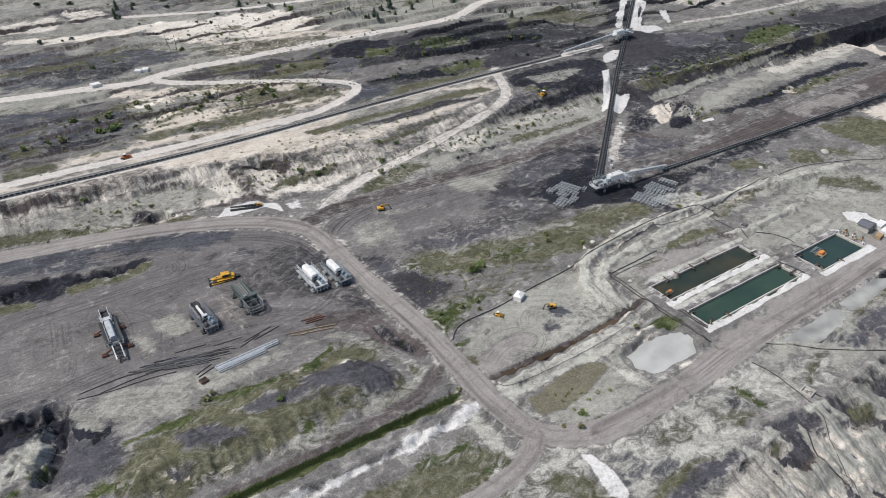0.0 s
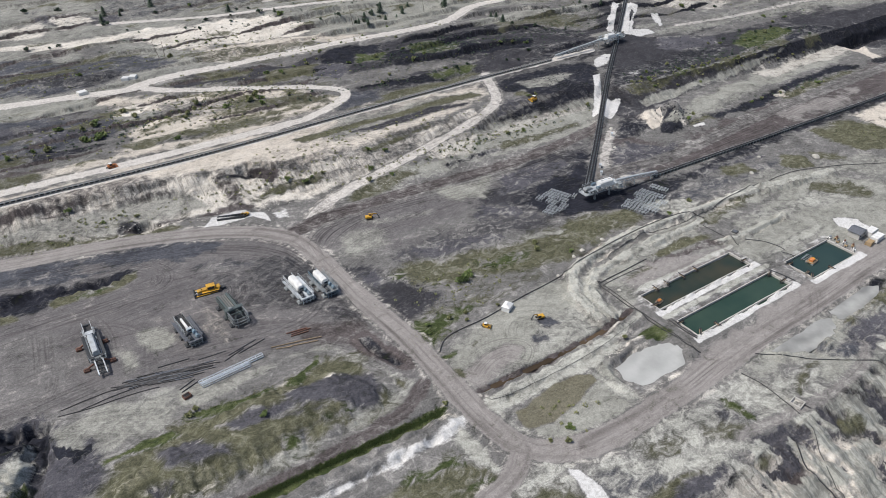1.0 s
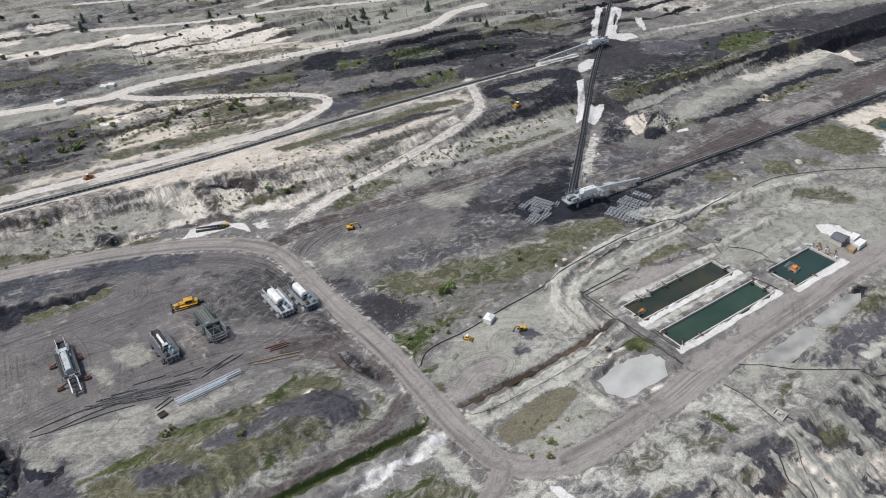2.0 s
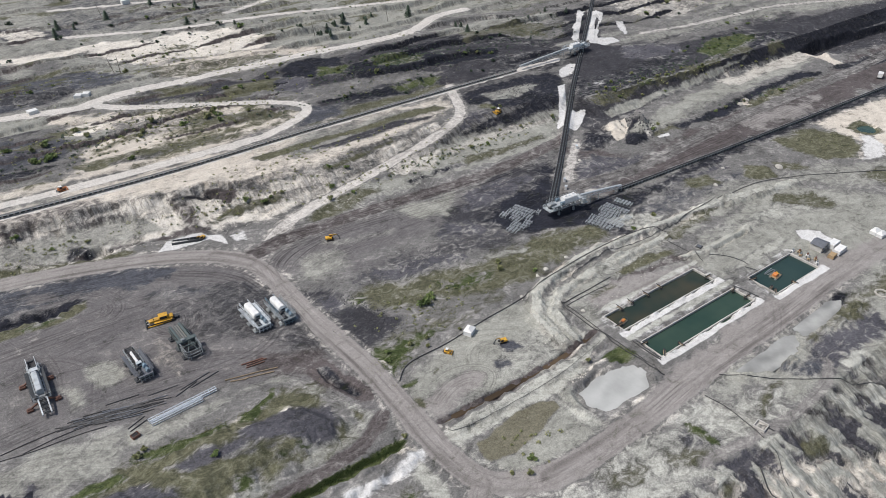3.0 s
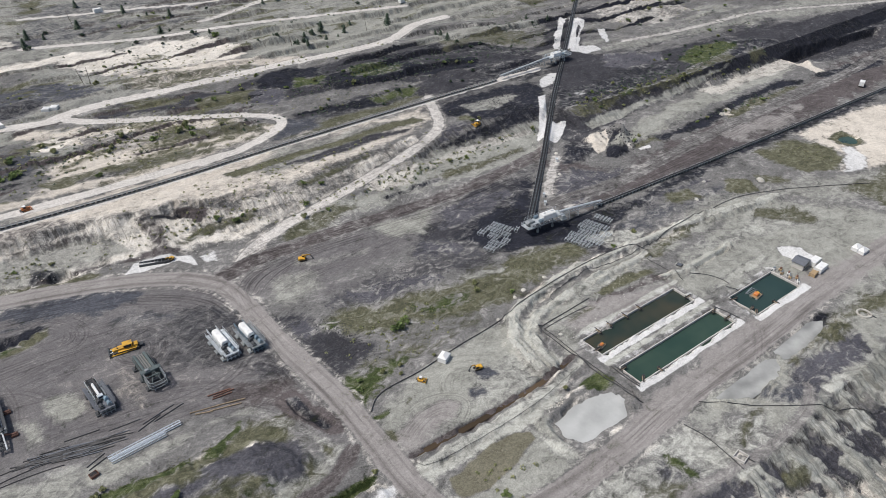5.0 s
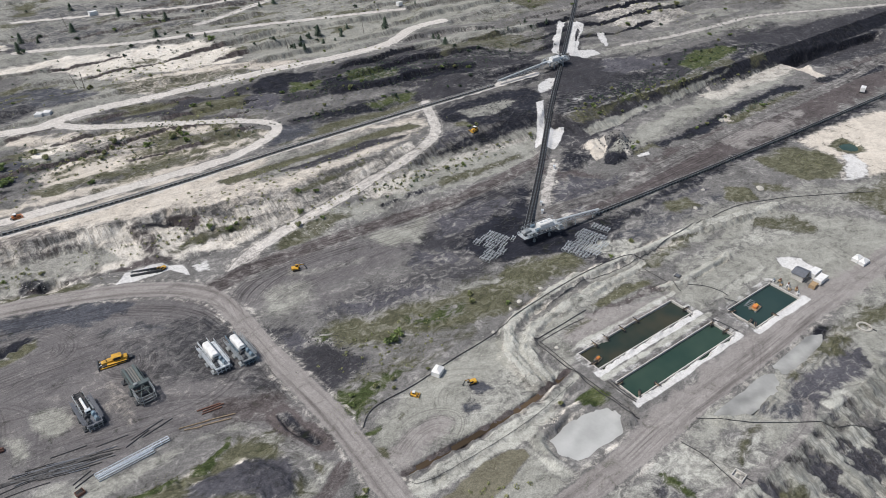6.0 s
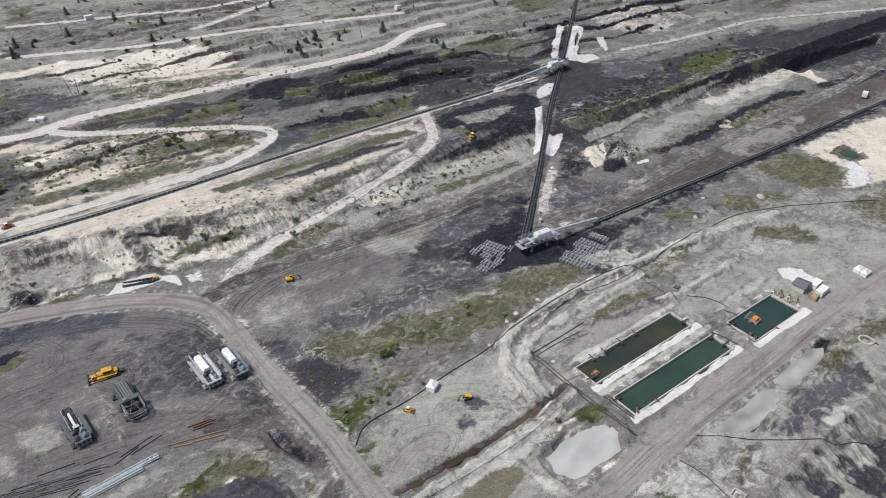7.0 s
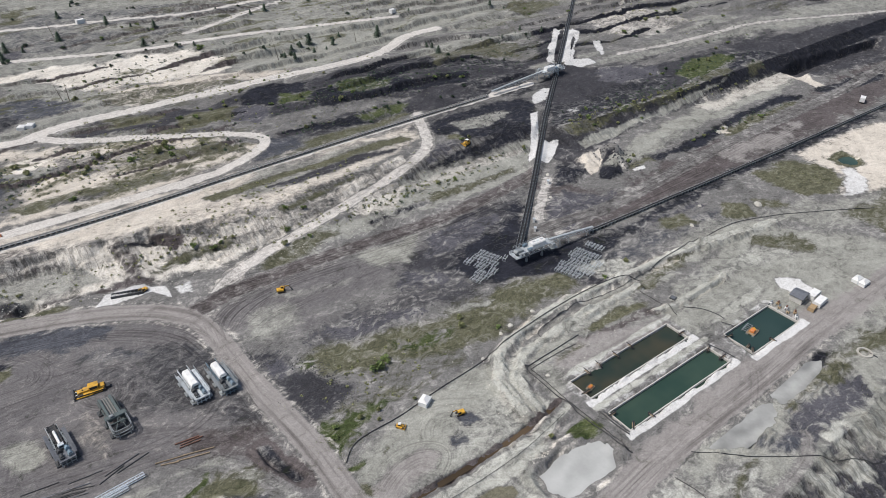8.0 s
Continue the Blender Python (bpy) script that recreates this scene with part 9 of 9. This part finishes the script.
box(bm, -0.7, 0.7, -0.7, 0.7, 0.36, 0.42, 0.02)
part("lid", bm, M_SLATE, c)
for x, y in ((206.0, 180.8), (182.0, 163.0), (178.2, 158.4)):
    c = thing("switch_cabinet", ground_pose(x, y, 40, 0.02), "small white switch cabinet beside the twin belts", "cabinet", "switch cabinets")
    bm = bmesh.new()
    box(bm, -0.6, 0.6, -0.4, 0.4, 0.0, 1.3, 0.04)
    part("body", bm, M_WHITE, c)
    bm = bmesh.new()
    box(bm, -0.7, 0.7, -0.5, 0.5, 1.3, 1.4)
    part("roof", bm, M_PALE, c)
bm = bmesh.new()
tube(bm, (323.5, 122, relief(np.array([323.5]), np.array([122.0]))[0] - 0.2), (323.5, 122, relief(np.array([323.5]), np.array([122.0]))[0] + 0.35), 5.0, 24)
tagged(part("water", bm, M_WATER_GREEN), "small dark green pool of water in pale sand", "water", kind="structure")


# rusty water standing in the ditch
bm = bmesh.new()
DITCH = rounded([(77, 94.6), (98, 93.8), (116, 94.2), (127, 95.8)])
sides = []
for (ax, ay), (bx, by) in zip(DITCH, DITCH[1:]):
    n = Vector((ay - by, bx - ax, 0)).normalized() * 0.75
    sides.append([bm.verts.new((ax + n.x, ay + n.y, -0.75)), bm.verts.new((ax - n.x, ay - n.y, -0.75))])
for (a, b), (c, d) in zip(sides, sides[1:]):
    bm.faces.new([b, d, c, a])
tagged(part("ditch_water", bm, M_WATER_DITCH), "rusty brown water standing in a narrow ditch", "water", kind="structure")


# settled mud in its beds
def mud_bed(outline, mat, label, z):
    line = rounded(outline + [outline[0]], 3)[:-1]
    cx, cy = sum(p[0] for p in line) / len(line), sum(p[1] for p in line) / len(line)
    px, py = np.array(line).T
    grow = 1.08 + 0.16 * fbm(px * 0.25, py * 0.5, 4, 5)
    line = [(cx + (x - cx) * g, cy + (y - cy) * g) for (x, y), g in zip(line, grow.tolist())]
    bm = bmesh.new()
    c = bm.verts.new((sum(p[0] for p in line) / len(line), sum(p[1] for p in line) / len(line), z))
    ring = [bm.verts.new((x, y, z)) for x, y in line]
    for a, b in zip(ring, ring[1:] + ring[:1]):
        bm.faces.new([c, a, b])
    bmesh.ops.recalc_face_normals(bm, faces=bm.faces)
    for f in bm.faces:
        if f.normal.z < 0:
            f.normal_flip()
    tagged(part("mud_bed", bm, mat), label, "mud", kind="structure")


mud_bed(MUD_BEDS[0], M_MUD_GREY, "smooth grey mud settled in a shallow bed", -0.12)
mud_bed(MUD_BEDS[1], M_MUD_GREY, "smooth grey mud settled in a shallow bed", -0.12)
mud_bed(MUD_BEDS[2], M_MUD_WHITE, "dried white mud settled in a square bed", -0.12)


# ---- plants ----
def clump(bm, centre, r, count, q, leaf, flat=0.8):
    """Small leaf faces spread through a ball."""
    for _ in range(count):
        d = Vector((q.gauss(0, 1), q.gauss(0, 1), q.gauss(0, 1))).normalized() * r * q.random() ** 0.45
        p = centre + Vector((d.x, d.y, d.z * flat))
        a, b = Vector((q.gauss(0, 1), q.gauss(0, 1), q.gauss(0, 0.6))).normalized(), Vector((q.gauss(0, 1), q.gauss(0, 1), q.gauss(0, 1))).normalized()
        s = leaf * q.uniform(0.6, 1.3)
        vs = [bm.verts.new(p + a * s), bm.verts.new(p + b * s * 0.7), bm.verts.new(p - a * s), bm.verts.new(p - b * s * 0.7)]
        bm.faces.new(vs)


def conifer(seed, height):
    q = random.Random(seed)
    t = thing("conifer", pose(0, 0, -60), "young dark green conifer on the mine bench", "tree", "conifers on the benches")
    bm = bmesh.new()
    tube(bm, (0, 0, -0.4), (0, 0, height * 0.95), 0.12, 7, 0.02)
    part("trunk", bm, M_BARK, t)
    bm = bmesh.new()
    levels = int(height * 3.2)
    for k in range(levels):
        z = height * (0.08 + 0.92 * k / levels)
        reach = height * 0.4 * (1 - k / levels) ** 0.85 + 0.12
        for j in range(8):
            a = 2 * math.pi * j / 8 + q.uniform(-0.35, 0.35)
            rr = reach * q.uniform(0.65, 1.15)
            for s in (0.35, 0.7, 1.0):
                p = Vector((math.cos(a) * rr * s, math.sin(a) * rr * s, z - 0.25 * rr * s))
                w = 0.16 * height / 4 + 0.08
                side = Vector((-math.sin(a), math.cos(a), 0)) * w
                out = Vector((math.cos(a), math.sin(a), -0.5)) * w * 1.3
                vs = [bm.verts.new(p - side), bm.verts.new(p + out), bm.verts.new(p + side), bm.verts.new(p - out * 0.6 + Vector((0, 0, 0.1)))]
                bm.faces.new(vs)
    part("crown", bm, M_CONIFER, t)
    return t


def shrub(seed, r, mat, label, group, name="bush"):
    q = random.Random(seed)
    t = thing(name, pose(0, 0, -60), label, "bush", group)
    bm = bmesh.new()
    for _ in range(5):
        a = q.uniform(0, 6.28)
        tube(bm, (0, 0, -0.3), (math.cos(a) * r * 0.5, math.sin(a) * r * 0.5, r * 0.8), 0.05, 5, 0.02)
    part("stems", bm, M_BARK, t)
    bm = bmesh.new()
    for _ in range(7):
        c = Vector((q.gauss(0, 0.42) * r, q.gauss(0, 0.42) * r, r * q.uniform(0.35, 0.95)))
        clump(bm, c, r * q.uniform(0.35, 0.55), 42, q, 0.17 * r + 0.05)
    part("crown", bm, mat, t)
    return t


rng = random.Random(33)
firs = [conifer(k, h) for k, h in enumerate((3.2, 4.2, 5.2))]
bushes = [shrub(10 + k, 1.0, m, lab, "bushes on the benches") for k, (m, lab) in enumerate(((M_LEAF, "small green bush on bare ground"), (M_DRYLEAF, "olive-green scrub bush on sandy ground"), (M_LEAF, "leafy green bush on bare ground"), (M_DRYLEAF, "dull olive bush on sandy ground")))]

darks = [shrub(30 + k, 1.0, M_CONIFER, "dense dark green bush on the upper terrace", "bushes on the terraces") for k in range(2)]


def plant(kinds, x, y, size):
    k = rng.choice(kinds)
    o = copy_thing(k, pose(x, y, on_ground(x, y) - 0.05, 0, 0, rng.uniform(0, 360)) @ Matrix.Scale(size, 4))
    o.scale = (size, size, size * rng.uniform(0.85, 1.15))
    return o


for x, y, s in ((83, 401, 1), (108, 409, 1), (116, 375, 0.9), (189, 342, 1.0), (183, 340.5, 0.8), (200, 337, 0.9), (169, 329, 1.0), (173, 326.5, 0.8), (224, 331.5, 1.2), (56, 390, 1), (59, 399, 0.9), (90, 434, 1), (136, 361, 0.8), (177, 338, 0.7), (194, 333, 0.6), (186, 331, 0.7), (207, 343, 0.6), (118, 402, 0.7), (128, 396, 0.8)):
    plant(firs, x, y, s)
for k in range(14):
    x = rng.uniform(60, 330)
    plant(firs, x, 396 + rng.gauss(0, 12) + 0.06 * (x - 60) + (44 if k % 3 == 0 else 0), rng.uniform(0.45, 0.95))
for k in range(10):
    plant(firs, rng.uniform(240, 330), rng.uniform(300, 380), rng.uniform(0.5, 0.9))
# bushes: spots with their spread
for cx, cy, sx, sy, count, lo, hi in ((22, 280, 16, 7, 16, 0.7, 1.9), (66, 272, 18, 6, 16, 0.6, 1.5), (95, 268, 14, 6, 12, 0.6, 1.5), (80, 345, 30, 8, 18, 0.5, 1.3), (150, 318, 40, 5, 14, 0.4, 1.0), (125, 300, 22, 6, 22, 0.6, 1.4), (175, 283, 25, 7, 26, 0.6, 1.5), (230, 275, 20, 8, 16, 0.6, 1.5), (150, 262, 22, 3, 12, 0.5, 1.3), (75, 214, 20, 3, 22, 0.4, 0.9), (150, 204, 35, 3, 34, 0.4, 1.1), (205, 205, 10, 4, 12, 0.6, 1.4), (300, 207, 40, 3, 34, 0.7, 1.6), (350, 222, 30, 6, 20, 0.7, 1.6), (400, 275, 30, 14, 24, 0.8, 2.2), (330, 330, 30, 20, 16, 0.7, 1.6), (330, 172, 26, 2, 14, 0.6, 1.3), (10, 222, 20, 3, 16, 0.4, 0.9), (40, 340, 40, 8, 16, 0.6, 1.4), (120, 395, 60, 10, 26, 0.5, 1.2), (230, 360, 30, 12, 16, 0.5, 1.1), (430, 240, 40, 8, 18, 0.7, 1.6)):
    for _ in range(round(count * 0.25)):
        plant(bushes, rng.gauss(cx, sx * 0.6), rng.gauss(cy, sy * 0.6), rng.uniform(lo, hi))
for k in range(40):
    x = rng.uniform(60, 400)
    plant(darks, x, rng.choice((392, 398, 430, 448, 362)) + rng.gauss(0, 3) + 0.05 * (x - 60), rng.uniform(0.6, 1.5))
SPOTS = (
    # dark bushes of the terraces, green bushes of the slopes, small scrub
    (darks, 1.5, ((24.8, 421), (40.1, 417.2), (82.1, 390.1), (57.8, 385.5), (55.6, 384.2), (183.2, 342), (190.3, 347), (202.2, 341.4), (163.1, 341.2), (170, 334.1), (173.5, 331), (19, 373), (225.8, 336.2))),
    (darks, 1.0, ((152.9, 340.8), (185.9, 337.7), (186.6, 331.5), (64, 373.9), (28, 369.9), (32.4, 370.7), (95.9, 360.9), (89.6, 362.5), (120.6, 375.2), (126.3, 373.6), (114, 366.2), (176.6, 290), (242.4, 293.2), (302.1, 300.3), (361.7, 269.8), (172.5, 255.6))),
    (bushes, 1.7, ((24.8, 271.8), (28.6, 270.7), (22.9, 272.8), (43.6, 279.5), (28.3, 281.6), (77.1, 269.3), (90.9, 275.1), (87.6, 271.1), (137.3, 356.2), (17, 283.6), (10.1, 271), (357.5, 276.4))),
    (bushes, 1.1, ((92.4, 270.6), (-2, 269.7), (9.4, 230.9), (103, 267.3), (54.3, 275.4), (53, 256.8), (62.3, 274.2), (65.8, 275.2), (6.5, 272.1), (81.1, 351), (90.6, 210.2), (83.5, 209.8), (78.4, 213), (112, 214.6), (117.2, 212.2), (112.8, 199.1), (142.2, 288.6), (124.1, 295.7), (117.8, 296.6), (109.7, 290.8), (103.9, 294.1), (176.5, 304.5))),
    (darks, 1.1, ((246.5, 286.9), (254.5, 288.6), (269.5, 280.6), (380, 269), (358.4, 234.5), (336.9, 228.2), (365.3, 229.4), (382.2, 231.4), (389.8, 224), (399, 210.1), (395.2, 214.1), (196.6, 286.3), (191.3, 262.4), (183.8, 261.2), (164.3, 247.9), (211.4, 258.5), (216.7, 256.3), (227.9, 261.1))),
    (bushes, 1.0, ((169.5, 203.5), (177.2, 201.8), (194.1, 220.3), (198.3, 220.2), (198, 206.7), (244.8, 207.8), (252.6, 209.2), (261.1, 213.5), (266.3, 198.8), (253.5, 201.6), (278, 216.6), (282.1, 198.2), (251.1, 176.7), (245.6, 175.3), (284.9, 171.3), (294.9, 173.2), (309, 172.8), (347.7, 201.5), (362.8, 202.4), (375.2, 203.6), (347, 222.2), (291, 206.4), (305.1, 208.4))),
)
for kinds, size, places in SPOTS:
    for x, y in places:
        plant(kinds, x, y, size * rng.uniform(0.8, 1.2))
for x, y, s in ((97.8, 133.6, 1.9), (100.4, 134.2, 1.4), (99.0, 132.2, 1.3), (126, 133, 1.1), (127.6, 136, 1.2), (103.5, 199.5, 1.3), (83, 71.5, 0.9), (80, 73.5, 0.7), (85.6, 73.8, 1.0), (118.2, 88.6, 0.9), (30, 112.5, 1.0), (16.5, 124.8, 1.1), (18.2, 126.2, 0.9), (88.5, 117.8, 0.8), (134, 127, 0.9), (189, 127, 1.1), (177, 125, 0.9), (99.5, 118.2, 0.7), (77, 119, 0.9), (78.5, 121.5, 0.8), (85, 121, 0.9), (90, 120.5, 0.8), (67, 95.5, 0.8)):
    plant(bushes, x, y, s)
for o in (*firs, *bushes, *darks):
    for c in list(o.children):
        bpy.data.objects.remove(c)
    bpy.data.objects.remove(o)


def tufts(name, label, mat, spots, q, height):
    """Uncountable low growth as one sheet of blades."""
    vs, fs = [], []
    for x, y, r, n in spots:
        for _ in range(n):
            px, py = q.gauss(x, r), q.gauss(y, r)
            z = on_ground(px, py)
            h, a = height * q.uniform(0.5, 1.3), q.uniform(0, 6.28)
            w = 0.07 + 0.16 * h
            for j in range(3):
                b = a + 2.1 * j
                dx, dy = math.cos(b) * w, math.sin(b) * w
                i = len(vs)
                vs += [(px - dy * 0.5, py + dx * 0.5, z - 0.05), (px + dy * 0.5, py - dx * 0.5, z - 0.05), (px + dx + dy * 0.2, py + dy - dx * 0.2, z + h), (px + dx * 0.4 - dy * 0.3, py + dy * 0.4 + dx * 0.3, z + h * 0.8)]
                fs.append((i, i + 1, i + 2, i + 3))
    me = bpy.data.meshes.new(name)
    me.from_pydata(vs, [], fs)
    me.materials.append(mat)
    return tagged(new(name, me), label, "grass", kind="stuff")


q = random.Random(8)
reed = [(-20 + 86 * k / 240, 99.6 - 3.2 * min(1, k / 84) - 2.0 * k / 240 + 0.2, 0.45, 24) for k in range(240)]
tufts("reeds", "green reeds growing in the drainage channel", M_REED, reed, q, 0.38)
low = []
for cx, cy, sx, sy, n in ((30, 123, 14, 2, 50), (98, 130, 12, 8, 90), (140, 132, 14, 5, 70), (78, 118, 4, 4, 40), (230, 50, 20, 6, 80), (295, 126, 8, 8, 50), (60, 290, 30, 12, 120), (170, 270, 40, 10, 160), (150, 202, 40, 3, 100), (20, 219, 30, 3, 80), (90, 335, 40, 10, 100), (370, 222, 25, 6, 60)):
    low += [(q.gauss(cx, sx * 0.6), q.gauss(cy, sy * 0.6), q.uniform(0.3, 0.9), 5) for _ in range(n)]
tufts("grass_tufts", "low olive grass and weeds on spoil ground", M_DRYLEAF, low, q, 0.22)



def scrub(name, label, mat, spots, q):
    """Low scattered scrub, too many to count: small clumps of leaf faces in one sheet."""
    vs, fs = [], []
    for cx, cy, sx, sy, n in spots:
        for _ in range(n):
            x, y, r = q.gauss(cx, sx * 0.6), q.gauss(cy, sy * 0.6), q.uniform(0.25, 0.75)
            z = on_ground(x, y)
            for _ in range(16):
                d = Vector((q.gauss(0, 1), q.gauss(0, 1), abs(q.gauss(0, 0.8)))).normalized() * r * q.random() ** 0.4
                a = Vector((q.gauss(0, 1), q.gauss(0, 1), q.gauss(0, 0.5))).normalized() * (0.12 + 0.22 * r)
                b = Vector((q.gauss(0, 1), q.gauss(0, 1), q.gauss(0, 1))).normalized() * (0.1 + 0.16 * r)
                c = Vector((x, y, z)) + d
                i = len(vs)
                vs += [tuple(c + a), tuple(c + b), tuple(c - a), tuple(c - b)]
                fs.append((i, i + 1, i + 2, i + 3))
    me = bpy.data.meshes.new(name)
    me.from_pydata(vs, [], fs)
    me.materials.append(mat)
    return tagged(new(name, me), label, "scrub", kind="stuff")


scrub("olive_scrub", "scattered olive scrub on sandy mine slopes", M_DRYLEAF, ((60, 275, 55, 16, 330), (110, 226, 50, 8, 90), (75, 214, 30, 5, 70), (150, 205, 45, 5, 110), (90, 342, 45, 12, 90), (140, 312, 50, 8, 60), (300, 206, 45, 4, 90), (10, 222, 25, 4, 50), (230, 380, 60, 20, 90), (100, 132, 16, 9, 50), (90, 78, 6, 5, 14), (400, 290, 40, 25, 70), (20, 335, 30, 12, 60)), q)
scrub("green_scrub", "scattered dark green scrub on coal slopes", M_CONIFER, ((60, 278, 50, 14, 130), (110, 352, 60, 10, 90), (185, 284, 40, 12, 260), (270, 284, 40, 14, 120), (300, 212, 50, 5, 160), (160, 203, 40, 4, 60), (360, 224, 40, 8, 80), (230, 276, 25, 10, 50), (420, 250, 50, 14, 60), (330, 174, 30, 2, 40), (140, 262, 25, 3, 40), (25, 272, 20, 8, 40), (300, 310, 30, 20, 40)), q)

# dead poles on the upper bench
for x, y, h, tilt, turn in ((69, 338, 8, 14, 200), (71.5, 337, 8, -2, 40), (82, 407, 8, 12, 200), (165, 328, 9, 16, 215), (211.6, 333, 7, 10, 200)):
    bm = bmesh.new()
    tube(bm, (0, 0, -0.5), (0, 0, h), 0.14, 7, 0.08)
    ob = tagged(part("bare_pole", bm, M_BARK), "bare leaning wooden pole on the upper bench", "pole", "bare poles")
    ob.matrix_basis = pose(x, y, on_ground(x, y), 0, 0, turn) @ pose(0, 0, 0, 0, tilt, 0)


# ---- loose rubble ----
def rubble(name, label, mat, spots, lines, q):
    """Uncountable clods and stones in one sheet, each a rough eight-sided lump."""
    vs, fs = [], []

    def lump(x, y, r):
        z, i = on_ground(x, y), len(vs)
        a = q.uniform(0, 1.57)
        for k in range(4):
            rr = r * q.uniform(0.7, 1.3)
            vs.append((x + rr * math.cos(a + 1.57 * k), y + rr * math.sin(a + 1.57 * k), z + r * q.uniform(-0.2, 0.3)))
        vs.extend(((x + q.gauss(0, 0.2) * r, y + q.gauss(0, 0.2) * r, z + r * q.uniform(0.6, 1.0)), (x, y, z - r)))
        for k in range(4):
            fs.extend(((i + k, i + (k + 1) % 4, i + 4), (i + (k + 1) % 4, i + k, i + 5)))

    for cx, cy, sx, sy, n, r in spots:
        for _ in range(n):
            lump(q.gauss(cx, sx * 0.6), q.gauss(cy, sy * 0.6), r * q.uniform(0.4, 1.0) ** 2)
    for pts, wide, n, r in lines:
        for _ in range(n):
            k = q.randrange(len(pts) - 1)
            s = q.random()
            lump(pts[k][0] * (1 - s) + pts[k + 1][0] * s + q.gauss(0, wide), pts[k][1] * (1 - s) + pts[k + 1][1] * s + q.gauss(0, wide), r * q.uniform(0.4, 1.0) ** 2)
    me = bpy.data.meshes.new(name)
    me.from_pydata(vs, [], fs)
    me.materials.append(mat)
    return tagged(new(name, me), label, "rubble", kind="stuff")


M_COALROCK = worn("coal_rock", (0.03, 0.03, 0.035), (0.1, 0.1, 0.11), 0.5, 0.9, 0, 0.2, 0.1)
rubble("coal_rubble", "dark broken coal and shale lumps", M_COALROCK, ((82, 137, 5, 8, 1500, 0.26), (112, 152, 16, 6, 1800, 0.22), (243, 180, 6, 8, 300, 0.6), (165, 150, 14, 14, 300, 0.2), (220, 230, 16, 10, 300, 0.45), (300, 230, 30, 14, 300, 0.5)), (), q)
rubble("pale_rubble", "pale clods and stones scattered on dry ground", M_ROCK, ((140, 110, 40, 9, 250, 0.2), (112, 86, 3, 1, 60, 0.3)), (([(118, 98), (120, 110), (127, 118), (136, 121), (151, 123), (169, 122.5), (184, 122), (215, 119)], 0.9, 300, 0.3), ([(76, 91), (98, 90.3), (118, 90.8), (128, 93)], 0.8, 40, 0.15), ([(20, 218), (45, 209), (82, 203), (115, 193), (145, 197), (213, 196)], 1.5, 300, 0.3)), q)
